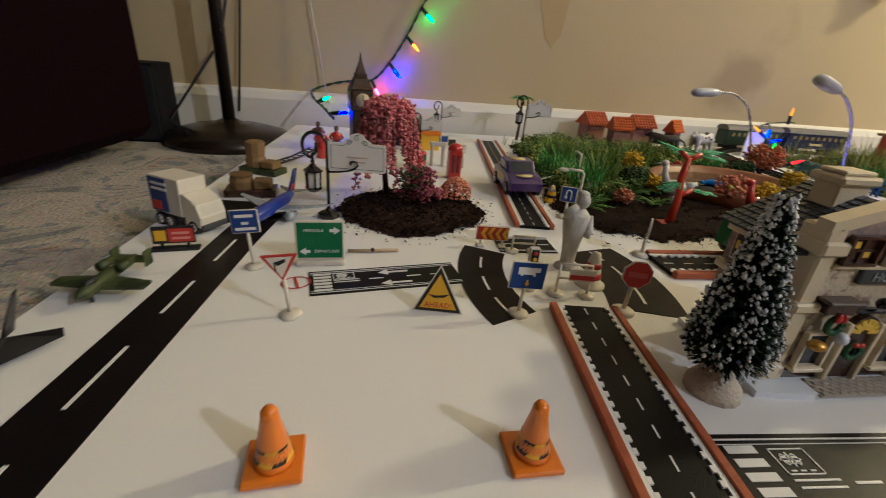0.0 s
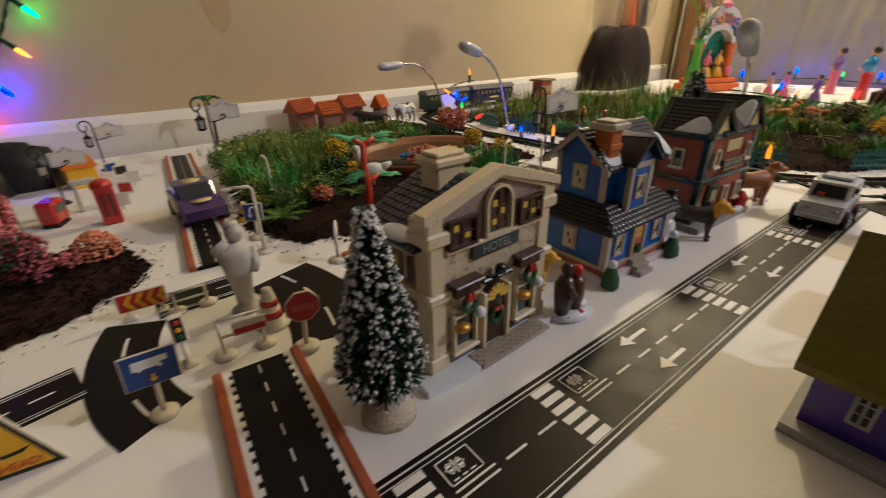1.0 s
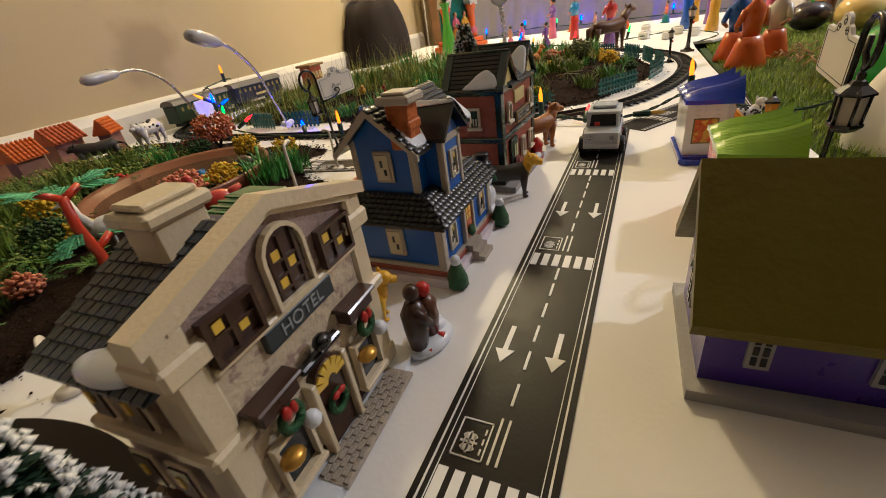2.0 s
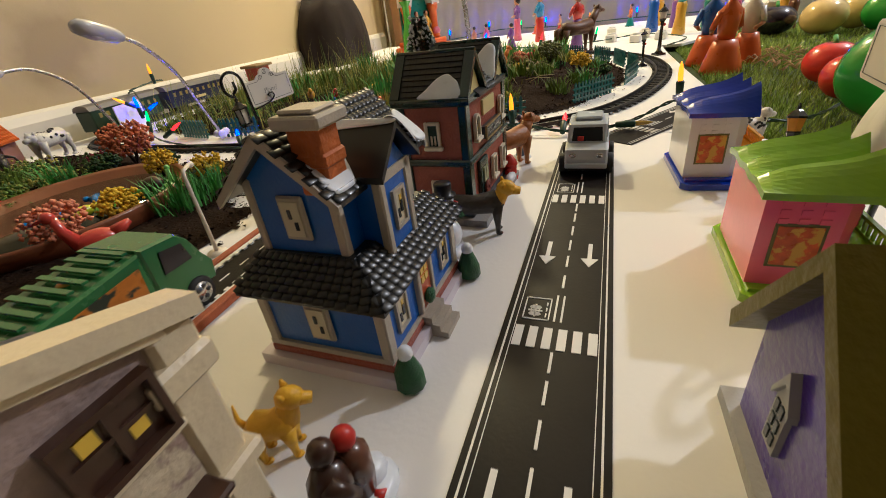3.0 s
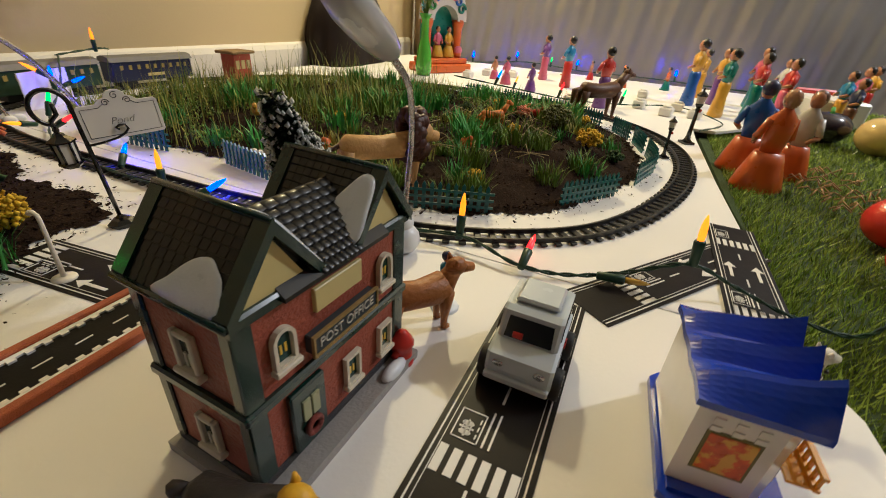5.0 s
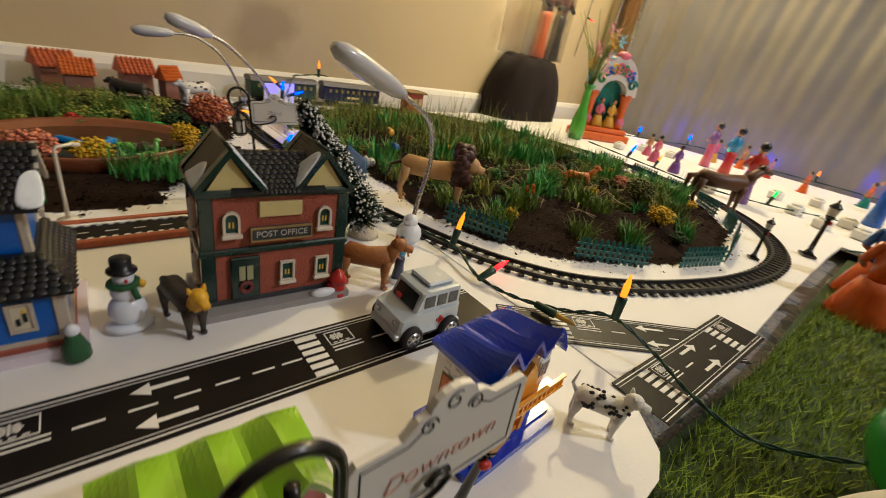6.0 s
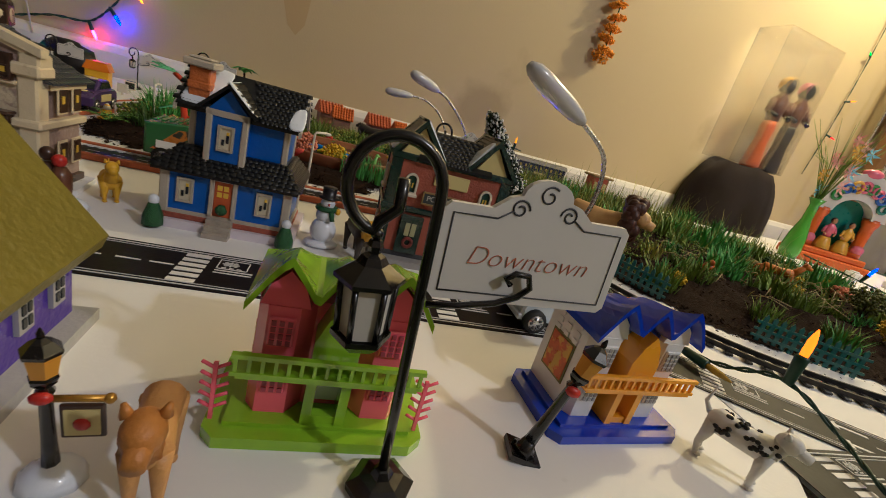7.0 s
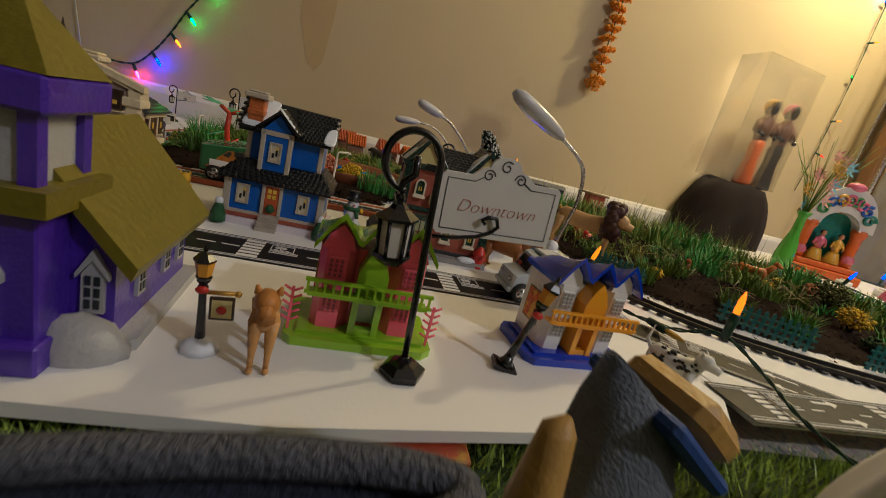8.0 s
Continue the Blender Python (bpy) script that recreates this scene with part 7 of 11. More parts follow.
tagged(part("printed_ring", Geo().add([(0.0135 * k * math.cos(a * 0.2618), 0.0115 * k * math.sin(a * 0.2618), z) for k, z in ((1.0, 0.0008), (0.86, 0.0008)) for a in range(24)], [(a, (a + 1) % 24, 24 + (a + 1) % 24, 24 + a) for a in range(24)]).prism([(-0.001, -0.0095), (0.0012, -0.0095), (0.0012, 0.0095), (-0.001, 0.0095)], 0.0006, 0.0009), SIGN_RED, m=spin(-0.042, 0.338, 0, 20)), "red ring mark printed on the white board", "mark")
stick = thing("wooden_stick", "thin wooden stick with dark end lying on board", "stick")
part("rod", Geo().tube([(-0.003, 0.405, 0.0018), (0.052, 0.412, 0.0018)], 0.0016, 7), shade("pale_wood", (0.45, 0.33, 0.2), 0.6, vary=0.15, scale=80), stick)
part("dark_end", Geo().ball((0.024, 0.407, 0.003), 0.0022, 8, k=6), SIGN_BLACK, stick)

# ---- toy aircraft and lorry ----
JET = shade("black_jet_plastic", (0.012, 0.011, 0.013), 0.3, vary=0.3, scale=60, coat=0.3)
jet = thing("toy_jet", "black faceted toy stealth jet beside the runway", "toy plane", spin(-0.205, 0.222, 0.004, -77, 0.98))
part("hull", Geo().add([(0.045, 0, 0.004), (0.01, 0.008, 0.002), (-0.02, 0.034, 0.002), (-0.03, 0.03, 0.003), (-0.022, 0, 0.003), (-0.03, -0.03, 0.003), (-0.02, -0.034, 0.002), (0.01, -0.008, 0.002), (0.012, 0, 0.013), (-0.016, 0.006, 0.008), (-0.016, -0.006, 0.008)], [(0, 1, 8), (0, 8, 7), (1, 2, 9, 8), (7, 8, 10, 6), (2, 3, 9), (6, 10, 5), (3, 4, 9), (4, 5, 10), (8, 9, 4, 10), (0, 7, 6, 5, 4, 3, 2, 1)]), JET, jet, "black faceted hull")
for s in (-1, 1):
    part("tail_fin", Geo().add([(-0.014, s * 0.003, 0.007), (-0.026, s * 0.011, 0.035), (-0.031, s * 0.012, 0.036), (-0.026, s * 0.004, 0.007), (-0.014, s * 0.0045, 0.007), (-0.026, s * 0.0055, 0.007)], [(0, 1, 2, 3), (4, 5, 2, 1), (0, 4, 1), (3, 2, 5), (0, 3, 5, 4)]), JET, jet)
part("cockpit", Geo().ball((0.018, 0, 0.0105), (0.008, 0.004, 0.003), 10, k=6), GLASS_DARK, jet)
part("gear", Geo().tube([(0.025, 0, -0.0035), (0.025, 0, 0.004)], 0.0015, 6), JET, jet)
part("gear", Geo().tube([(-0.015, 0.012, -0.0035), (-0.015, 0.012, 0.004)], 0.0015, 6), JET, jet)
part("gear", Geo().tube([(-0.015, -0.012, -0.0035), (-0.015, -0.012, 0.004)], 0.0015, 6), JET, jet)

ARMY = shade("army_green_plastic", (0.05, 0.065, 0.02), 0.5, vary=0.4, scale=50, bump=0.2, spot=(0.02, 0.03, 0.01), spot_at=0.55, spot_scale=40)
ap = thing("toy_warplane", "olive green toy warplane parked beside the runway", "toy plane", spin(-0.191, 0.316, 0.004, -92, 0.98))
part("fuselage", Geo().tube([(0.034, 0, 0.008), (0.026, 0, 0.008), (0.0, 0, 0.009), (-0.03, 0, 0.0095), (-0.04, 0, 0.01)], [0.001, 0.0052, 0.0058, 0.0036, 0.002], 12), ARMY, ap)
part("wing", Geo().prism([(0.012, -0.036), (0.016, 0), (0.012, 0.036), (0.0, 0.036), (-0.006, 0), (0.0, -0.036)][::-1][::-1], 0.0055, 0.0078), ARMY, ap)
part("tailplane", Geo().prism([(-0.028, -0.015), (-0.026, 0), (-0.028, 0.015), (-0.04, 0.015), (-0.04, -0.015)][::-1][::-1], 0.0095, 0.011), ARMY, ap)
for s in (-1, 1):
    part("tail_fin", Geo().box(-0.041, -0.029, s * 0.014 - 0.0008, s * 0.014 + 0.0008, 0.004, 0.019, 0.0006), ARMY, ap)
    part("engine", Geo().tube([(-0.006, s * 0.008, 0.0145), (-0.022, s * 0.008, 0.0145)], [0.0042, 0.0036], 10), ARMY, ap)
part("canopy", Geo().ball((0.016, 0, 0.0135), (0.008, 0.0035, 0.003), 10, k=6), GLASS_DARK, ap)
part("gear", Geo().tube([(0.02, 0, -0.003), (0.02, 0, 0.006)], 0.0014, 6), JET, ap)
part("gear", Geo().tube([(0.0, 0.012, -0.003), (0.0, 0.012, 0.006)], 0.0014, 6), JET, ap)
part("gear", Geo().tube([(0.0, -0.012, -0.003), (0.0, -0.012, 0.006)], 0.0014, 6), JET, ap)

AIR_BLUE, AIR_GREY = glossy("airliner_blue", (0.015, 0.04, 0.3), 0.25), glossy("airliner_grey", (0.35, 0.38, 0.42), 0.25)
pl = thing("toy_airliner", "blue toy airliner with grey wings on black apron", "toy plane", spin(-0.105, 0.49, 0, -104, 1.0))
part("fuselage", Geo().tube([(0.05, 0, 0.017), (0.044, 0, 0.0175), (0.036, 0, 0.018), (-0.02, 0, 0.0185), (-0.042, 0, 0.022), (-0.052, 0, 0.024)], [0.002, 0.006, 0.0085, 0.0088, 0.005, 0.0015], 16), AIR_BLUE, pl)
for s in (-1, 1):
    part("wing", Geo().add([(0.012, s * 0.006, 0.014), (-0.012, s * 0.006, 0.014), (-0.03, s * 0.06, 0.018), (-0.024, s * 0.06, 0.018), (0.012, s * 0.006, 0.0165), (-0.012, s * 0.006, 0.0165), (-0.03, s * 0.06, 0.019), (-0.024, s * 0.06, 0.019)], [(0, 1, 2, 3), (4, 5, 6, 7), (0, 3, 7, 4), (1, 2, 6, 5), (2, 3, 7, 6)]), AIR_GREY, pl, "grey wing")
    part("engine", Geo().tube([(0.008, s * 0.022, 0.0095), (-0.008, s * 0.022, 0.0095)], [0.005, 0.0042], 12), AIR_GREY, pl, "grey engine")
    part("tailplane", Geo().add([(-0.04, s * 0.003, 0.024), (-0.052, s * 0.02, 0.026), (-0.057, s * 0.02, 0.026), (-0.052, s * 0.002, 0.024), (-0.04, s * 0.003, 0.0255), (-0.052, s * 0.02, 0.027), (-0.057, s * 0.02, 0.027), (-0.052, s * 0.002, 0.0255)], [(0, 1, 2, 3), (4, 5, 6, 7), (0, 1, 5, 4), (2, 3, 7, 6), (1, 2, 6, 5)]), AIR_GREY, pl)
part("tail_fin", Geo().prism([(-0.036, 0.026), (-0.052, 0.026), (-0.062, 0.052), (-0.054, 0.052)], -0.001, 0.001, "y"), AIR_BLUE, pl, "tall blue fin")
part("fin_mark", Geo().prism([(-0.04, 0.027), (-0.051, 0.027), (-0.054, 0.034), (-0.045, 0.034)], -0.0014, 0.0014, "y"), SIGN_RED, pl)
part("gear", Geo().tube([(0.036, 0, 0.0), (0.036, 0, 0.012)], 0.0022, 7), JET, pl)
part("gear", Geo().tube([(-0.006, 0.01, 0.0), (-0.006, 0.01, 0.012)], 0.0022, 7), JET, pl)
part("gear", Geo().tube([(-0.006, -0.01, 0.0), (-0.006, -0.01, 0.012)], 0.0022, 7), JET, pl)

lorry = thing("toy_lorry", "white toy lorry with blue and white box body", "toy car", spin(-0.19, 0.462, 0.0, -28))
part("box", Geo().box(-0.04, 0.008, -0.017, 0.017, 0.016, 0.058, 0.0008), CREAM_PLASTIC, lorry, "white box body")
part("side_panel", Geo().box(-0.0385, -0.012, -0.0178, -0.0168, 0.018, 0.056), SIGN_BLUE, lorry, "blue side panel")
part("orange_mark", Geo().box(-0.036, -0.022, -0.0184, -0.0175, 0.02, 0.03), SIGN_RED, lorry)
for z in (0.05, 0.044):
    part("writing_bar", Geo().box(-0.034, -0.01, -0.0184, -0.0175, z - 0.0014, z + 0.0014), PAPER_WHITE, lorry)
cabp = side_outline(lorry, "cab", [(0.01, 0.008), (0.034, 0.008), (0.035, 0.02), (0.03, 0.034), (0.024, 0.037), (0.01, 0.037)], 0.0165, CREAM_PLASTIC, "white cab")
part("windscreen", Geo().add([(0.0345, -0.0135, 0.022), (0.0345, 0.0135, 0.022), (0.0308, 0.0125, 0.033), (0.0308, -0.0125, 0.033), (0.031, -0.0135, 0.022), (0.031, 0.0135, 0.022), (0.028, 0.0125, 0.033), (0.028, -0.0125, 0.033)], [(0, 1, 2, 3), (5, 4, 7, 6), (4, 5, 1, 0), (2, 6, 7, 3), (0, 3, 7, 4), (5, 6, 2, 1)]), LANTERN_PANE, cabp)
part("wind_deflector", Geo().prism([(0.008, 0.037), (0.026, 0.037), (0.012, 0.043), (0.008, 0.043)], -0.016, 0.016, "y"), CREAM_PLASTIC, cabp)
part("frame", Geo().box(-0.04, 0.032, -0.013, 0.013, 0.008, 0.016).box(0.033, 0.037, -0.016, 0.016, 0.006, 0.012, 0.0008), INK_GREY, lorry, "dark chassis")
for x in (-0.03, -0.015, 0.022):
    for y in (-0.0145, 0.0145):
        wheel(lorry, x, y, 0.0075, 0.0075, 0.006, CREAM_PLASTIC)

bb = thing("billboard", "small red and yellow billboard on black foot", "sign", spin(-0.178, 0.398, 0, 14))
part("foot", Geo().box(-0.022, 0.022, -0.005, 0.005, 0, 0.003, 0.0006), SIGN_BLACK, bb)
part("post", Geo().box(-0.013, -0.0105, -0.0012, 0.0012, 0.003, 0.008).box(0.0105, 0.013, -0.0012, 0.0012, 0.003, 0.008), SIGN_BLACK, bb)
part("panel", Geo().box(-0.019, 0.019, -0.0015, 0.0015, 0.0075, 0.0255, 0.0006), SIGN_BLACK, bb, "black-edged panel")
part("red_field", Geo().box(-0.0045, 0.0178, -0.0021, -0.0014, 0.0095, 0.0235), SIGN_RED, bb)
part("yellow_field", Geo().box(-0.0165, -0.0065, -0.0021, -0.0014, 0.011, 0.022), SIGN_YELLOW, bb)
for z in (0.019, 0.0135):
    part("writing_bar", Geo().box(-0.001, 0.0145, -0.0026, -0.002, z - 0.0012, z + 0.0012), shade("pale_red", (0.7, 0.3, 0.25), 0.4), bb)

SAND = shade("sandy_brown_plastic", (0.22, 0.13, 0.045), 0.55, vary=0.35, scale=70, bump=0.5)
for q, (x, y, r, tall) in enumerate(((-0.165, 0.585, 10, False), (-0.185, 0.7, -20, True))):
    k = thing("toy_bunker", "sandy brown toy army bunker on dark base", "toy building", spin(x, y, 0, r), "sandy army toys")
    part("base", Geo().box(-0.034, 0.034, -0.018, 0.018, 0, 0.01, 0.001), DARK_BROWN if not tall else ARMY, k, "dark base")
    part("tower", Geo().lathe([(0.016, 0.01), (0.0165, 0.02), (0.0145, 0.026), (0.016, 0.03 if not tall else 0.05), (0.012, 0.031 if not tall else 0.052)], 10, (-0.012, 0, 0), smooth=False).box(0.004, 0.028, -0.012, 0.012, 0.01, 0.022, 0.0015), SAND, k, "sandy brown turret")
lad = thing("toy_ladder", "black plastic toy ladder lying across the board edge", "ladder", spin(-0.15, 0.78, 0.006, 62))
for y in (-0.008, 0.008):
    part("rail", Geo().tube([(-0.06, y, 0.0), (0, y, 0.004), (0.05, y, 0.012)], 0.0016, 6), SIGN_BLACK, lad)
for i in range(9):
    part("rung", Geo().tube([(-0.055 + i * 0.0125, -0.008, 0.002 + max(0, i - 3) * 0.0016), (-0.055 + i * 0.0125, 0.008, 0.002 + max(0, i - 3) * 0.0016)], 0.0012, 5), SIGN_BLACK, lad)

# ---- post box, telephone box, clock tower and the small things behind ----
GLOSS_RED = glossy("pillar_box_red", (0.45, 0.02, 0.015), 0.3)
pb = thing("telephone_box", "tall red toy telephone box on the white board", "telephone box", spin(0.15, 0.735, 0, 5))
part("body", Geo().box(-0.0115, 0.0115, -0.0115, 0.0115, 0, 0.052, 0.002), GLOSS_RED, pb)
part("dome", Geo().lathe([(0.013, 0.05), (0.0135, 0.054), (0.011, 0.06), (0.004, 0.063)], 12), GLOSS_RED, pb)
for x in (-0.0045, 0.0045):
    part("pane", Geo().box(x - 0.003, x + 0.003, -0.0122, -0.0112, 0.012, 0.044), shade("dull_red_pane", (0.16, 0.03, 0.03), 0.2), pb)
mb = thing("post_box", "red toy van shaped box with blue lamp glow", "toy", spin(0.084, 0.775, 0, 70))
part("body", Geo().box(-0.018, 0.018, -0.012, 0.012, 0.004, 0.036, 0.004), GLOSS_RED, mb)
part("window", Geo().box(-0.012, 0.012, -0.0128, -0.0118, 0.02, 0.031), GLASS_DARK, mb)
part("underside", Geo().box(-0.016, 0.016, -0.01, 0.01, 0, 0.004), RUBBER, mb)

BRONZE = shade("dark_bronze", (0.05, 0.028, 0.015), 0.4, metal=0.4, vary=0.4, scale=120, bump=0.7, bump_scale=400)
ben = thing("clock_tower", "dark bronze model clock tower with pointed roof", "model tower", spin(-0.042, 0.925, 0, 18))
part("shaft", Geo().box(-0.02, 0.02, -0.02, 0.02, 0, 0.085, 0.002).box(-0.023, 0.023, -0.023, 0.023, 0, 0.01, 0.002), BRONZE, ben)
for k in range(5):
    part("rib", Geo().box(-0.017 + k * 0.0075, -0.0145 + k * 0.0075, -0.0215, -0.0195, 0.01, 0.085), BRONZE, ben)
part("clock_stage", Geo().box(-0.0235, 0.0235, -0.0235, 0.0235, 0.085, 0.128, 0.003), BRONZE, ben)
for m in (Matrix.Identity(4), Matrix.Rotation(radians(90), 4, "Z"), Matrix.Rotation(radians(-90), 4, "Z")):
    d = part("clock_face", Geo().lathe([(0.0145, -0.0006), (0.0145, 0.0008)], 20, m=Matrix.Translation((0, -0.0238, 0.107)) @ UPRIGHT), shade("cream_dial", (0.5, 0.42, 0.28), 0.4, vary=0.15, scale=80), ben, "round cream dial", m=m)
    part("hand", Geo().box(-0.0006, 0.0006, -0.0252, -0.0243, 0.106, 0.117).box(-0.0006, 0.007, -0.0252, -0.0243, 0.1065, 0.1078), SIGN_BLACK, d)
part("roof", Geo().lathe([(0.033, 0.128), (0.026, 0.136), (0.02, 0.148), (0.0165, 0.15), (0.0165, 0.157), (0.013, 0.16), (0.004, 0.182), (0.001, 0.198)], 4, m=Matrix.Rotation(radians(45), 4, "Z"), smooth=False), BRONZE, ben, "pointed roof")

YHUT = thing("toy_kiosk", "yellow toy kiosk with orange roof near the wall", "toy house", spin(0.115, 0.985, 0, 12))
part("wall", Geo().box(-0.022, 0.022, -0.018, 0.018, 0, 0.036, 0.001), SIGN_YELLOW, YHUT)
part("roof", Geo().prism([(-0.026, 0.036), (0.026, 0.036), (0.018, 0.055), (-0.018, 0.055)], -0.022, 0.022, "y"), ORANGE_PLASTIC, YHUT, "orange roof")
gv = thing("grey_frame", "small grey plastic gate frame on white board", "toy gate", spin(0.125, 0.82, 0, 8))
part("post", Geo().box(-0.014, -0.009, -0.004, 0.004, 0, 0.045, 0.001), MARBLE, gv)
part("post", Geo().box(0.009, 0.014, -0.004, 0.004, 0, 0.045, 0.001), MARBLE, gv)
part("lintel", Geo().box(-0.016, 0.016, -0.005, 0.005, 0.04, 0.048, 0.001), MARBLE, gv)
for i, (x, y, c1) in enumerate(((0.175, 0.86, SIGN_RED), (0.165, 0.79, CREAM_PLASTIC), (0.19, 0.93, CREAM_PLASTIC), (0.175, 1.0, SIGN_BLACK), (0.16, 1.04, SIGN_BLUE))):
    b = thing("little_board_sign", "small standing board sign near the far road", "sign", spin(x, y, 0, 10 * i - 20), "small board signs")
    part("board", Geo().box(-0.011, 0.011, -0.0012, 0.0012, 0.006, 0.026, 0.0006), CREAM_PLASTIC, b)
    part("face", Geo().box(-0.009, 0.009, -0.0018, -0.001, 0.009, 0.023), c1, b)
    part("post", Geo().box(-0.002, 0.002, -0.002, 0.002, 0, 0.007), CREAM_PLASTIC, b)
for x, y, cs in ((-0.11, 0.83, ("red", "red")), (-0.085, 0.86, ("brown", "red")), (-0.13, 0.9, ("orange", "brown")), (-0.03, 0.88, ("red", "orange"))):
    doll("figurine", "small red and brown clay figurine near the clock tower", x, y, 0.06, (C[cs[0]], C[cs[1]], C["brown"], C["hair"]), 0, wide=1.3)
tagged(part("dark_fabric", Geo().ball((0.03, 1.03, 0.02), (0.07, 0.035, 0.05), 14, k=8, rough=0.08).ball((-0.02, 1.0, 0.01), (0.04, 0.03, 0.04), 12, k=8, rough=0.08), SIGN_BLACK), "crumpled dark cloth behind the clock tower", "cloth")


def white_post(x, y, turn, h, arm):
    t = thing("white_lamp_post", "thin white plastic toy lamp post with bent arm", "lamp post", spin(x, y, 0, turn), "white toy lamp posts")
    part("foot", Geo().lathe([(0.0085, 0), (0.008, 0.002), (0.0024, 0.003)], 12), CREAM_PLASTIC, t)
    part("pole", Geo().tube([(0, 0, 0.002), (0.0, 0, h * 0.4), (0, 0, h - 0.003), (arm * 0.12, 0, h), (arm, 0, h + 0.001)], [0.0019, 0.0016, 0.0015, 0.0015, 0.0016], 7), CREAM_PLASTIC, t)
    part("lamp_head", Geo().ball((arm * 1.1, 0, h), (abs(arm) * 0.3, 0.0028, 0.0022), 10, k=6), CREAM_PLASTIC, t)


white_post(0.572, 0.419, 30, 0.072, 0.016)
white_post(0.276, 0.502, 172, 0.068, 0.02)
white_post(0.33, 0.66, 90, 0.06, 0.016)
white_post(0.702, 0.47, 90, 0.052, 0.008)


def uturn(t):
    p = part("plate", Geo().box(-0.0095, 0.0095, -0.003, -0.0015, 0.021, 0.04, 0.0006), CREAM_PLASTIC, t, "white-edged blue plate")
    part("plate_face", Geo().box(-0.0086, 0.0086, -0.0034, -0.0028, 0.0219, 0.0391), SIGN_BLUE, p)
    part("mark", Geo().tube([(0.003, -0.0034, 0.024)] + [(0.003 * math.cos(radians(a)), -0.0034, 0.033 + 0.003 * math.sin(radians(a))) for a in range(0, 181, 30)] + [(-0.003, -0.0034, 0.0275)], 0.001, 5).prism([(-0.0052, 0.028), (-0.003, 0.0245), (-0.0008, 0.028)], -0.0038, -0.003, "y"), PAPER_WHITE, p, "white turning arrow")


sign_post("turn_sign", "small blue turning sign with white arrow", 0.281, 0.548, -20, 0.024, uturn)
rs = lambda t: (part("plate", Geo().lathe([(0.0105, -0.0012), (0.0105, 0.0)], 18, m=Matrix.Translation((0, -0.0015, 0.03)) @ UPRIGHT), CREAM_PLASTIC, t, "round grey sign back"))
sign_post("round_sign", "small round sign seen from the grey back", 0.325, 0.425, 60, 0.024, rs)
bee = thing("striped_cone", "little yellow and black striped plastic cone", "toy", spin(0.285, 0.625))
part("cone", Geo().lathe([(0.011, 0), (0.011, 0.002), (0.008, 0.0025), (0.0062, 0.009), (0.0046, 0.016), (0.003, 0.021), (0.001, 0.022)], 14), SIGN_YELLOW, bee)
part("band", Geo().lathe([(0.0074, 0.006), (0.0064, 0.0095)], 14), SIGN_BLACK, bee)
part("tip", Geo().lathe([(0.0052, 0.0145), (0.0036, 0.0195), (0.0012, 0.0228)], 14), CREAM_PLASTIC, bee)

# ---- soil beds ----
def inside(poly, x, y):
    hit = False
    n = len(poly)
    for i in range(n):
        (x0, y0), (x1, y1) = poly[i], poly[(i + 1) % n]
        if (y0 > y) != (y1 > y) and x < (x1 - x0) * (y - y0) / (y1 - y0) + x0:
            hit = not hit
    return hit


def edge_gap(poly, x, y):
    best = 9.0
    for i in range(len(poly)):
        a, b = Vector(poly[i]), Vector(poly[(i + 1) % len(poly)])
        d = b - a
        k = max(0, min(1, (Vector((x, y)) - a).dot(d) / d.length_squared))
        best = min(best, (Vector((x, y)) - a - d * k).length)
    return best


def bed_height(poly, x, y, high, slope):
    g = edge_gap(poly, x, y)
    n = noise.noise(Vector((x * 22, y * 22, 3))) * 0.5 + noise.noise(Vector((x * 70, y * 70, 8))) * 0.28 + noise.noise(Vector((x * 190, y * 190, 1))) * 0.16
    return high * min(1, g / slope) * (0.8 + 0.5 * n) + n * 0.003 * min(1, g / 0.01)


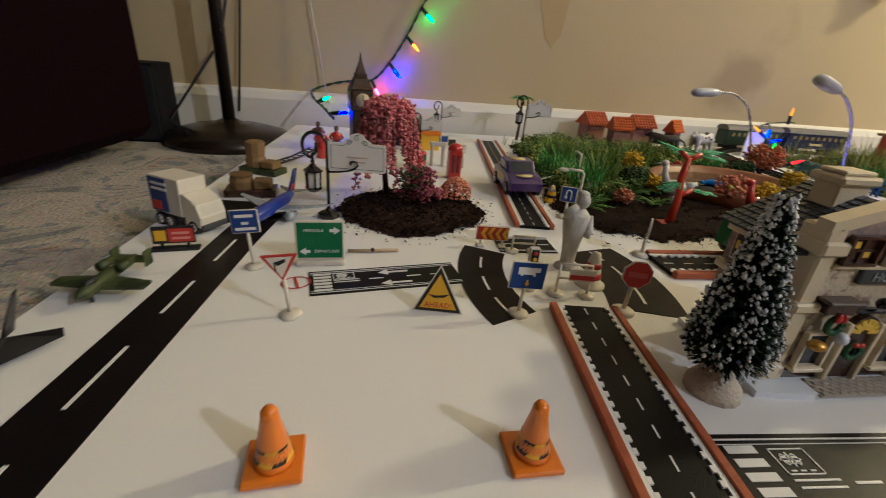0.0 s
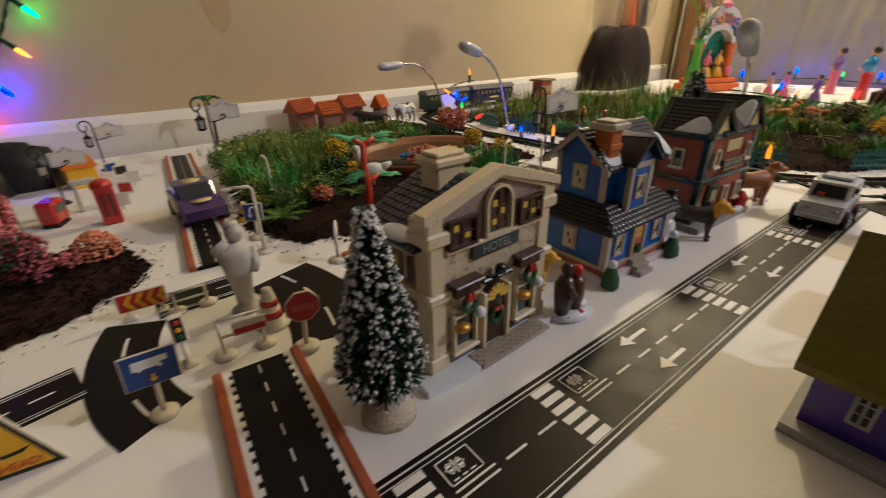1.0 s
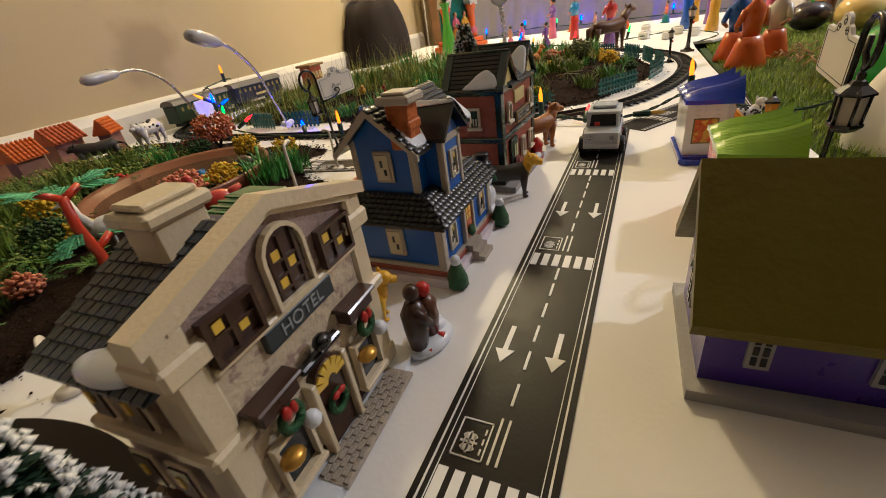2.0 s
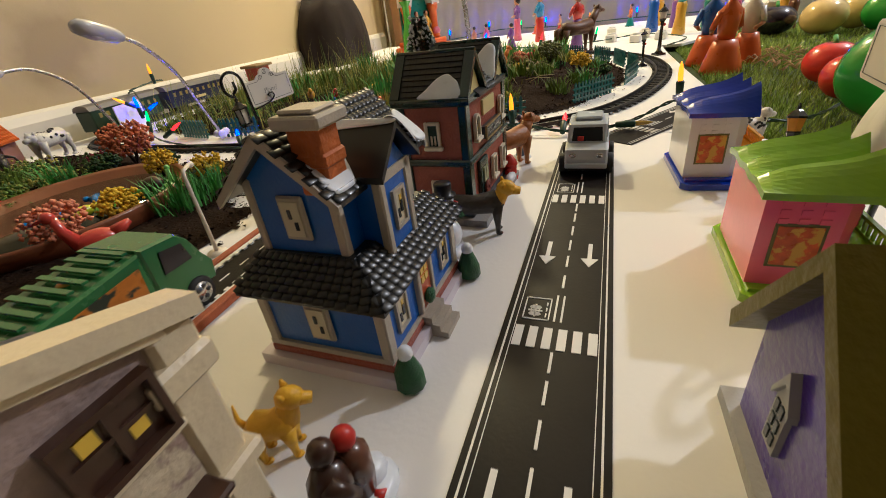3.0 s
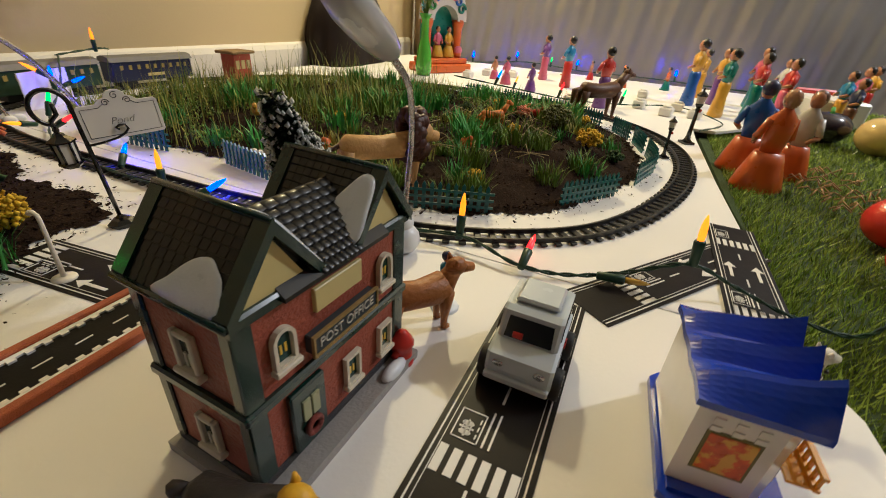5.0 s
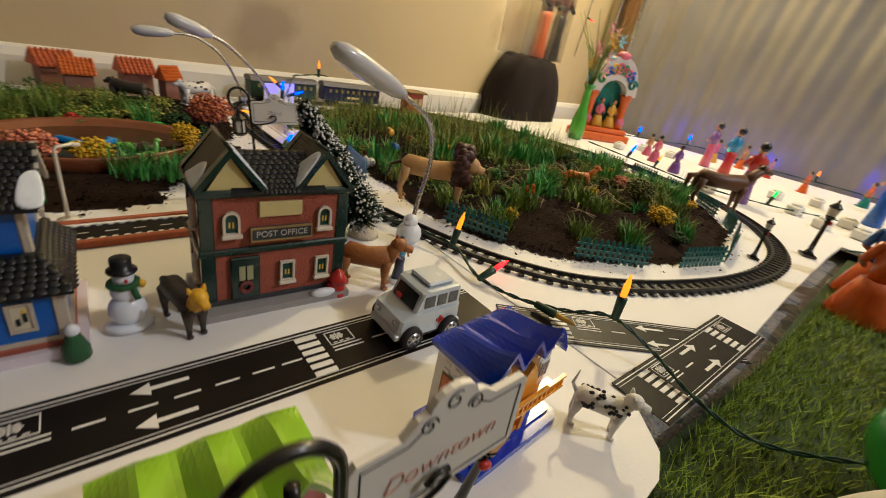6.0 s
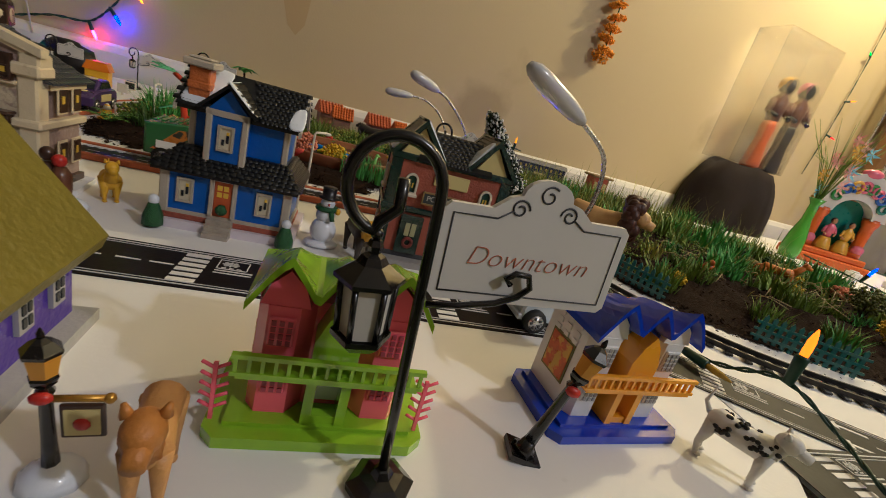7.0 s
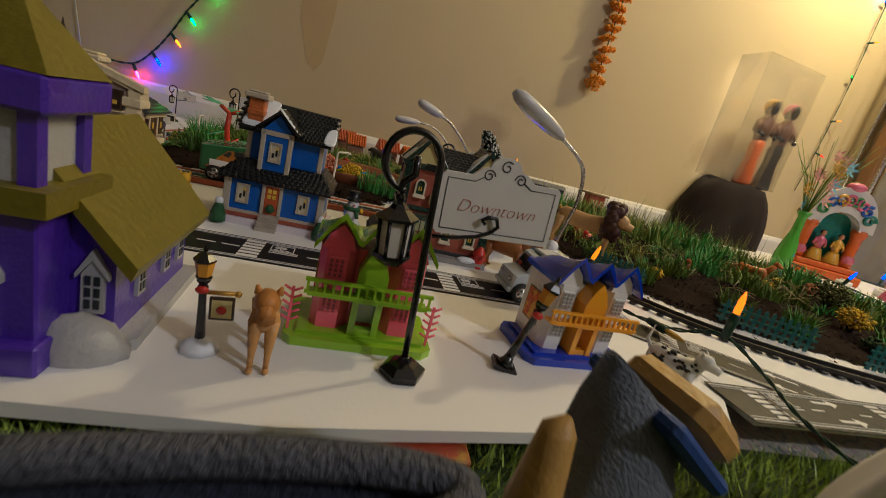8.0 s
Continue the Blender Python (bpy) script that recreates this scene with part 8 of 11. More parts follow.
def soil_bed(name, label, poly, high, slope, step, crumbs, seed):
    rnd = random.Random(seed)
    xs, ys = [p[0] for p in poly], [p[1] for p in poly]
    g, ids = Geo(), {}
    nx, ny = int((max(xs) - min(xs)) / step) + 2, int((max(ys) - min(ys)) / step) + 2
    v, f = [], []
    for i in range(nx):
        for j in range(ny):
            x = min(xs) + i * step + noise.noise(Vector((i * 0.7, j * 0.7, seed))) * step * 0.5
            y = min(ys) + j * step + noise.noise(Vector((i * 0.7, j * 0.7, seed + 9))) * step * 0.5
            wob = noise.noise(Vector((x * 30, y * 30, seed + 3))) * 0.012 + noise.noise(Vector((x * 95, y * 95, seed + 4))) * 0.005
            ins = inside(poly, x, y)
            gap = edge_gap(poly, x, y)
            if (gap if ins else -gap) + wob > 0:
                ids[i, j] = len(v)
                v.append((x, y, max(0.0008, bed_height(poly, x, y, high, slope)) if ins else 0.0008))
    for (i, j), k in ids.items():
        if (i + 1, j) in ids and (i, j + 1) in ids and (i + 1, j + 1) in ids:
            f.append((k, ids[i + 1, j], ids[i + 1, j + 1], ids[i, j + 1]))
    g.add(v, f, True)
    ob = tagged(part(name, g, SOIL), label, "soil", kind="stuff")
    c = Geo()
    for k in range(crumbs):
        i = rnd.randrange(len(poly))
        a, b = Vector(poly[i]), Vector(poly[(i + 1) % len(poly)])
        p = a.lerp(b, rnd.random())
        out = Vector((b.y - a.y, a.x - b.x)).normalized()
        p = p + out * (rnd.expovariate(1 / 0.011) - 0.018)
        r = rnd.uniform(0.0005, 0.0022) if rnd.random() < 0.85 else rnd.uniform(0.002, 0.004)
        z = bed_height(poly, p.x, p.y, high, slope) if inside(poly, p.x, p.y) else 0.0
        q = [Vector((rnd.uniform(-1, 1), rnd.uniform(-1, 1), rnd.uniform(0, 1))) * r for _ in range(4)]
        o = Vector((p.x, p.y, z + 0.0006))
        c.add([o + d for d in q], [(0, 1, 2), (0, 2, 3), (0, 3, 1), (1, 3, 2)])
    tagged(part("soil_crumbs", c, SOIL), "loose dark soil crumbs scattered on white board", "soil", kind="stuff")
    # rough bits over the whole bed
    c = Geo()
    for k in range(crumbs * 2):
        x, y = rnd.uniform(min(xs), max(xs)), rnd.uniform(min(ys), max(ys))
        if not inside(poly, x, y):
            continue
        r = rnd.uniform(0.0012, 0.004)
        o = Vector((x, y, bed_height(poly, x, y, high, slope)))
        q = [Vector((rnd.uniform(-1, 1), rnd.uniform(-1, 1), rnd.uniform(-0.3, 1))) * r for _ in range(4)]
        c.add([o + d for d in q], [(0, 1, 2), (0, 2, 3), (0, 3, 1), (1, 3, 2)])
    tagged(part("soil_lumps", c, SOIL), "dark soil lumps and bark bits on the bed", "soil", kind="stuff")
    return lambda x, y: bed_height(poly, x, y, high, slope)


ISLAND = [(-0.042 + 0.0, 0.535), (-0.01, 0.485), (0.03, 0.458), (0.07, 0.45), (0.12, 0.47), (0.165, 0.505), (0.178, 0.54), (0.165, 0.6), (0.14, 0.645), (0.09, 0.652), (0.03, 0.64), (-0.02, 0.6)]
POND_BED = [(0.27, 0.6), (0.285, 0.53), (0.32, 0.485), (0.36, 0.455), (0.42, 0.448), (0.5, 0.436), (0.575, 0.44), (0.655, 0.445), (0.672, 0.5), (0.715, 0.545), (0.79, 0.56), (0.81, 0.64), (0.79, 0.74), (0.825, 0.85), (0.84, 1.0), (0.83, 1.16), (0.6, 1.16), (0.32, 1.1), (0.3, 0.85), (0.29, 0.7)]
RING_BED = [(0.952, 0.4), (0.955, 0.325), (0.982, 0.252), (1.018, 0.2), (1.068, 0.156), (1.14, 0.12), (1.25, 0.086), (1.36, 0.085), (1.5, 0.12), (1.62, 0.2), (1.7, 0.32), (1.74, 0.48), (1.74, 0.7), (1.66, 0.9), (1.5, 1.08), (1.3, 1.14), (1.08, 1.14), (0.985, 1.08), (0.95, 0.9), (0.96, 0.62)]
soil_bed("soil_mound", "dark brown soil mound under the pink tree", ISLAND, 0.012, 0.05, 0.0035, 1500, 1)
soil_bed("soil_bed", "dark brown soil bed of the pond garden", POND_BED, 0.011, 0.05, 0.006, 2600, 2)
ring_z = soil_bed("soil_bed", "dark brown soil bed inside the toy railway", RING_BED, 0.03, 0.13, 0.0075, 3000, 3)

# ---- plants ----
def leafy(name, c, amount=0.4, rough=0.55):
    m = island(shade(name, c, rough, vary=0.3, scale=90), amount)
    return m


GRASS_A = leafy("fresh_grass", (0.15, 0.23, 0.03))
GRASS_B = leafy("yellow_green_grass", (0.36, 0.34, 0.06))
HEDGE = leafy("dark_plastic_hedge", (0.06, 0.13, 0.02))
SEA_GREEN = leafy("sea_green_leaf", (0.1, 0.42, 0.2), 0.25)
LEAF_BRIGHT = leafy("bright_plastic_leaf", (0.08, 0.32, 0.06), 0.3)
SALMON = leafy("salmon_foam", (0.62, 0.23, 0.13), 0.25, 0.8)
PINK_FOAM = leafy("pink_blossom", (0.62, 0.19, 0.2), 0.3, 0.8)
RUST_FOAM = leafy("rust_red_foam", (0.52, 0.16, 0.06), 0.3, 0.8)
YELLOW_FOAM = leafy("mustard_foam", (0.62, 0.4, 0.01), 0.3, 0.8)
DARK_FOAM = leafy("dark_green_foam", (0.03, 0.07, 0.015), 0.4, 0.8)
MAGENTA_FOAM = leafy("magenta_foam", (0.25, 0.02, 0.06), 0.3, 0.8)


def blades(g, rnd, x, y, z, n, r, h, w, bend_by=0.5):
    for k in range(n):
        an, d = rnd.uniform(0, 6.283), r * math.sqrt(rnd.random())
        px, py = x + d * math.cos(an), y + d * math.sin(an)
        hh = h * rnd.uniform(0.45, 1.1)
        b = rnd.uniform(0, 6.283) if rnd.random() < 0.5 else an
        t = Vector((math.cos(b), math.sin(b), 0)) * hh * bend_by * rnd.random()
        s = Vector((-math.sin(b), math.cos(b), 0)) * w
        p0 = Vector((px, py, z - 0.001))
        p1, p2 = p0 + t * 0.35 + Vector((0, 0, hh * 0.62)), p0 + t + Vector((0, 0, hh))
        g.add([p0 - s, p0 + s, p1 + s * 0.8, p1 - s * 0.8, p2], [(0, 1, 2, 3), (3, 2, 4)])


def lumps(g, rnd, x, y, z, n, rx, ry, rz, q, flatten=0.9):
    """A crown of many small uneven clumps."""
    for k in range(n):
        d = Vector((rnd.gauss(0, 1), rnd.gauss(0, 1), rnd.gauss(0, 1))).normalized() * rnd.uniform(0.45, 1.0)
        o = Vector((x + d.x * rx, y + d.y * ry, z + rz + d.z * rz * flatten))
        s = q * rnd.uniform(0.6, 1.3)
        v = [o + Vector((a * rnd.uniform(0.6, 1.2), b * rnd.uniform(0.6, 1.2), c * rnd.uniform(0.6, 1.2))) * s for a, b, c in ((1, 0, 0), (-1, 0, 0), (0, 1, 0), (0, -1, 0), (0, 0, 1), (0, 0, -1))]
        g.add(v, [(0, 2, 4), (2, 1, 4), (1, 3, 4), (3, 0, 4), (2, 0, 5), (1, 2, 5), (3, 1, 5), (0, 3, 5)], True)


def bush(name, label, x, y, z, r, h, mat, n=160, seed=0, q=0.0028, stem=True, cat="bush"):
    rnd = random.Random(seed + int(x * 1000) * 7 + int(y * 1000))
    t = thing(name, label, cat, spin(x, y, z), name.replace("_", " ") + "s")
    g = Geo()
    lumps(g, rnd, 0, 0, h * 0.12, n, r, r, h * 0.46, q)
    part("crown", g, mat, t)
    if stem:
        s = Geo()
        for k in range(4):
            an = k * 1.57 + 0.4
            s.tube([(0, 0, -0.003), (math.cos(an) * r * 0.3, math.sin(an) * r * 0.3, h * 0.4), (math.cos(an) * r * 0.6, math.sin(an) * r * 0.6, h * 0.7)], [0.0018, 0.0013, 0.0008], 5)
        part("stem", s, DARK_BROWN, t, "dark thin stems")
    return t


def tuft(label, x, y, z, r, h, mat, n=70, w=0.0009, seed=0):
    rnd = random.Random(seed + int(x * 1000) * 3 + int(y * 1000))
    g = Geo()
    blades(g, rnd, 0, 0, 0, n, r, h, w, 0.8)
    return tagged(part("grass_tuft", g, mat, m=spin(x, y, z)), label, "plant", "plastic grass tufts")


# pink weeping tree on the soil mound
rnd = random.Random(11)
pink = thing("pink_tree", "weeping pink blossom tree on dark soil mound", "tree", spin(0.031, 0.596, 0.006))
part("trunk", Geo().tube([(0, 0, -0.004), (-0.004, -0.002, 0.04), (0.0, 0.002, 0.08), (0.002, 0, 0.12)], [0.005, 0.004, 0.003, 0.0015], 9), DARK_BROWN, pink, "dark trunk")
g = Geo()
for k in range(44):
    an = k * 2.4
    rr = 0.012 + 0.034 * math.sqrt(k / 44)
    zt = 0.139 - 0.42 * max(0, rr - 0.02) - 0.004 * (k % 3)
    drop = (0.035 + 0.05 * rnd.random()) * (0.6 + 0.9 * k / 44)
    cx, cy = math.cos(an) * rr, math.sin(an) * rr
    part("limb", Geo().tube([(0, 0, 0.1), (cx * 0.6, cy * 0.6, zt - 0.006), (cx, cy, zt - 0.014), (cx * 1.05, cy * 1.05, zt - drop)], [0.0016, 0.0012, 0.001, 0.0007], 5), DARK_BROWN, pink)
    for s in range(18):
        u = s / 17
        lumps(g, rnd, cx * (0.75 + 0.3 * u), cy * (0.75 + 0.3 * u), zt - drop * u - 0.004, 6, 0.0062, 0.0062, 0.0042, 0.0027)
lumps(g, rnd, 0, 0, 0.11, 200, 0.03, 0.028, 0.016, 0.0032)
part("crown", g, PINK_FOAM, pink, "hanging pink blossom strands")
low = thing("pink_bush", "dusky pink blossom bush on the soil mound", "bush", spin(0.072, 0.548, 0.01))
g = Geo()
rnd = random.Random(12)
for k in range(9):
    lumps(g, rnd, rnd.uniform(-0.02, 0.02), rnd.uniform(-0.015, 0.015), 0.0, 60, 0.013, 0.013, 0.018 + 0.016 * rnd.random(), 0.0027)
part("crown", g, leafy("dusky_pink_blossom", (0.36, 0.09, 0.12), 0.4, 0.8), low)
g = Geo()
lumps(g, rnd, 0.0, 0.0, 0.012, 170, 0.026, 0.022, 0.022, 0.0024)
part("leaves", g, DARK_FOAM, low, "dark green leaves between")
small = thing("pink_bush", "round salmon pink blossom bush on the soil", "bush", spin(0.134, 0.572, 0.006))
g = Geo()
for k in range(16):
    an = k * 0.3927
    for s in range(9):
        u = s / 8
        lumps(g, rnd, math.cos(an) * 0.021 * math.sin(1.57 * u), math.sin(an) * 0.021 * math.sin(1.57 * u), 0.032 * math.cos(1.3 * u), 4, 0.003, 0.003, 0.003, 0.0022)
part("crown", g, SALMON, small)
part("stem", Geo().tube([(0, 0, -0.003), (0, 0, 0.032)], 0.003, 6), DARK_BROWN, small)
mid = thing("pink_bush", "small pink blossom bush between two bushes", "bush", spin(0.108, 0.562, 0.008))
g = Geo()
lumps(g, rnd, 0, 0, 0, 90, 0.011, 0.009, 0.012, 0.0026)
part("crown", g, PINK_FOAM, mid)

# ---- the pond garden ----
CLAY_BOWL = shade("brown_clay_bowl", (0.2, 0.065, 0.025), 0.35, vary=0.2, scale=30, bump=0.15, coat=0.2)
bowl = thing("pond_bowl", "wide brown clay bowl sunk in soil as a pond", "bowl", spin(0.6, 0.665, 0.0, 15))
prof = [(0.07, 0.004), (0.108, 0.012), (0.12, 0.024), (0.126, 0.027), (0.128, 0.024), (0.122, 0.008), (0.11, 0.001)]
part("bowl", Geo().lathe(prof, 48, squash=0.82), CLAY_BOWL, bowl)
part("water", Geo().lathe([(0.113, 0.0155), (0.113, 0.0165)], 40, squash=0.82), shade("dark_pond_water", (0.012, 0.02, 0.012), 0.06, vary=0.4, scale=25, coat=0.5, bump=0.1), bowl, "dark still water")
for k, (x, y, c) in enumerate(((0.59, 0.63, "yellow"), (0.605, 0.61, "green"), (0.62, 0.65, "sky"), (0.64, 0.625, "green"), (0.575, 0.66, "sky"))):
    g = Geo().tube([(-0.02, 0, 0), (-0.008, 0.004, 0.002), (0.006, -0.003, 0.002), (0.018, 0.003, 0.001)], [0.002, 0.005, 0.0055, 0.002], 8).ball((0.018, 0.003, 0.002), (0.005, 0.004, 0.003), 8, k=5)
    bright = glossy("bright_pond_toy", {"yellow": (0.6, 0.6, 0.02), "green": (0.15, 0.5, 0.05), "sky": (0.01, 0.2, 0.6)}[c])
    tagged(part("pond_toy", g, bright, m=spin(x, y, 0.019, 40 * k)), "bright plastic swimming toy in the pond", "toy", "pond toys")

red = thing("red_tree", "red plastic tree with sea-green lobed leaf plates", "tree", spin(0.407, 0.503, 0.006, 0))
RED_TRUNK = glossy("red_plastic_trunk", (0.6, 0.05, 0.015), 0.35)
part("trunk", Geo().tube([(0, 0, -0.004), (0.002, 0, 0.03), (-0.002, 0, 0.055), (0.0, 0, 0.08)], [0.0052, 0.0042, 0.0042, 0.0036], 8).tube([(0, 0, 0.033), (0.016, 0, 0.042)], 0.003, 6).tube([(0.0, 0, 0.078), (-0.014, 0, 0.088)], 0.003, 6).tube([(0.0, 0, 0.078), (0.014, 0, 0.084)], 0.003, 6).box(-0.014, 0.014, -0.008, 0.008, -0.003, 0.0015, 0.001), RED_TRUNK, red)
def frond():
    g = Geo()
    for br in ((0, 0, 0.03), (0.35, 0.008, 0.024), (-0.35, 0.008, 0.024), (0.75, 0.004, 0.018), (-0.75, 0.004, 0.018)):
        a, s, n = br
        for k in range(5):
            u = (k + 0.6) / 5
            x, y = s + math.cos(a) * n * u, math.sin(a) * n * u
            for q in (-1, 1):
                o = (x + 0.0034 * math.cos(a + q * 1.2), y + 0.0034 * math.sin(a + q * 1.2))
                g.prism([(o[0] + 0.0016 * math.cos(t * 1.047), o[1] + 0.0016 * math.sin(t * 1.047)) for t in range(6)], -0.0003, 0.0003)
        g.tube([(s, 0, 0), (s + math.cos(a) * n, math.sin(a) * n, 0)], 0.0008, 5)
    return g.mesh("leaf_plate", SEA_GREEN)
FROND = frond()
for k, (x, z, turn, tilt) in enumerate(((-0.012, 0.088, 165, -14), (-0.01, 0.089, 215, -4), (0.013, 0.085, 20, -6), (0.012, 0.084, -40, 6), (0.0, 0.081, 90, -8), (0.015, 0.042, -15, 4), (0.014, 0.041, 40, 8), (-0.002, 0.052, 195, 22))):
    ob = new("leaf_plate", FROND)
    ob.parent, ob.matrix_basis = red, Matrix.Translation((x, 0, z)) @ Matrix.Rotation(radians(turn), 4, "Z") @ Matrix.Rotation(radians(tilt), 4, "Y") @ Matrix.Diagonal((0.85, 0.85, 0.85, 1))

bush("coral_bush", "small orange coral-like foam bush on soil", 0.373, 0.58, 0.006, 0.014, 0.026, SALMON, 120)
bush("coral_bush", "salmon pink coral-like foam bush beside pond", 0.545, 0.575, 0.008, 0.026, 0.045, SALMON, 300)
bush("coral_bush", "rust red coral-like foam bush behind pond", 0.775, 0.82, 0.008, 0.038, 0.062, RUST_FOAM, 520, q=0.0034)
bush("yellow_bush", "mustard yellow foam bush beside the pond", 0.715, 0.58, 0.006, 0.02, 0.036, YELLOW_FOAM, 240)
bush("yellow_bush", "mustard yellow foam bush at the pond rim", 0.71, 0.66, 0.01, 0.019, 0.04, YELLOW_FOAM, 220)
bush("yellow_bush", "mustard yellow and green foam bush by pond", 0.6, 0.575, 0.01, 0.022, 0.034, YELLOW_FOAM, 240)
bush("yellow_bush", "mustard yellow foam bush near the red tree", 0.475, 0.75, 0.008, 0.02, 0.044, YELLOW_FOAM, 240)
bush("yellow_bush", "mustard yellow foam bush in the grass", 0.45, 0.62, 0.008, 0.015, 0.03, YELLOW_FOAM, 150)
bush("green_bush", "dark green foam bush behind the pond", 0.72, 0.8, 0.008, 0.022, 0.03, DARK_FOAM, 240)
bush("green_bush", "dark green foam bush near the lamp", 0.74, 0.7, 0.006, 0.02, 0.03, DARK_FOAM, 220)
bush("green_bush", "dark green foam bush beside the red tree", 0.44, 0.67, 0.006, 0.022, 0.034, DARK_FOAM, 260)
bush("red_bush", "small bright red foam bush near pond", 0.585, 0.79, 0.008, 0.012, 0.022, leafy("bright_red_foam", (0.5, 0.03, 0.02), 0.25), 110)
bush("magenta_bush", "magenta foam bush behind the pond rim", 0.75, 0.86, 0.008, 0.018, 0.026, MAGENTA_FOAM, 160)
rnd = random.Random(21)
for x, y, r, h, m, n in ((0.64, 0.545, 0.03, 0.04, LEAF_BRIGHT, 150), (0.68, 0.53, 0.02, 0.035, LEAF_BRIGHT, 80), (0.345, 0.66, 0.03, 0.05, LEAF_BRIGHT, 160), (0.32, 0.75, 0.03, 0.055, LEAF_BRIGHT, 150), (0.4, 0.72, 0.03, 0.05, GRASS_A, 150), (0.5, 0.82, 0.035, 0.05, GRASS_A, 170), (0.43, 0.8, 0.035, 0.06, GRASS_A, 170), (0.36, 0.84, 0.035, 0.06, GRASS_A, 180), (0.56, 0.88, 0.035, 0.05, GRASS_A, 160), (0.64, 0.9, 0.03, 0.045, GRASS_A, 140), (0.68, 0.84, 0.022, 0.04, LEAF_BRIGHT, 90), (0.34, 0.6, 0.022, 0.03, HEDGE, 110)):
    tuft("green plastic grass tuft growing from the soil", x, y, 0.006, r, h, m, n)
g = Geo()
for k in range(3400):
    x, y = rnd.uniform(0.3, 0.82), rnd.uniform(0.72, 1.12)
    if y < 0.8 and x > 0.52 or x > 0.5 + 0.25 * rnd.random() or noise.noise(Vector((x * 14, y * 14, 2))) < -0.05 or y < 0.72 + 0.1 * rnd.random():
        continue
    blades(g, rnd, x, y, 0.006, 1, 0.004, 0.034 * (0.7 + 0.6 * noise.noise(Vector((x * 9, y * 9, 5)))), 0.0008, 0.7)
tagged(part("garden_grass", g, GRASS_A), "thick green plastic grass at the back of pond garden", "grass", kind="stuff")
for mat, seed, word in ((HEDGE, 61, "dark green"), (GRASS_A, 62, "bright green"), (GRASS_B, 63, "yellow-green")):
    g = Geo()
    r2 = random.Random(seed)
    for k in range(110):
        x, y = 0.3 + 0.45 * r2.random() ** 1.5, r2.uniform(0.62, 1.12)
        if y < 0.8 and x > 0.48 or edge_gap(POND_BED, x, y) < 0.02 * r2.random() or not inside(POND_BED, x, y):
            continue
        q = 0.6 + 0.5 * r2.random()
        lumps(g, r2, x, y, 0.004, 34, 0.019 * q, 0.019 * q, 0.016 * q, 0.0024)
    tagged(part("moss_clumps", g, mat), word + " moss clumps among the pond garden grass", "moss", kind="stuff")

FERN_GREENS = (leafy("deep_fern_green", (0.035, 0.12, 0.02), 0.4), leafy("mid_fern_green", (0.09, 0.2, 0.025), 0.4), leafy("olive_fern_green", (0.16, 0.19, 0.03), 0.4))


def fern(x, y, r, n, mat, seed, word):
    """A plastic fern: arched fronds with pairs of small leaflets."""
    rnd = random.Random(seed)
    g = Geo()
    for i in range(n):
        an = 6.283 * i / n + rnd.uniform(-0.25, 0.25)
        ln, up = r * rnd.uniform(0.75, 1.15), rnd.uniform(0.6, 1.25)
        spine = []
        for k in range(9):
            u = k / 8
            spine.append(Vector((math.cos(an) * ln * u, math.sin(an) * ln * u, 0.004 + ln * up * (u - 0.62 * u * u))))
        g.tube(spine, 0.0005, 4)
        side = Vector((-math.sin(an), math.cos(an), 0))
        for k in range(1, 9):
            w = ln * 0.27 * (1.1 - k / 9.5)
            fwd = (spine[k] - spine[k - 1]).normalized()
            for q in (-1, 1):
                a = spine[k]
                tip = a + side * q * w + fwd * w * 0.55 + Vector((0, 0, rnd.uniform(-0.25, 0.1) * w))
                mid = a + (tip - a) * 0.5
                g.add([a, mid + fwd * w * 0.22, tip, mid - fwd * w * 0.22 + Vector((0, 0, 0.0004))], [(0, 1, 2), (0, 2, 3)])
    tagged(part("fern", g, mat, m=spin(x, y, 0.005, 0)), word + " plastic fern in the pond garden soil", "plant", "plastic ferns")


r4 = random.Random(52)
planted = 0
while planted < 58:
    x, y = 0.285 + 0.42 * r4.random() ** 1.3, r4.uniform(0.55, 1.1)
    if not inside(POND_BED, x, y) or edge_gap(POND_BED, x, y) < 0.015 or math.hypot(x - 0.6, y - 0.665) < 0.125 or math.hypot(x - 0.407, y - 0.503) < 0.06:
        continue
    k = planted % 3
    fern(x, y, r4.uniform(0.022, 0.036), r4.randint(8, 12), FERN_GREENS[k], planted, ("dark green", "fresh green", "olive green")[k])
    planted += 1

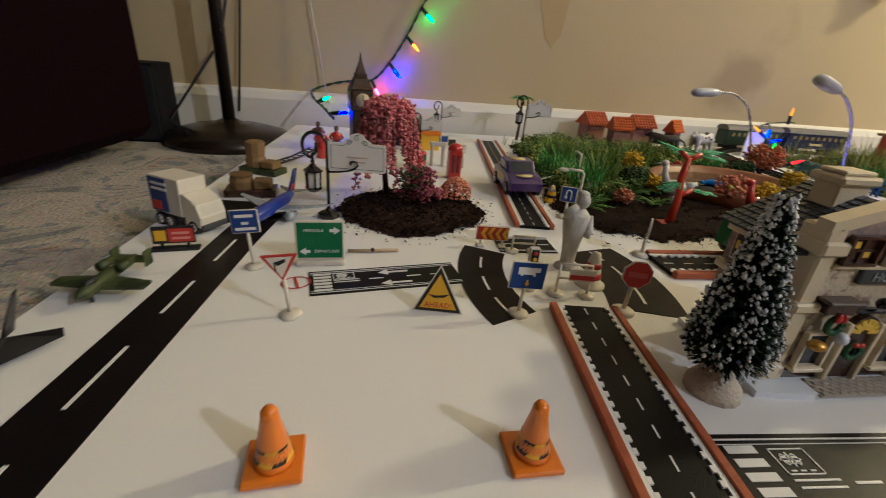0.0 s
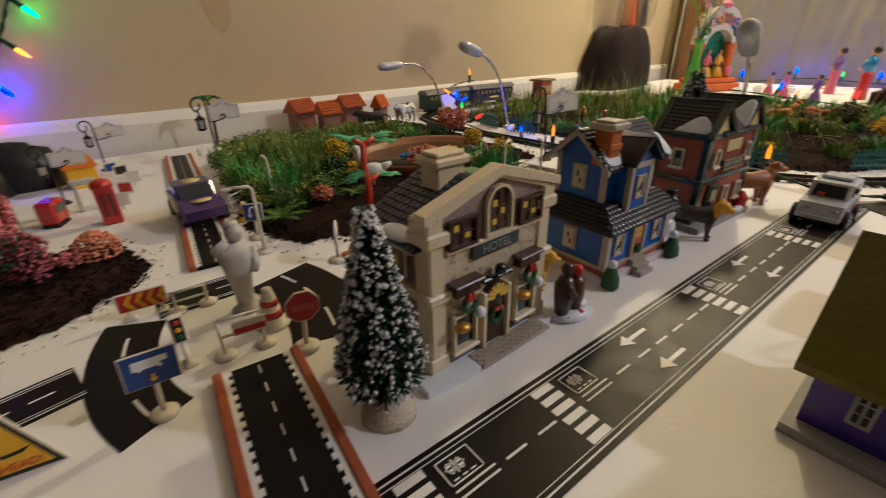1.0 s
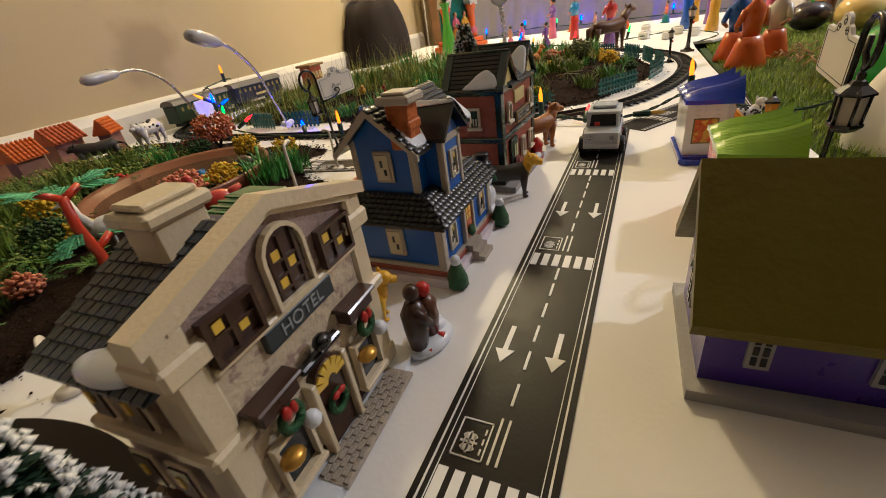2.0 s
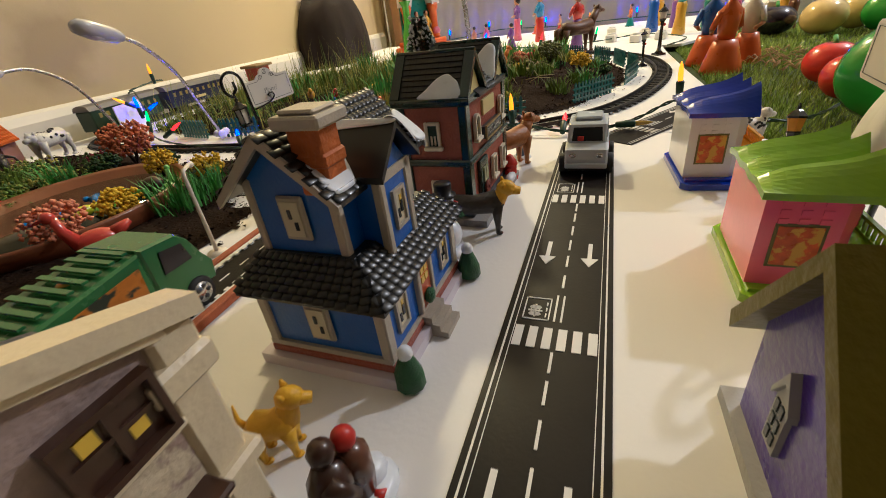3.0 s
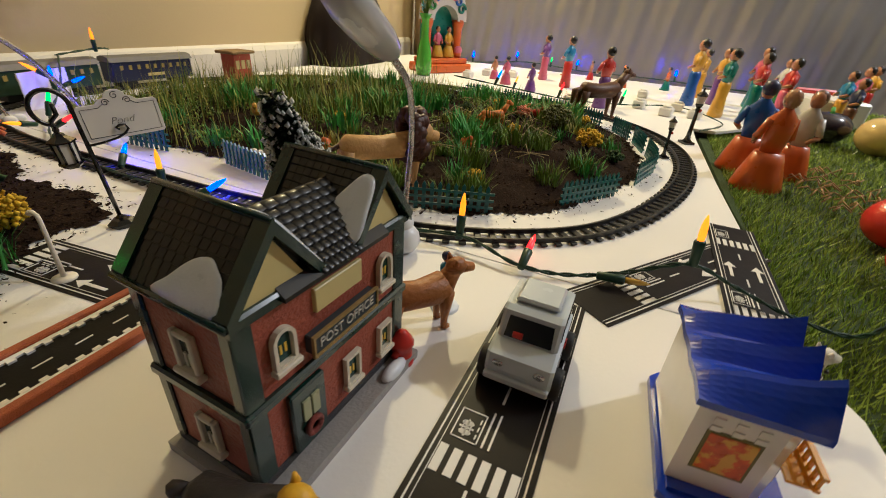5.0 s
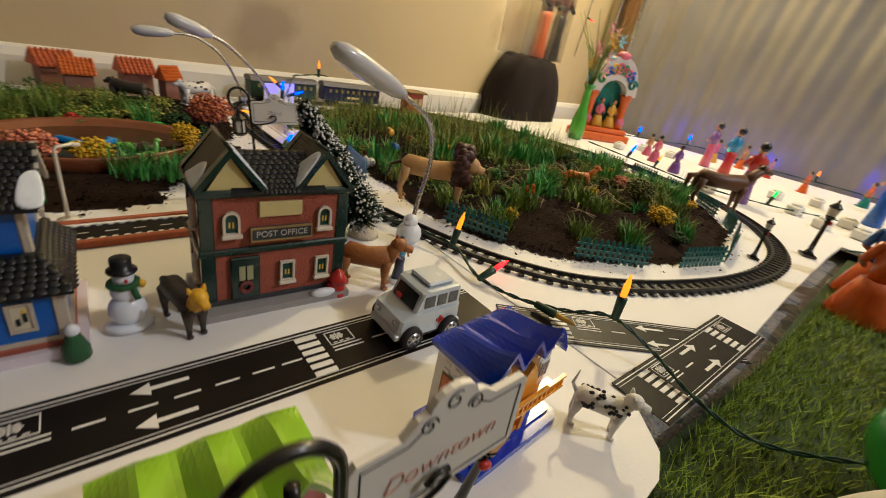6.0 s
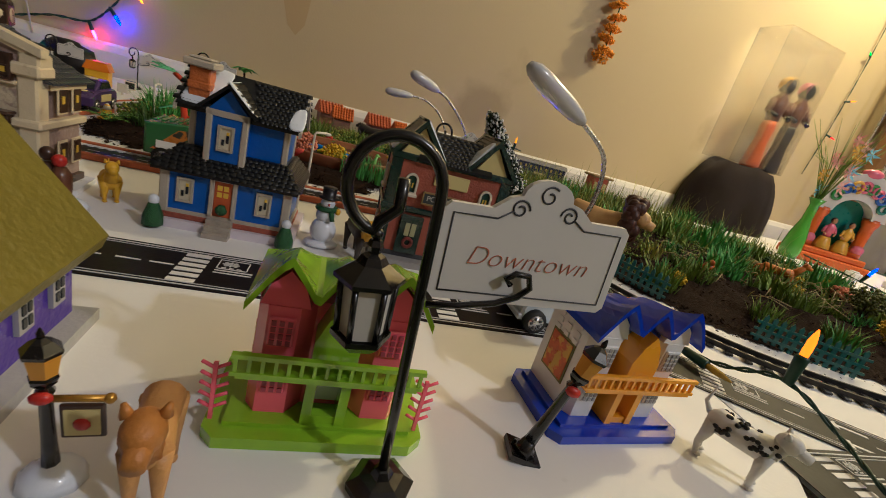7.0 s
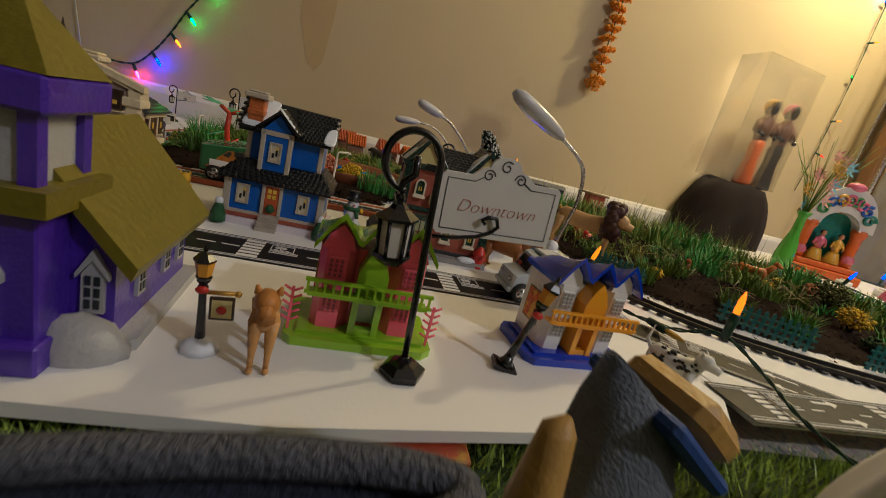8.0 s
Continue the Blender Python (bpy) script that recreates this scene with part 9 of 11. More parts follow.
ROOF_TILE = shade("orange_terracotta_tile", (0.55, 0.13, 0.04), 0.6, vary=0.25, scale=70, bump=0.4)
def hut(x, y, turn, w, label, mat):
    t = thing("toy_hut", label, "toy house", spin(x, y, 0.008, turn), "orange roofed huts")
    part("wall", Geo().box(-w * 0.4, w * 0.4, -w * 0.25, w * 0.25, -0.008, 0.04), shade("hut_wall", (0.3, 0.14, 0.1), 0.6, vary=0.3, scale=60), t)
    r = part("roof", Geo().prism([(-w * 0.38, 0.038), (w * 0.38, 0.038), (0, 0.066)], -w * 0.5, w * 0.5, "x"), mat, t, "orange tiled roof")
    g = Geo()
    for s in (-1, 1):
        for i in range(5):
            for k in range(8):
                u = i / 5
                y0, z0 = s * w * 0.38 * (1 - u), 0.038 + 0.028 * u
                y1, z1 = s * w * 0.38 * (1 - u - 0.22), 0.038 + 0.028 * (u + 0.22)
                x0 = -w * 0.5 + k * w / 8
                g.tube([(x0 + w / 16, y0, z0 + 0.001), (x0 + w / 16, y1, z1 + 0.0005)], w / 20, 5)
    part("tile_cover", g, mat, r, "rows of round tiles")["kind"] = "stuff"
hut(0.565, 1.19, 20, 0.07, "toy hut with speckled orange tile roof by the wall", ROOF_TILE)
hut(0.7, 1.2, 12, 0.07, "toy hut with orange tile roof by the wall", ROOF_TILE)
hut(0.755, 1.13, 30, 0.045, "small toy hut with bright orange roof", shade("bright_orange_roof", (0.7, 0.16, 0.01), 0.5, vary=0.2, scale=50))
hut(0.6, 1.1, 8, 0.055, "low toy hut with bright orange roof in grass", shade("bright_orange_roof_b", (0.65, 0.15, 0.02), 0.5, vary=0.2, scale=50))
palm = thing("toy_palm", "small dark green plastic palm tree near the wall", "tree", spin(0.355, 1.17, 0.006))
part("trunk", Geo().tube([(0, 0, -0.004), (0.003, 0, 0.05), (0, 0, 0.085)], [0.004, 0.003, 0.0025], 7), DARK_BROWN, palm)
for k in range(7):
    an = k * 0.9
    g = Geo()
    c, s = math.cos(an), math.sin(an)
    g.add([(0, 0, 0.085), (c * 0.016 - s * 0.007, s * 0.016 + c * 0.007, 0.097), (c * 0.034, s * 0.034, 0.088), (c * 0.016 + s * 0.007, s * 0.016 - c * 0.007, 0.097), (c * 0.016, s * 0.016, 0.0945)], [(0, 3, 2, 1), (0, 1, 4), (1, 2, 4), (2, 3, 4), (3, 0, 4)], True)
    part("frond", g, LEAF_BRIGHT, palm)
beast("toy_cow", "black and white toy cow in the pond garden", spin(0.79, 1.06, 0.008, 205), 0.085, 0.06, [WHITE_COAT, WHITE_COAT, WHITE_COAT, BLACK_COAT], 0.22, 0.16, 0.14, "thin", spots=24, snout=0.8)
beast("toy_cow", "dark grey toy cow among the garden grass", spin(0.67, 1.02, 0.008, 150), 0.08, 0.055, [DARK_COAT, DARK_COAT], 0.22, 0.14, 0.14, "thin")

def bird(label, x, y, turn, mat, s=1.0, neck=0.02, z=0.006):
    g = Geo().ball((0, 0, 0.018), (0.015, 0.009, 0.0095), 12, k=8).tube([(-0.01, 0, 0.02), (-0.022, 0, 0.026)], [0.006, 0.002], 7)
    g.tube([(0.01, 0, 0.02), (0.015, 0, 0.022 + neck * 0.5), (0.016, 0, 0.022 + neck)], [0.0055, 0.0035, 0.003], 8).ball((0.0175, 0, 0.023 + neck), (0.0045, 0.0038, 0.004), 10, k=6).tube([(0.02, 0, 0.023 + neck), (0.027, 0, 0.021 + neck)], [0.0018, 0.0004], 6)
    for y2 in (-0.004, 0.004):
        g.tube([(0, y2, 0.012), (0.001, y2, 0.001)], 0.0012, 5).ball((0.003, y2, 0.0006), (0.004, 0.002, 0.0008), 6, k=4)
    tagged(part("toy_bird", g, mat, m=spin(x, y, z, turn, s)), label, "toy bird", "toy animals")
bird("red plastic toy bird standing beside the pond", 0.535, 0.5, 150, glossy("coral_red_plastic", (0.6, 0.06, 0.04)), 1.15)
bird("white plastic toy goose beside the red tree", 0.462, 0.585, 160, WHITE_COAT, 1.2, 0.022)
bird("green and white plastic toy bird in garden", 0.655, 0.575, 30, glossy("pale_green_plastic", (0.2, 0.5, 0.12)), 0.8)
tagged(part("toy_turtle", Geo().ball((0, 0, 0.006), (0.016, 0.012, 0.009), 12, k=7).ball((0.018, 0, 0.007), (0.005, 0.004, 0.004), 8, k=5), glossy("bright_green_plastic", (0.03, 0.35, 0.05)), m=spin(0.69, 0.79, 0.008, 200)), "bright green plastic toy turtle on soil", "toy animal")
tagged(part("toy_turtle", Geo().ball((0, 0, 0.006), (0.013, 0.01, 0.008), 12, k=7).ball((0.015, 0, 0.007), (0.004, 0.0035, 0.0035), 8, k=5), shade("dark_brown_shell", (0.06, 0.035, 0.02), 0.4, vary=0.4, scale=80), m=spin(0.655, 0.60, 0.02, 100)), "dark brown toy turtle at the pond rim", "toy animal")
frame_toy = thing("toy_picture_stand", "small green plastic toy stand with orange picture", "toy", spin(0.545, 0.462, 0.004, -10, 0.7))
part("frame", Geo().tube([(-0.016, 0, 0), (-0.016, 0, 0.03), (0.016, 0, 0.03), (0.016, 0, 0), (-0.016, 0, 0)], 0.0022, 6), LIME if False else glossy("dark_lime_plastic", (0.02, 0.16, 0.03)), frame_toy)
part("picture", Geo().box(-0.012, 0.012, -0.001, 0.001, 0.006, 0.026), PICTURE, frame_toy)

# more crook lamps with name boards at the far end
sign_lamp("black crook lamp with tilted white name board by wall", spin(0.152, 1.09, 0.0, 5, 0.75), "", 1)
sign_lamp("black crook lamp with pale name board in garden", spin(0.322, 0.985, 0.008, 4, 0.8), "", 0)
sign_lamp("black crook lamp with pale name board behind pink tree", spin(0.09, 0.88, 0.0, 2, 0.7), "", 0)

# ---- the toy railway ----
LOOP = [(0.885, 1.1), (0.862, 0.95), (0.858, 0.8), (0.862, 0.65), (0.868, 0.5), (0.885, 0.38), (0.908, 0.295), (0.934, 0.226), (0.965, 0.174), (1.002, 0.132), (1.052, 0.098), (1.13, 0.064), (1.24, 0.034), (1.36, 0.022), (1.48, 0.036), (1.59, 0.085), (1.69, 0.17), (1.77, 0.29), (1.815, 0.43), (1.825, 0.58), (1.81, 0.74), (1.76, 0.92), (1.66, 1.09), (1.52, 1.2), (1.36, 1.245), (1.18, 1.245), (1.02, 1.22), (0.93, 1.17)]


def smooth_loop(pts, n):
    out = []
    m = len(pts)
    for i in range(m):
        p0, p1, p2, p3 = (Vector(pts[(i + k - 1) % m]) for k in range(4))
        for k in range(n):
            u = k / n
            out.append(0.5 * ((2 * p1) + (p2 - p0) * u + (2 * p0 - 5 * p1 + 4 * p2 - p3) * u * u + (3 * p1 - p0 - 3 * p2 + p3) * u ** 3))
    return out


TRACK = smooth_loop(LOOP, 12)
TRACK_PLASTIC = shade("black_track_plastic", (0.017, 0.016, 0.016), 0.4, vary=0.4, scale=80, bump=0.15)
track = thing("toy_railway", "black plastic toy railway loop on white boards", "toy railway")
for s in (-1, 1):
    g, v, f = Geo(), [], []
    n = len(TRACK)
    for i, p in enumerate(TRACK):
        d = (TRACK[(i + 1) % n] - TRACK[i - 1]).normalized()
        q = Vector((d.y, -d.x))
        c = p + q * 0.0105 * s
        for o, z in ((-0.0016, 0.002), (-0.0012, 0.0068), (0.0012, 0.0068), (0.0016, 0.002)):
            v.append((c.x + q.x * o, c.y + q.y * o, z))
    for i in range(n):
        j = (i + 1) % n
        for k in range(4):
            f.append((i * 4 + k, i * 4 + (k + 1) % 4, j * 4 + (k + 1) % 4, j * 4 + k))
    part("rail", g.add(v, f), TRACK_PLASTIC, track, "black rail")
lens = [0.0]
for i in range(len(TRACK)):
    lens.append(lens[-1] + (TRACK[(i + 1) % len(TRACK)] - TRACK[i]).length)
TIE = Geo().box(-0.0035, 0.0035, -0.0175, 0.0175, 0.0003, 0.0026, 0.0006).mesh("sleeper", TRACK_PLASTIC)


def on_track(s):
    s %= lens[-1]
    lo = max(i for i in range(len(TRACK)) if lens[i] <= s)
    a, b = TRACK[lo], TRACK[(lo + 1) % len(TRACK)]
    p = a.lerp(b, (s - lens[lo]) / max(1e-9, lens[lo + 1] - lens[lo]))
    d = (b - a).normalized()
    return p, math.degrees(math.atan2(d.y, d.x))


count = int(lens[-1] / 0.0155)
for k in range(count):
    p, an = on_track(k * lens[-1] / count)
    ob = new("sleeper", TIE)
    ob.parent, ob.matrix_basis = track, spin(p.x, p.y, 0, an)


COACH_PANE = shade("dull_yellow_pane", (0.34, 0.26, 0.07), 0.4, vary=0.3, scale=90)


def coach(x, y, turn, label, mat, n):
    t = thing("railway_coach", label, "toy train", spin(x, y, 0.007, turn), "toy train coaches")
    L = 0.19
    part("body", Geo().box(-L / 2, L / 2, -0.019, 0.019, 0.01, 0.05, 0.002), mat, t)
    part("roof", Geo().prism([(-0.021, 0.05), (0.021, 0.05), (0.016, 0.059), (0.006, 0.062), (-0.006, 0.062), (-0.016, 0.059)], -L / 2 - 0.002, L / 2 + 0.002, "x"), shade("grey_coach_roof", (0.16, 0.15, 0.14), 0.5, vary=0.2, scale=40), t, "grey curved roof")
    for i in range(9):
        xx = -L / 2 + 0.014 + i * (L - 0.02) / 9
        part("window", Geo().box(xx + 0.003, xx + 0.0095, -0.0198, -0.0185, 0.034, 0.043), COACH_PANE, t, "dull yellow window")
    part("writing_bar", Geo().box(-0.02, 0.02, -0.0198, -0.0188, 0.019, 0.025), PALE_YELLOW, t)
    for xb in (-L / 2 + 0.015, L / 2 - 0.05):
        part("bogie", Geo().box(xb, xb + 0.035, -0.015, 0.015, 0.0, 0.01), RUBBER, t)


p, an = on_track(lens[26 * 12] - 0.0)
coach(1.03, 1.222, 10, "dark green toy railway coach with yellow windows", shade("coach_green", (0.02, 0.05, 0.03), 0.4, vary=0.2, scale=40), 0)
coach(1.245, 1.247, 2, "navy blue toy railway coach with yellow windows", shade("coach_navy", (0.02, 0.025, 0.06), 0.4, vary=0.2, scale=40), 0)
stn = thing("station_house", "small red toy signal house beside the railway", "toy house", spin(1.43, 1.17, 0.02, 5))
part("wall", Geo().box(-0.03, 0.03, -0.02, 0.02, -0.02, 0.05, 0.001), shade("orange_red_wall", (0.4, 0.07, 0.03), 0.5, vary=0.2, scale=50), stn)
part("roof", Geo().box(-0.04, 0.04, -0.028, 0.028, 0.05, 0.057, 0.002), SAND, stn)
for x in (-0.018, 0.0, 0.018):
    part("window", Geo().box(x - 0.006, x + 0.006, -0.0208, -0.0195, 0.015, 0.035), PALE_YELLOW, stn)

# ---- fences ----
TEAL = glossy("teal_plastic", (0.004, 0.11, 0.11), 0.35)


def fence(x0, y0, x1, y1, z=0.0, lean=0.0):
    n = math.hypot(x1 - x0, y1 - y0)
    t = thing("garden_fence", "teal plastic toy picket fence section at soil edge", "fence", spin(x0, y0, z, math.degrees(math.atan2(y1 - y0, x1 - x0))) @ Matrix.Rotation(radians(lean), 4, "X"), "teal picket fences")
    k = max(4, int(n / 0.0082))
    for i in range(k):
        x = (i + 0.5) * n / k
        part("picket", Geo().prism([(x - 0.0022, -0.004), (x + 0.0022, -0.004), (x + 0.0022, 0.029), (x, 0.0325), (x - 0.0022, 0.029)], -0.001, 0.001, "y"), TEAL, t)
    for z2 in (0.007, 0.015, 0.023):
        part("rail", Geo().box(-0.003, n + 0.003, -0.0018, -0.0002, z2 - 0.0014, z2 + 0.0014), TEAL, t)


for q in ((0.966, 0.318, 0.999, 0.236), (1.067, 0.17, 1.15, 0.114), (1.21, 0.093, 1.3, 0.069), (1.32, 0.07, 1.4, 0.085), (1.41, 0.09, 1.49, 0.112), (1.5, 0.12, 1.57, 0.158), (1.6, 0.185, 1.66, 0.25), (1.67, 0.27, 1.71, 0.35), (1.72, 0.38, 1.745, 0.46), (1.75, 0.5, 1.755, 0.58), (0.938, 0.5, 0.955, 0.6), (0.945, 0.72, 0.935, 0.8), (0.93, 0.84, 0.945, 0.92)):
    fence(*q, z=0.0)

# ---- plants inside the railway ----
rnd = random.Random(33)
g, g2 = Geo(), Geo()
for k in range(11000):
    x, y = rnd.uniform(0.95, 1.74), rnd.uniform(0.15, 1.12)
    if not inside(RING_BED, x, y):
        continue
    d = noise.noise(Vector((x * 7, y * 7, 4)))
    dense = (y - 0.36) * 1.5 + (0.5 - abs(x - 1.3)) * 0.2 + d * 0.7
    if rnd.random() > dense:
        continue
    hh = 0.03 * (0.65 + 0.7 * max(0, d + 0.3)) * (1.25 if y > 0.55 else 0.8) * (1.9 if rnd.random() < 0.12 else 1.0)
    blades(g if rnd.random() < 0.42 else g2, rnd, x, y, ring_z(x, y), 1, 0.003, hh * rnd.uniform(0.6, 1.5), 0.0007, 0.5)
tagged(part("garden_grass", g, GRASS_A), "long fresh green grass growing inside the railway", "grass", kind="stuff")
tagged(part("garden_grass", g2, GRASS_B), "long yellow-green grass growing inside the railway", "grass", kind="stuff")
g = Geo()
for k in range(900):
    x, y = rnd.uniform(0.98, 1.7), rnd.uniform(0.33, 1.08)
    if inside(RING_BED, x, y) and noise.noise(Vector((x * 7, y * 7, 4))) > -0.15:
        lumps(g, rnd, x, y, ring_z(x, y), 6, 0.012, 0.012, 0.008, 0.0026)
tagged(part("moss_clumps", g, GRASS_A), "low green sprouts between the grass blades", "moss", kind="stuff")
for x, y, r, h, m, n in ((1.02, 0.27, 0.028, 0.05, GRASS_A, 130), (1.12, 0.2, 0.024, 0.045, GRASS_A, 110), (1.2, 0.17, 0.026, 0.04, GRASS_A, 110), (1.36, 0.16, 0.026, 0.04, GRASS_A, 90), (1.43, 0.2, 0.024, 0.04, GRASS_A, 90), (1.1, 0.3, 0.03, 0.05, GRASS_A, 130), (1.0, 0.36, 0.024, 0.045, GRASS_A, 100), (1.48, 0.25, 0.03, 0.055, GRASS_A, 130), (1.0, 0.52, 0.03, 0.045, LEAF_BRIGHT, 100), (1.0, 0.68, 0.028, 0.045, LEAF_BRIGHT, 100), (1.02, 0.82, 0.03, 0.05, LEAF_BRIGHT, 110), (1.22, 0.24, 0.028, 0.05, GRASS_A, 120), (1.3, 0.25, 0.024, 0.04, GRASS_A, 100)):
    tuft("green plastic grass tuft on the railway garden soil", x, y, ring_z(x, y) - 0.002, r * 0.8, h * 0.66, m, n, 0.001)
bush("yellow_bush", "bright mustard yellow foam bush in railway garden", 1.3, 0.175, ring_z(1.3, 0.175), 0.022, 0.034, YELLOW_FOAM, 260)
bush("green_bush", "olive green foam bush in the railway garden", 1.34, 0.24, ring_z(1.34, 0.24), 0.026, 0.045, leafy("olive_foam", (0.09, 0.1, 0.012), 0.35), 320)
bush("green_bush", "small dark green foam bush in railway garden", 1.28, 0.13, ring_z(1.28, 0.13) - 0.004, 0.014, 0.024, DARK_FOAM, 140)
bush("coral_bush", "small coral orange foam bush in railway garden", 1.42, 0.32, ring_z(1.42, 0.32), 0.018, 0.026, SALMON, 140)
for x, y, c in ((1.04, 0.5, "orange"), (1.06, 0.62, "blue"), (1.09, 0.7, "yellow"), (1.12, 0.66, "red"), (1.15, 0.33, "orange"), (1.5, 0.34, "orange"), (1.46, 0.3, "red"), (1.03, 0.44, "red"), (0.98, 0.57, "white"), (1.2, 0.36, "brown")):
    tagged(part("toy_bird", Geo().ball((0, 0, 0.009), (0.012, 0.008, 0.009), 10, k=6, rough=0.05).ball((0.012, 0, 0.018), (0.005, 0.0045, 0.005), 8, k=5), C[c], m=spin(x, y, ring_z(x, y) - 0.002, 200 * x)), "small bright clay animal in railway garden soil", "toy animal", "small clay animals")
g = Geo()
for k in range(70):
    x, y = rnd.uniform(1.1, 1.5), rnd.uniform(0.25, 0.45)
    an = rnd.uniform(0, 6.28)
    z = ring_z(x, y) + 0.004
    g.tube([(x, y, z), (x + math.cos(an) * 0.02, y + math.sin(an) * 0.02, z + rnd.uniform(0, 0.018)), (x + math.cos(an) * 0.04, y + math.sin(an) * 0.045, z + rnd.uniform(0, 0.01))], 0.0006, 4)
tagged(part("dry_straw", g, shade("dry_straw", (0.42, 0.33, 0.16), 0.7, vary=0.2, scale=60)), "dry pale straw scattered over the garden", "straw", kind="stuff")


r3 = random.Random(77)
for k in range(46):
    x, y = r3.uniform(0.97, 1.68), r3.uniform(0.12, 0.5)
    if not inside(RING_BED, x, y) or edge_gap(RING_BED, x, y) < 0.03:
        continue
    tuft("small green plastic sprout on the railway garden soil", x, y, ring_z(x, y) - 0.002, r3.uniform(0.01, 0.02), r3.uniform(0.018, 0.034), (GRASS_A, LEAF_BRIGHT, GRASS_B)[k % 3], 46, 0.001, k)
for k in range(34):
    x, y = r3.uniform(1.0, 1.62), r3.uniform(0.22, 0.85)
    if not inside(RING_BED, x, y) or edge_gap(RING_BED, x, y) < 0.04:
        continue
    tuft("broad-leaved light green plastic tuft in the railway garden", x, y, ring_z(x, y) - 0.002, r3.uniform(0.022, 0.034), r3.uniform(0.034, 0.055), (LEAF_BRIGHT, GRASS_A)[k % 3 == 2], 60, 0.0019, k + 200)
for k in range(13):
    x, y = r3.uniform(1.0, 1.6), r3.uniform(0.2, 0.6)
    if inside(RING_BED, x, y) and edge_gap(RING_BED, x, y) > 0.04:
        bush("green_bush" if k % 2 else "orange_bush", "small %s foam bush in the railway garden" % ("olive green" if k % 2 else "mustard orange"), x, y, ring_z(x, y) - 0.002, 0.011, 0.02, DARK_FOAM if k % 2 else YELLOW_FOAM, 90, k, stem=False)

# ---- artificial grass mat ----
MAT_Z = -0.02
MAT_POLY = [(0.35, -0.95), (2.7, -0.95), (2.7, -0.25), (1.95, -0.15), (1.75, -0.03), (1.3, -0.04), (1.1, -0.05), (0.87, -0.04), (0.6, -0.055), (0.35, -0.065)]
MAT_GREEN = shade("grass_mat_backing", (0.035, 0.06, 0.014), 0.9, vary=0.4, scale=80, bump=0.5)
BLADE = leafy("artificial_grass_blade", (0.27, 0.37, 0.06), 0.6, 0.22)
tagged(part("grass_mat", Geo().plate(MAT_POLY, FLOOR_Z + 0.001, MAT_Z), MAT_GREEN), "green artificial grass mat beside the white boards", "grass mat", kind="structure")
rnd = random.Random(41)
g = Geo()
for k in range(92000):
    x = 0.35 + 2.35 * rnd.random() ** 1.5
    y = -0.05 - 0.86 * rnd.random() ** 1.35
    if not inside(MAT_POLY, x, y):
        continue
    far = max(0.0, x - 1.3)
    h = 0.0125 * rnd.uniform(0.5, 1.2)
    an = rnd.uniform(0, 6.283)
    w = 0.0008 + 0.0006 * far
    tx, ty = math.cos(an) * h * rnd.uniform(0.2, 1.1), math.sin(an) * h * rnd.uniform(0.2, 1.1)
    sx, sy = -math.sin(an) * w, math.cos(an) * w
    g.v += [(x - sx, y - sy, MAT_Z - 0.001), (x + sx, y + sy, MAT_Z - 0.001), (x + tx, y + ty, MAT_Z + h)]
    n = len(g.v)
    g.f.append((n - 3, n - 2, n - 1))
    g.s.append(False)
    g.mi.append(0)
tagged(part("mat_blades", g, BLADE), "short glossy blades of the artificial grass mat", "grass", kind="stuff")

# ---- plastic vegetables ----
def veg(name, label, x, y, r, squash, mat, lobes=0, seed=0, stalk=True):
    t = thing(name, label, "plastic vegetable", spin(x, y, MAT_Z + 0.004), "big plastic vegetables")
    v, f = [], []
    n, k = 28, 14
    for i in range(k + 1):
        a = math.pi * i / k
        for j in range(n):
            b = 2 * math.pi * j / n
            q = 1 + (0.07 * math.cos(lobes * b) * math.sin(a) if lobes else 0)
            z = -math.cos(a) * r * squash * (1 - 0.12 * math.exp(-(a - math.pi) ** 2 * 8))
            v.append((math.sin(a) * r * q * math.cos(b), math.sin(a) * r * q * math.sin(b), z + r * squash))
    for i in range(k):
        for j in range(n):
            q = (j + 1) % n
            f.append((i * n + j, i * n + q, i * n + n + q, i * n + n + j))
    part("fruit", Geo().add(v, f, True), mat, t)
    if stalk:
        part("stalk", Geo().tube([(0, 0, r * squash * 1.8), (0.003, 0, r * squash * 2.0), (0.01, 0, r * squash * 2.15)], [r * 0.12, r * 0.08, r * 0.09], 8), LEAF_BRIGHT, t, "green stalk")
    return t


VEG = lambda n, c: glossy(n, c, 0.18, vary=0.15)
V_RED, V_GREEN, V_LIME, V_PALE, V_YEL, V_ORA, V_DARK = VEG("glossy_red", (0.7, 0.035, 0.02)), VEG("glossy_green", (0.03, 0.3, 0.03)), VEG("glossy_lime", (0.14, 0.36, 0.04)), VEG("glossy_cream", (0.68, 0.5, 0.2)), VEG("glossy_yellow", (0.75, 0.4, 0.02)), VEG("glossy_orange", (0.72, 0.2, 0.01)), VEG("glossy_aubergine", (0.02, 0.012, 0.02))
veg("plastic_tomato", "shiny red plastic tomato on the grass mat", 1.215, -0.2, 0.036, 0.86, V_RED)
veg("plastic_tomato", "second shiny red plastic tomato on grass mat", 1.105, -0.185, 0.033, 0.9, V_RED, stalk=False)
veg("plastic_pepper", "large dark green plastic pepper on the grass mat", 0.985, -0.185, 0.058, 0.95, V_GREEN, 4)
veg("plastic_mango", "cream yellow plastic mango on the grass mat", 1.83, -0.385, 0.05, 0.85, V_PALE, stalk=False)
veg("plastic_mango", "pale yellow plastic mango on the grass mat", 1.9, -0.48, 0.046, 0.95, V_PALE, stalk=False)
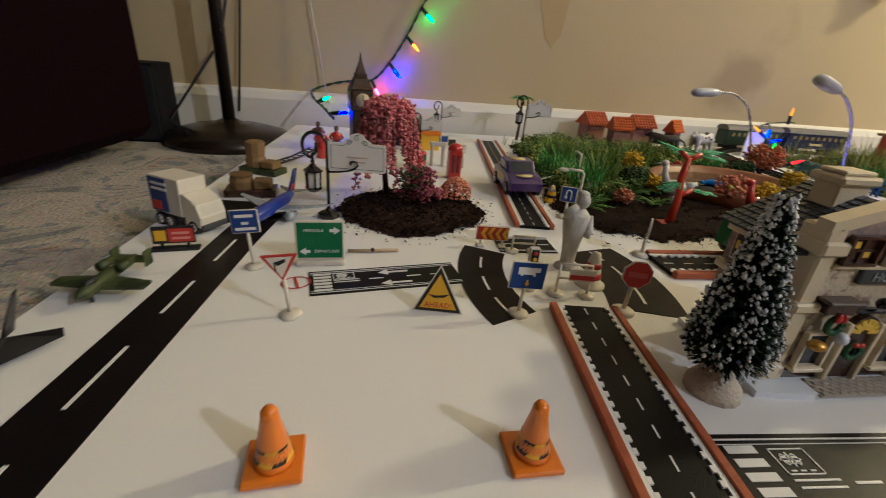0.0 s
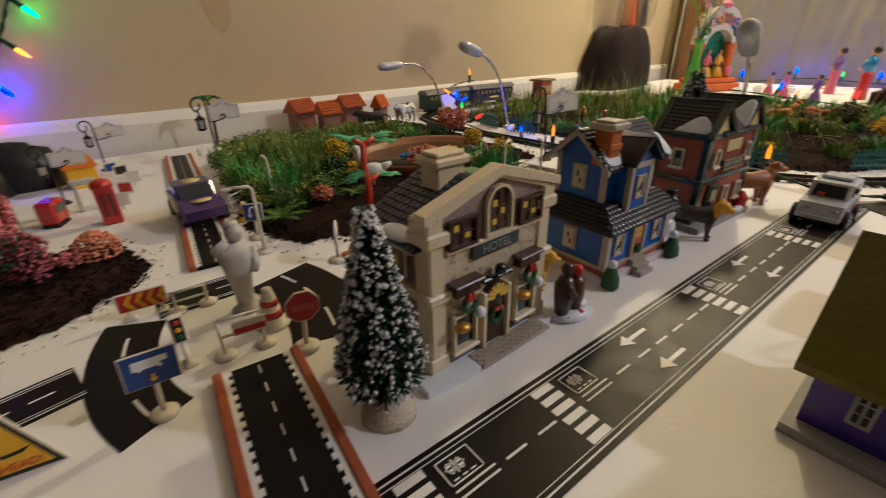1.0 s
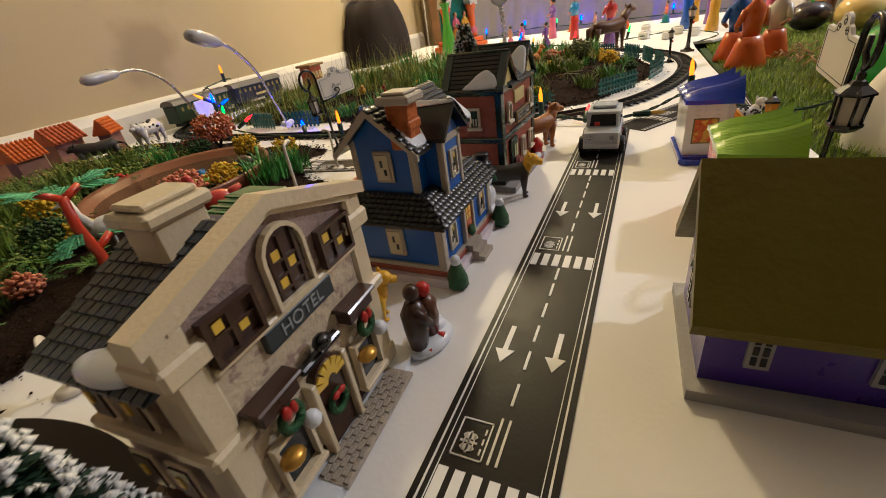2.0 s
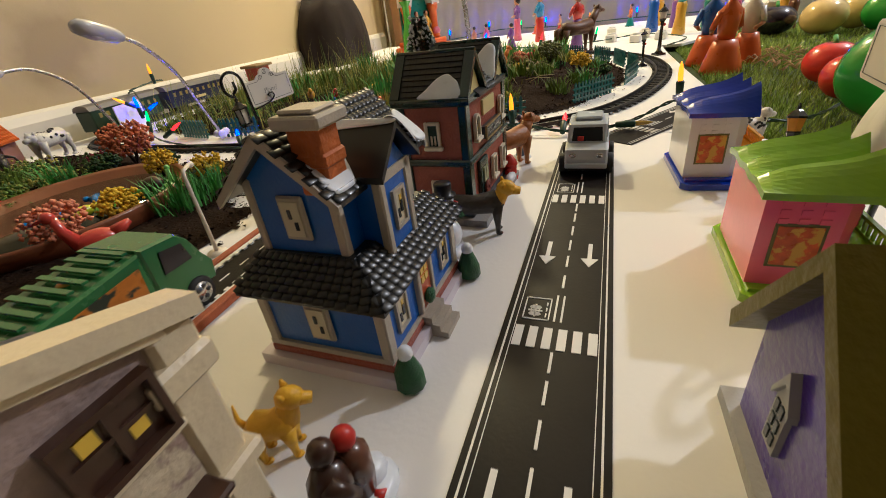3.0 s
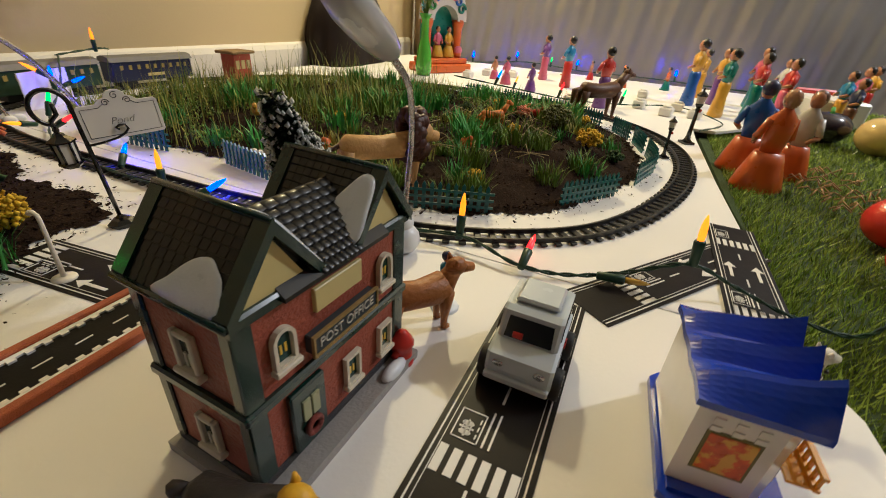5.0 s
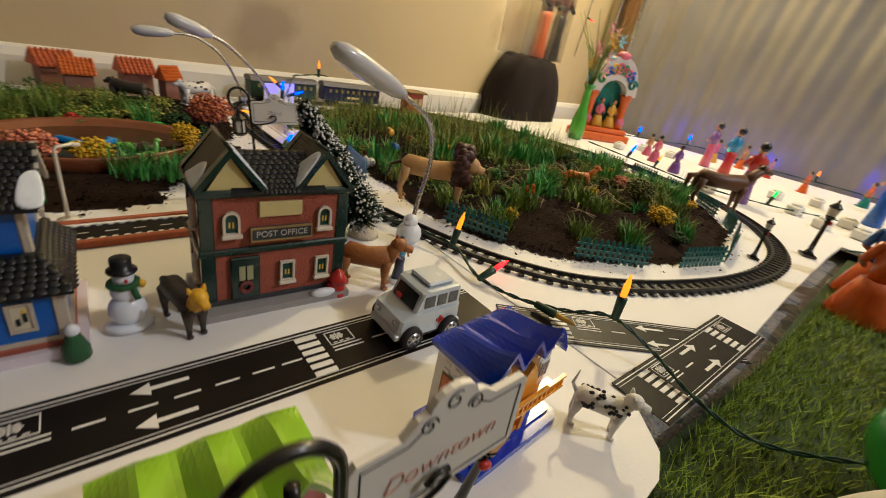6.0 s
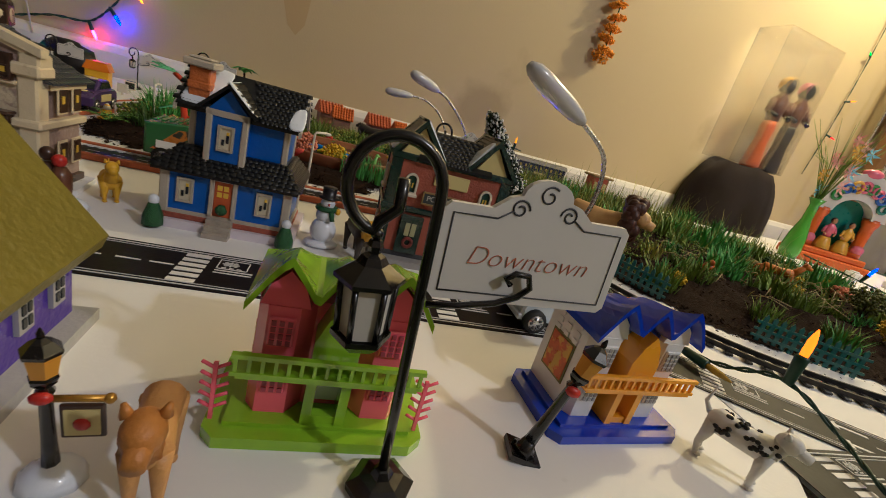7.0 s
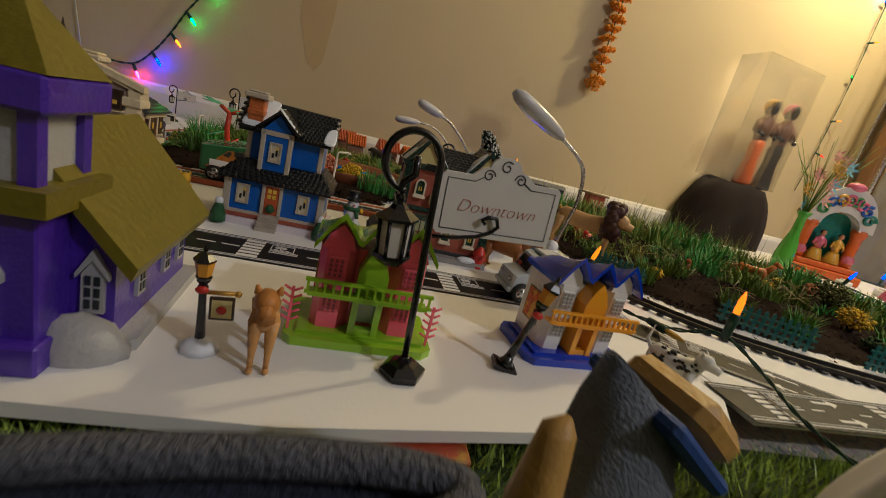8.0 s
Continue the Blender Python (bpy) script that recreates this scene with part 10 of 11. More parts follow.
veg("plastic_pepper", "green plastic pepper beside the mangos", 1.8, -0.5, 0.048, 0.95, V_GREEN, 4)
veg("plastic_pear", "lime green plastic pear on the grass mat", 1.68, -0.525, 0.047, 1.0, V_LIME)
veg("plastic_pineapple", "knobbly yellow plastic pineapple on the grass mat", 1.64, -0.615, 0.058, 1.05, V_YEL, 9)
veg("plastic_orange", "orange plastic fruit on the grass mat", 1.95, -0.6, 0.045, 0.9, V_ORA)
veg("plastic_orange", "orange and yellow plastic fruit on grass mat", 1.85, -0.68, 0.045, 0.9, V_ORA)
veg("plastic_aubergine", "dark plastic aubergine on the grass mat", 1.9, -0.3, 0.05, 0.75, V_DARK)
g = Geo()
for k in range(60):
    x, y = rnd.uniform(1.3, 1.55), rnd.uniform(-0.26, -0.14)
    an = rnd.uniform(0, 6.28)
    g.tube([(x, y, MAT_Z + 0.012), (x + 0.012 * math.cos(an), y + 0.012 * math.sin(an), MAT_Z + 0.016 + rnd.uniform(0, 0.006)), (x + 0.024 * math.cos(an + 0.5), y + 0.024 * math.sin(an + 0.5), MAT_Z + 0.011)], 0.0011, 5)
tagged(part("dried_petals", g, shade("dried_petals", (0.4, 0.24, 0.1), 0.7, vary=0.5, scale=90)), "heap of dried petals and straw on grass mat", "petals", kind="stuff")

# ---- clay figurines on the right ----
doll("figurine", "kneeling orange robed clay figurine with bald head", 1.39, -0.088, 0.168, (C["orange"], C["orange"], shade("clay_bald", (0.4, 0.2, 0.11), 0.25, coat=0.5), None), 115, sit=True, wide=1.0, z=MAT_Z)
doll("figurine", "kneeling orange and blue clay figurine on grass mat", 1.5, -0.078, 0.168, (C["orange"], C["blue"], C["skin"], C["navy"]), 95, sit=True, wide=1.0, z=MAT_Z)
doll("figurine", "white and orange clay figurine with brown hat", 1.5, -0.15, 0.16, (C["orange"], C["white"], C["skin"], C["brown"]), -120, sit=True, wide=0.9, z=MAT_Z)
FIG = [(1.86, 0.22, 0.155, "purple", "red", 140), (2.2, 0.38, 0.165, "red", "sky", 160), (1.99, 0.45, 0.092, "purple", "purple", 150, 1), (2.08, 0.575, 0.096, "pink", "pink", 150, 1), (2.18, 0.66, 0.085, "pink", "skin", 150, 1),
       (2.55, 0.34, 0.08, "red", "skin", 200, 1), (2.42, 0.2, 0.08, "orange", "orange", 200, 1), (2.16, -0.01, 0.19, "blue", "yellow", 170), (1.99, -0.075, 0.175, "yellow", "teal", 170), (2.25, -0.09, 0.17, "purple", "yellow", 200), (2.05, -0.16, 0.17, "teal", "red", 190), (2.3, -0.2, 0.18, "teal", "pink", 200), (2.15, -0.25, 0.18, "pink", "red", 190), (2.4, -0.05, 0.16, "yellow", "yellow", 180),
       (2.45, -0.3, 0.17, "green", "white", 200), (2.2, -0.4, 0.16, "yellow", "sky", 190), (2.35, -0.48, 0.17, "orange", "pink", 200), (2.05, -0.38, 0.15, "brown", "navy", 190), (2.5, -0.55, 0.17, "red", "yellow", 210), (2.2, -0.58, 0.17, "green", "green", 190), (1.9, -0.62, 0.16, "navy", "navy", 190), (2.55, 0.55, 0.1, "yellow", "pink", 180, 1), (2.6, 0.45, 0.1, "orange", "skin", 180, 1), (2.35, 0.5, 0.16, "pink", "purple", 180), (2.5, 0.05, 0.09, "teal", "orange", 190, 1)]
WORDS = dict(navy="dark blue", sky="light blue", skin="bare brown")
for x, y, h, a, b, turn, *s in FIG:
    wa, wb = WORDS.get(a, a), WORDS.get(b, b)
    doll("figurine", ("seated" if s else "standing") + " painted clay figurine in %s and %s" % (wa, wb), x, y, h, (C[a], C[b], C["skin"], C["hair"]), turn, sit=bool(s), z=-0.001 if y > -0.13 * x + 0.03 and x > 1.753 else MAT_Z, wide=0.9 if s else 1.0)
for x, y in ((1.86, 0.3), (1.95, 0.12), (2.0, 0.02), (1.88, 0.05), (2.1, 0.2), (1.9, -0.02), (2.2, 0.12), (2.12, 0.75), (2.25, 0.72), (2.3, 0.62)):
    b = thing("white_pot", "small white block pot on the white boards", "pot", spin(x, y, -0.001, 40 * x), "small white pots")
    part("block", Geo().box(-0.016, 0.016, -0.016, 0.016, 0, 0.022, 0.003), PLASTIC_WHITE, b)
    part("rim", Geo().lathe([(0.012, 0.022), (0.012, 0.026)], 14), PLASTIC_WHITE, b)
table2 = thing("small_table", "white cloth covered toy table with red edge", "toy table", spin(2.3, -0.4, MAT_Z, 10))
part("cloth", Geo().box(-0.09, 0.09, -0.07, 0.07, 0, 0.075, 0.006), PLASTIC_WHITE, table2)
part("red_side", Geo().box(0.088, 0.1, -0.06, 0.06, 0, 0.09, 0.006), C["red"], table2)

# ---- shrine, flower vase, covered box with two dark idols ----
SHR_O, SHR_W = C["orange"], glossy("shrine_white", (0.6, 0.57, 0.55))
sh = thing("shrine", "colourful painted clay shrine arch with two pillars", "shrine", spin(2.2, 0.92, 0.0, -25))
part("step", Geo().box(-0.11, 0.11, -0.06, 0.06, 0, 0.03, 0.004).box(-0.095, 0.095, -0.05, 0.05, 0.03, 0.05, 0.004), SHR_O, sh, "orange stepped base")
for x in (-0.075, 0.075):
    part("pillar", Geo().lathe([(0.022, 0.05), (0.022, 0.065), (0.016, 0.075), (0.017, 0.15), (0.023, 0.165), (0.023, 0.18)], 14, (x, 0, 0)), SHR_O, sh, "orange pillar")
    part("pillar_foot", Geo().ball((x, -0.012, 0.075), (0.02, 0.012, 0.018), 10, k=6), C["pink"], sh)
arch_o = [(0.1 * math.cos(radians(a)), 0.175 + 0.135 * math.sin(radians(a))) for a in range(0, 181, 12)]
arch_i = [(0.058 * math.cos(radians(a)), 0.175 + 0.05 * math.sin(radians(a))) for a in range(180, -1, -12)]
part("arch", Geo().prism(arch_o + arch_i, -0.02, 0.02, "y"), SHR_W, sh, "white painted arch")
for k, (a, c) in enumerate(((25, "teal"), (45, "blue"), (62, "pink"), (78, "green"), (95, "pink"), (112, "yellow"), (130, "blue"), (150, "green"))):
    part("scroll", Geo().tube([(x + 0.078 * math.cos(radians(a)), -0.022, z + 0.175 + 0.095 * math.sin(radians(a))) for x, _, z in scroll(0, 0, 0.02, 1.2, k)], 0.005, 6), C[c], sh, "painted scroll")
part("crest", Geo().ball((0, -0.01, 0.31), (0.03, 0.018, 0.016), 12, k=7), C["pink"], sh)
part("back", Geo().box(-0.085, 0.085, 0.02, 0.028, 0.05, 0.22), C["teal"], sh, "teal back panel")
for x, c in ((-0.028, ("yellow", "pink")), (0.03, ("yellow", "yellow"))):
    doll("figurine", "seated painted clay figurine inside the shrine", 2.2 + x * 0.9, 0.915 - x * 0.42, 0.115, (C[c[0]], C[c[1]], C["skin"], C["hair"]), -25, sit=True, z=0.05)

FLOWER_PINK, FLOWER_SKY = shade("pale_pink_paper", (0.7, 0.33, 0.28), 0.6, vary=0.15, scale=60), shade("pale_blue_paper", (0.2, 0.5, 0.6), 0.6, vary=0.15, scale=60)
vase = thing("flower_vase", "green glass vase with yellow and pink paper flowers", "vase", spin(2.03, 0.905, 0.0, 0, 1.25))
part("vase", Geo().lathe([(0.02, 0), (0.024, 0.02), (0.02, 0.06), (0.011, 0.1), (0.01, 0.14), (0.018, 0.155)], 14), glossy("bright_green_glass", (0.12, 0.5, 0.05), 0.1, trans=0.3), vase, "bright green vase")
g = Geo()
rnd = random.Random(51)
for k in range(26):
    an, r = rnd.uniform(0, 6.28), rnd.uniform(0.02, 0.09)
    g.tube([(0, 0, 0.14), (math.cos(an) * r * 0.4, math.sin(an) * r * 0.4, 0.24), (math.cos(an) * r, math.sin(an) * r, rnd.uniform(0.25, 0.34))], [0.0012, 0.001, 0.0004], 4)
part("stem", g, GRASS_A, vase, "thin green stems")
for k in range(14):
    an, r, z = rnd.uniform(0, 6.28), rnd.uniform(0.01, 0.035), rnd.uniform(0.15, 0.31)
    g = Geo()
    for q in range(6):
        b = q * 1.047
        g.add([(0, 0, 0), (0.012 * math.cos(b - 0.35), 0.004, 0.012 * math.sin(b - 0.35)), (0.022 * math.cos(b), -0.004, 0.022 * math.sin(b)), (0.012 * math.cos(b + 0.35), 0.004, 0.012 * math.sin(b + 0.35))], [(0, 1, 2, 3)])
    part("flower", g, (C["yellow"], FLOWER_PINK, FLOWER_PINK, FLOWER_SKY)[k % 4], vase, "paper star flower", m=Matrix.Translation((math.cos(an) * r, -0.02 + math.sin(an) * r, z)))

CLOTH = shade("dark_brown_cloth", (0.012, 0.006, 0.0045), 0.95, vary=0.4, scale=12, bump=0.6, bump_scale=30)
cov = Geo()
v, f = [], []
n = 40
for i in range(9):
    u = i / 8
    for j in range(n):
        a = 2 * math.pi * j / n
        c, s = math.cos(a), math.sin(a)
        e = 1 / max(abs(c), abs(s)) ** 0.5
        fold = 1 + 0.035 * math.sin(9 * a + 2 * u) * (1 - u)
        k = 1.15 - 0.12 * u - 0.3 * u ** 4 + 0.05 * noise.noise(Vector((c * 2, s * 2, u * 3)))
        v.append((0.165 * c * e * fold * k, 0.085 * s * e * fold * k, u * 0.25 + u * 0.03 * noise.noise(Vector((c * 1.5, s * 1.5, 5)))))
for i in range(8):
    for j in range(n):
        f.append((i * n + j, i * n + (j + 1) % n, (i + 1) * n + (j + 1) % n, (i + 1) * n + j))
f.append(tuple(8 * n + j for j in range(n)))
cov.add(v, f, True)
tagged(part("covered_stand", cov, CLOTH, m=spin(2.12, 1.24, FLOOR_Z, 5) @ Matrix.Diagonal((1.15, 1.0, 1.12, 1))), "box stand draped in dark brown cloth", "stand")
acr = thing("acrylic_case", "tall clear acrylic display case against the wall", "display case", spin(2.12, 1.245, 0.25, 5) @ Matrix.Diagonal((1.1, 1, 1, 1)))
CLEAR = shade("clear_acrylic", (0.9, 0.88, 0.82), 0.08, vary=0.02, scale=10, trans=1.0, alpha=0.35)
for q in ((-0.14, -0.137, -0.06, 0.06), (0.137, 0.14, -0.06, 0.06), (-0.137, 0.137, -0.06, -0.057), (-0.137, 0.137, 0.057, 0.06)):
    o = part("pane", Geo().box(*q, 0, 0.46), CLEAR, acr, "clear pane")
    o.visible_shadow = False
o = part("pane", Geo().box(-0.14, 0.14, -0.06, 0.06, 0.46, 0.463), CLEAR, acr, "clear top pane")
o.visible_shadow = False
IDOL = shade("black_lacquer", (0.012, 0.01, 0.01), 0.2, vary=0.3, scale=60, coat=0.4)
doll("idol", "black lacquer idol with red and gold dress", 2.13, 1.225, 0.34, (C["orange"], C["brown"], IDOL, C["yellow"]), 0, z=0.25, wide=0.8, cat="idol", group="dark idols")
doll("idol", "black lacquer idol with pink and gold dress", 2.24, 1.235, 0.35, (IDOL, C["brown"], IDOL, C["pink"]), 0, z=0.25, wide=0.8, cat="idol", group="dark idols")

# ---- hung fabric and corner post ----
FABRIC = shade("silver_grey_satin", (0.26, 0.25, 0.245), 0.35, vary=0.12, scale=8, bump=0.9, bump_scale=26, metal=0.25)
v, f = [], []
ny, nz = 260, 30
for i in range(ny + 1):
    y = 1.2 - 2.6 * i / ny
    for k in range(nz + 1):
        z = FLOOR_Z + 1.75 * k / nz
        w = 0.004 * math.sin(y * 42 + 1.5 * math.sin(z * 2.2)) + 0.003 * math.sin(y * 97 + z * 9) + 0.006 * noise.noise(Vector((y * 16, z * 14, 2))) + 0.012 * noise.noise(Vector((y * 5, z * 4, 7)))
        v.append((2.79 + w + 0.05 * (1 - k / nz) * noise.noise(Vector((y * 2, 1, 3))), y, z))
for i in range(ny):
    for k in range(nz):
        a = i * (nz + 1) + k
        f.append((a, a + 1, a + nz + 2, a + nz + 1))
tagged(part("hung_fabric", Geo().add(v, f, True), FABRIC), "creased silver grey satin cloth hung as a backdrop", "curtain")
post = thing("corner_post", "brown wooden upright with thin steel rod in the corner", "post", spin(2.8, 1.235))
part("upright", Geo().box(-0.03, 0.03, -0.012, 0.035, FLOOR_Z, 1.75, 0.002), shade("brown_wood", (0.22, 0.11, 0.04), 0.55, vary=0.25, scale=20, bump=0.3), post, "brown wooden upright")
part("rod", Geo().tube([(-0.06, 0.05, FLOOR_Z), (-0.06, 0.05, 1.75)], 0.006, 8), STEEL, post, "thin steel rod")

# ---- lamp in the corner ----
bulb = thing("corner_lamp", "glowing warm bulb on a thin stand in the corner", "lamp", spin(2.62, 1.1, 0))
part("globe", Geo().ball((0, 0, 1.33), (0.05, 0.05, 0.06), 16, k=10), shade("glowing_globe", (1, 0.9, 0.7), 0.4, glow=(1.0, 0.78, 0.42), glow_power=14), bulb, "glowing globe")
part("stand", Geo().tube([(0, 0, FLOOR_Z), (0, 0, 1.28)], 0.008, 8), STEEL, bulb)
part("foot", Geo().lathe([(0.09, FLOOR_Z), (0.09, FLOOR_Z + 0.01), (0.01, FLOOR_Z + 0.03)], 20), STEEL, bulb)

# ---- marigold garlands on the wall ----
MARIGOLD = leafy("marigold_petals", (0.95, 0.31, 0.004), 0.25, 0.6)
def garland(x, z0, n, label):
    rnd = random.Random(int(x * 100))
    t = thing("marigold_garland", label, "garland", wall_at(x, 0.027, 0), "marigold garlands")
    part("string", Geo().tube([(0, 0, z0), (0.004, 0, z0 + n * 0.02), (0.01, 0, 2.4)], 0.002, 5), LEAF_GLAZE, t, "green string")
    for k in range(n):
        g = Geo()
        q = 0.034 if k else 0.04
        cz, cx = z0 + k * 0.033, 0.008 * math.sin(k * 2.1)
        lumps(g, rnd, 0, 0, -0.01, 150, q, 0.026, 0.011 if k else 0.03, 0.0048)
        part("flower", g, MARIGOLD, t, "orange marigold flower", m=Matrix.Translation((cx, 0, cz)) @ Matrix.Rotation(radians(15 * math.sin(k)), 4, "Y"))
garland(1.365, 0.42, 16, "orange marigold garland hanging on the cream wall")
garland(0.47, 0.5, 12, "second orange marigold garland on the cream wall")
WALL_STAIN = shade("tan_water_stain", (0.49, 0.355, 0.175), 0.7, vary=0.08, scale=10)
tagged(part("wall_stain", Geo().prism([(-0.055, 0.3), (-0.045, 0.13), (-0.01, 0.02), (0.012, 0.0), (0.032, 0.03), (0.045, 0.16), (0.05, 0.3), (0.052, 0.45), (-0.058, 0.45)], -0.0006, -0.0001, "y"), WALL_STAIN, m=wall_at(0.43, 0.0, 0.215)), "tan stain running down the cream wall", "stain")

# ---- fairy lights ----
GLOWS = {}
for k, c, p in (("blue", (0.0, 0.006, 1.0), 120), ("green", (0.0, 0.6, 0.05), 5), ("red", (1.0, 0.01, 0.012), 5), ("amber", (1.0, 0.2, 0.004), 3.5), ("yellow", (1.0, 0.28, 0.004), 2.2), ("pink", (1.0, 0.05, 0.2), 9)):
    GLOWS[k] = shade("glowing_%s_bulb" % k, c, 0.2, glow=c, glow_power=p)
for k, c, p in (("wall_blue", (0.0, 0.004, 1.0), 330), ("wall_green", (0.0, 0.7, 0.04), 60), ("wall_pink", (1.0, 0.01, 0.1), 100), ("wall_amber", (1.0, 0.16, 0.002), 14)):
    GLOWS[k] = shade("glowing_%s_bulb" % k, c, 0.2, glow=c, glow_power=p)
DARK_BULB = glossy("amber_bulb_glass", (0.5, 0.3, 0.03), 0.1)


def fairy(label, wire, bulbs, r=0.0011, m=None):
    """A light string: twisted wires and bulbs given as (place, direction, colour)."""
    t = thing("fairy_lights", label, "fairy lights", m, "fairy light strings")
    pts = [Vector(p) for p in wire]
    fine = []
    for i in range(len(pts) - 1):
        p0, p1, p2, p3 = pts[max(i - 1, 0)], pts[i], pts[i + 1], pts[min(i + 2, len(pts) - 1)]
        for k in range(10):
            u = k / 10
            fine.append(0.5 * ((2 * p1) + (p2 - p0) * u + (2 * p0 - 5 * p1 + 4 * p2 - p3) * u * u + (3 * p1 - p0 - 3 * p2 + p3) * u ** 3))
    fine.append(pts[-1])
    for s in (0, math.pi):
        tw = []
        for i, p in enumerate(fine):
            a = i * 0.9 + s
            tw.append(p + Vector((math.cos(a), math.sin(a) * 0.6, math.sin(a))) * r * 0.95)
        part("wire", Geo().tube(tw, r, 5), GREEN_WIRE, t, "dark green wire")
    for at, d, c in bulbs:
        q = Matrix.Translation(at) @ Vector(d).to_track_quat("Z", "Y").to_matrix().to_4x4()
        k = part("socket", Geo().lathe([(0.0028, -0.001), (0.0036, 0.0), (0.0042, 0.014), (0.0045, 0.02), (0.0036, 0.0215)], 10), GREEN_WIRE, t, "dark green socket", m=q)
        part("bulb", Geo().lathe([(0.0026, 0.021), (0.0029, 0.026), (0.0027, 0.033), (0.0018, 0.038), (0.0005, 0.0425)], 10), GLOWS.get(c, DARK_BULB), k, "pointed glass bulb")
    return t


fairy("dark green fairy light string lying across the boards", [(0.86, 0.42, 0.006), (0.876, 0.32, 0.012), (0.905, 0.235, 0.014), (0.893, 0.175, 0.008), (0.905, 0.13, 0.005), (0.925, 0.085, 0.012), (0.931, 0.043, 0.03), (0.945, 0.005, 0.014), (0.935, -0.035, 0.006), (0.94, -0.08, 0.0), (1.0, -0.13, -0.006), (1.1, -0.2, -0.008)],
      [((0.907, 0.235, 0.01), (0.35, 0.1, 1), "yellow"), ((0.893, 0.17, 0.006), (0.7, 0.0, 0.25), "red"), ((0.931, 0.041, 0.03), (0.08, 0.06, 1), "amber"), ((0.868, 0.33, 0.01), (-0.7, 0.3, 0.4), "green"), ((0.912, 0.108, 0.008), (0.2, -1.0, 0.0), "dark")])
fairy("dark green fairy light string along the railway", [(0.83, 0.5, 0.004), (0.845, 0.58, 0.006), (0.85, 0.7, 0.006), (0.87, 0.85, 0.008), (0.93, 1.0, 0.01), (1.0, 1.1, 0.04), (1.04, 1.17, 0.075), (1.07, 1.24, 0.07)],
      [((0.85, 0.58, 0.004), (0.05, 0.05, 1), "yellow"), ((0.86, 0.68, 0.008), (0.5, 0.5, 0.3), "blue"), ((0.9, 0.92, 0.012), (0.3, -0.6, 0.4), "red"), ((0.93, 1.0, 0.014), (0.4, 0.3, 0.8), "green"), ((0.99, 1.1, 0.03), (0.2, 0.3, 1), "blue"), ((1.0, 1.12, 0.05), (-0.6, 0.3, 0.5), "amber"), ((0.84, 0.52, 0.004), (0.5, -0.3, 0.3), "blue"), ((0.9, 0.97, 0.01), (-0.8, -0.2, 0.2), "yellow"), ((1.02, 1.15, 0.03), (0.6, -0.3, 0.3), "blue")])
blue = thing("blue_sheet", "white paper sheet glowing blue beside the train", "paper", spin(1.0, 1.15, 0.0, 25))
part("sheet", Geo().box(-0.05, 0.05, -0.001, 0.001, 0, 0.06), PLASTIC_WHITE, blue)
WX = lambda x, z, off=0.012: (x, WA + WB * x - off, z)
fairy("dark green fairy light string hanging on the wall", [WX(0.21, 0.5), WX(0.15, 0.34), WX(0.112, 0.272), WX(0.08, 0.21), WX(0.042, 0.15), WX(0.0, 0.108), WX(-0.066, 0.1), WX(-0.13, 0.08), (-0.12, 1.02, 0.07), (-0.08, 0.92, 0.06), (-0.05, 0.85, 0.05)],
      [(WX(0.147, 0.335), (0.8, -0.2, -0.3), "wall_green"), (WX(0.11, 0.271), (0.6, -0.2, -0.6), "wall_green"), (WX(0.08, 0.208), (0.6, -0.2, -0.6), "wall_amber"), (WX(0.04, 0.15), (0.6, -0.2, -0.7), "wall_blue"), (WX(0.0, 0.108), (0.5, -0.2, -0.9), "wall_pink"), ((-0.1, 0.97, 0.065), (0.4, -0.4, 0.2), "wall_green"), ((-0.06, 0.88, 0.055), (0.6, -0.3, 0.1), "wall_blue")], 0.0016)
fairy("thin fairy light string hanging in the corner", [WX(2.62, 1.7), WX(2.6, 1.2), WX(2.61, 0.8), WX(2.6, 0.5), WX(2.58, 0.3)],
      [(WX(2.6, 1.1), (-0.6, -0.3, 0.2), "blue"), (WX(2.6, 0.95), (0.6, -0.3, 0.2), "amber"), (WX(2.61, 0.8), (-0.6, -0.3, 0.2), "green"), (WX(2.6, 0.62), (0.6, -0.3, 0.2), "amber"), (WX(2.6, 0.48), (0.6, -0.3, -0.2), "red"), (WX(2.6, 1.3), (0.6, -0.3, 0.2), "amber")], 0.0013)
fairy("dark green fairy light string among the clay figurines", [(1.72, 0.62, 0.05), (1.78, 0.45, 0.03), (1.84, 0.3, 0.012), (1.9, 0.16, 0.01), (2.0, 0.02, 0.01), (1.85, -0.08, 0.005), (1.7, -0.02, 0.004)],
      [((1.76, 0.5, 0.035), (0, -0.4, 1), "blue"), ((1.83, 0.33, 0.014), (0.3, -0.2, 1), "red"), ((1.9, 0.17, 0.01), (0.3, -0.2, 1), "green"), ((1.95, 0.5, 0.004), (0.3, -0.2, 1), "amber")])
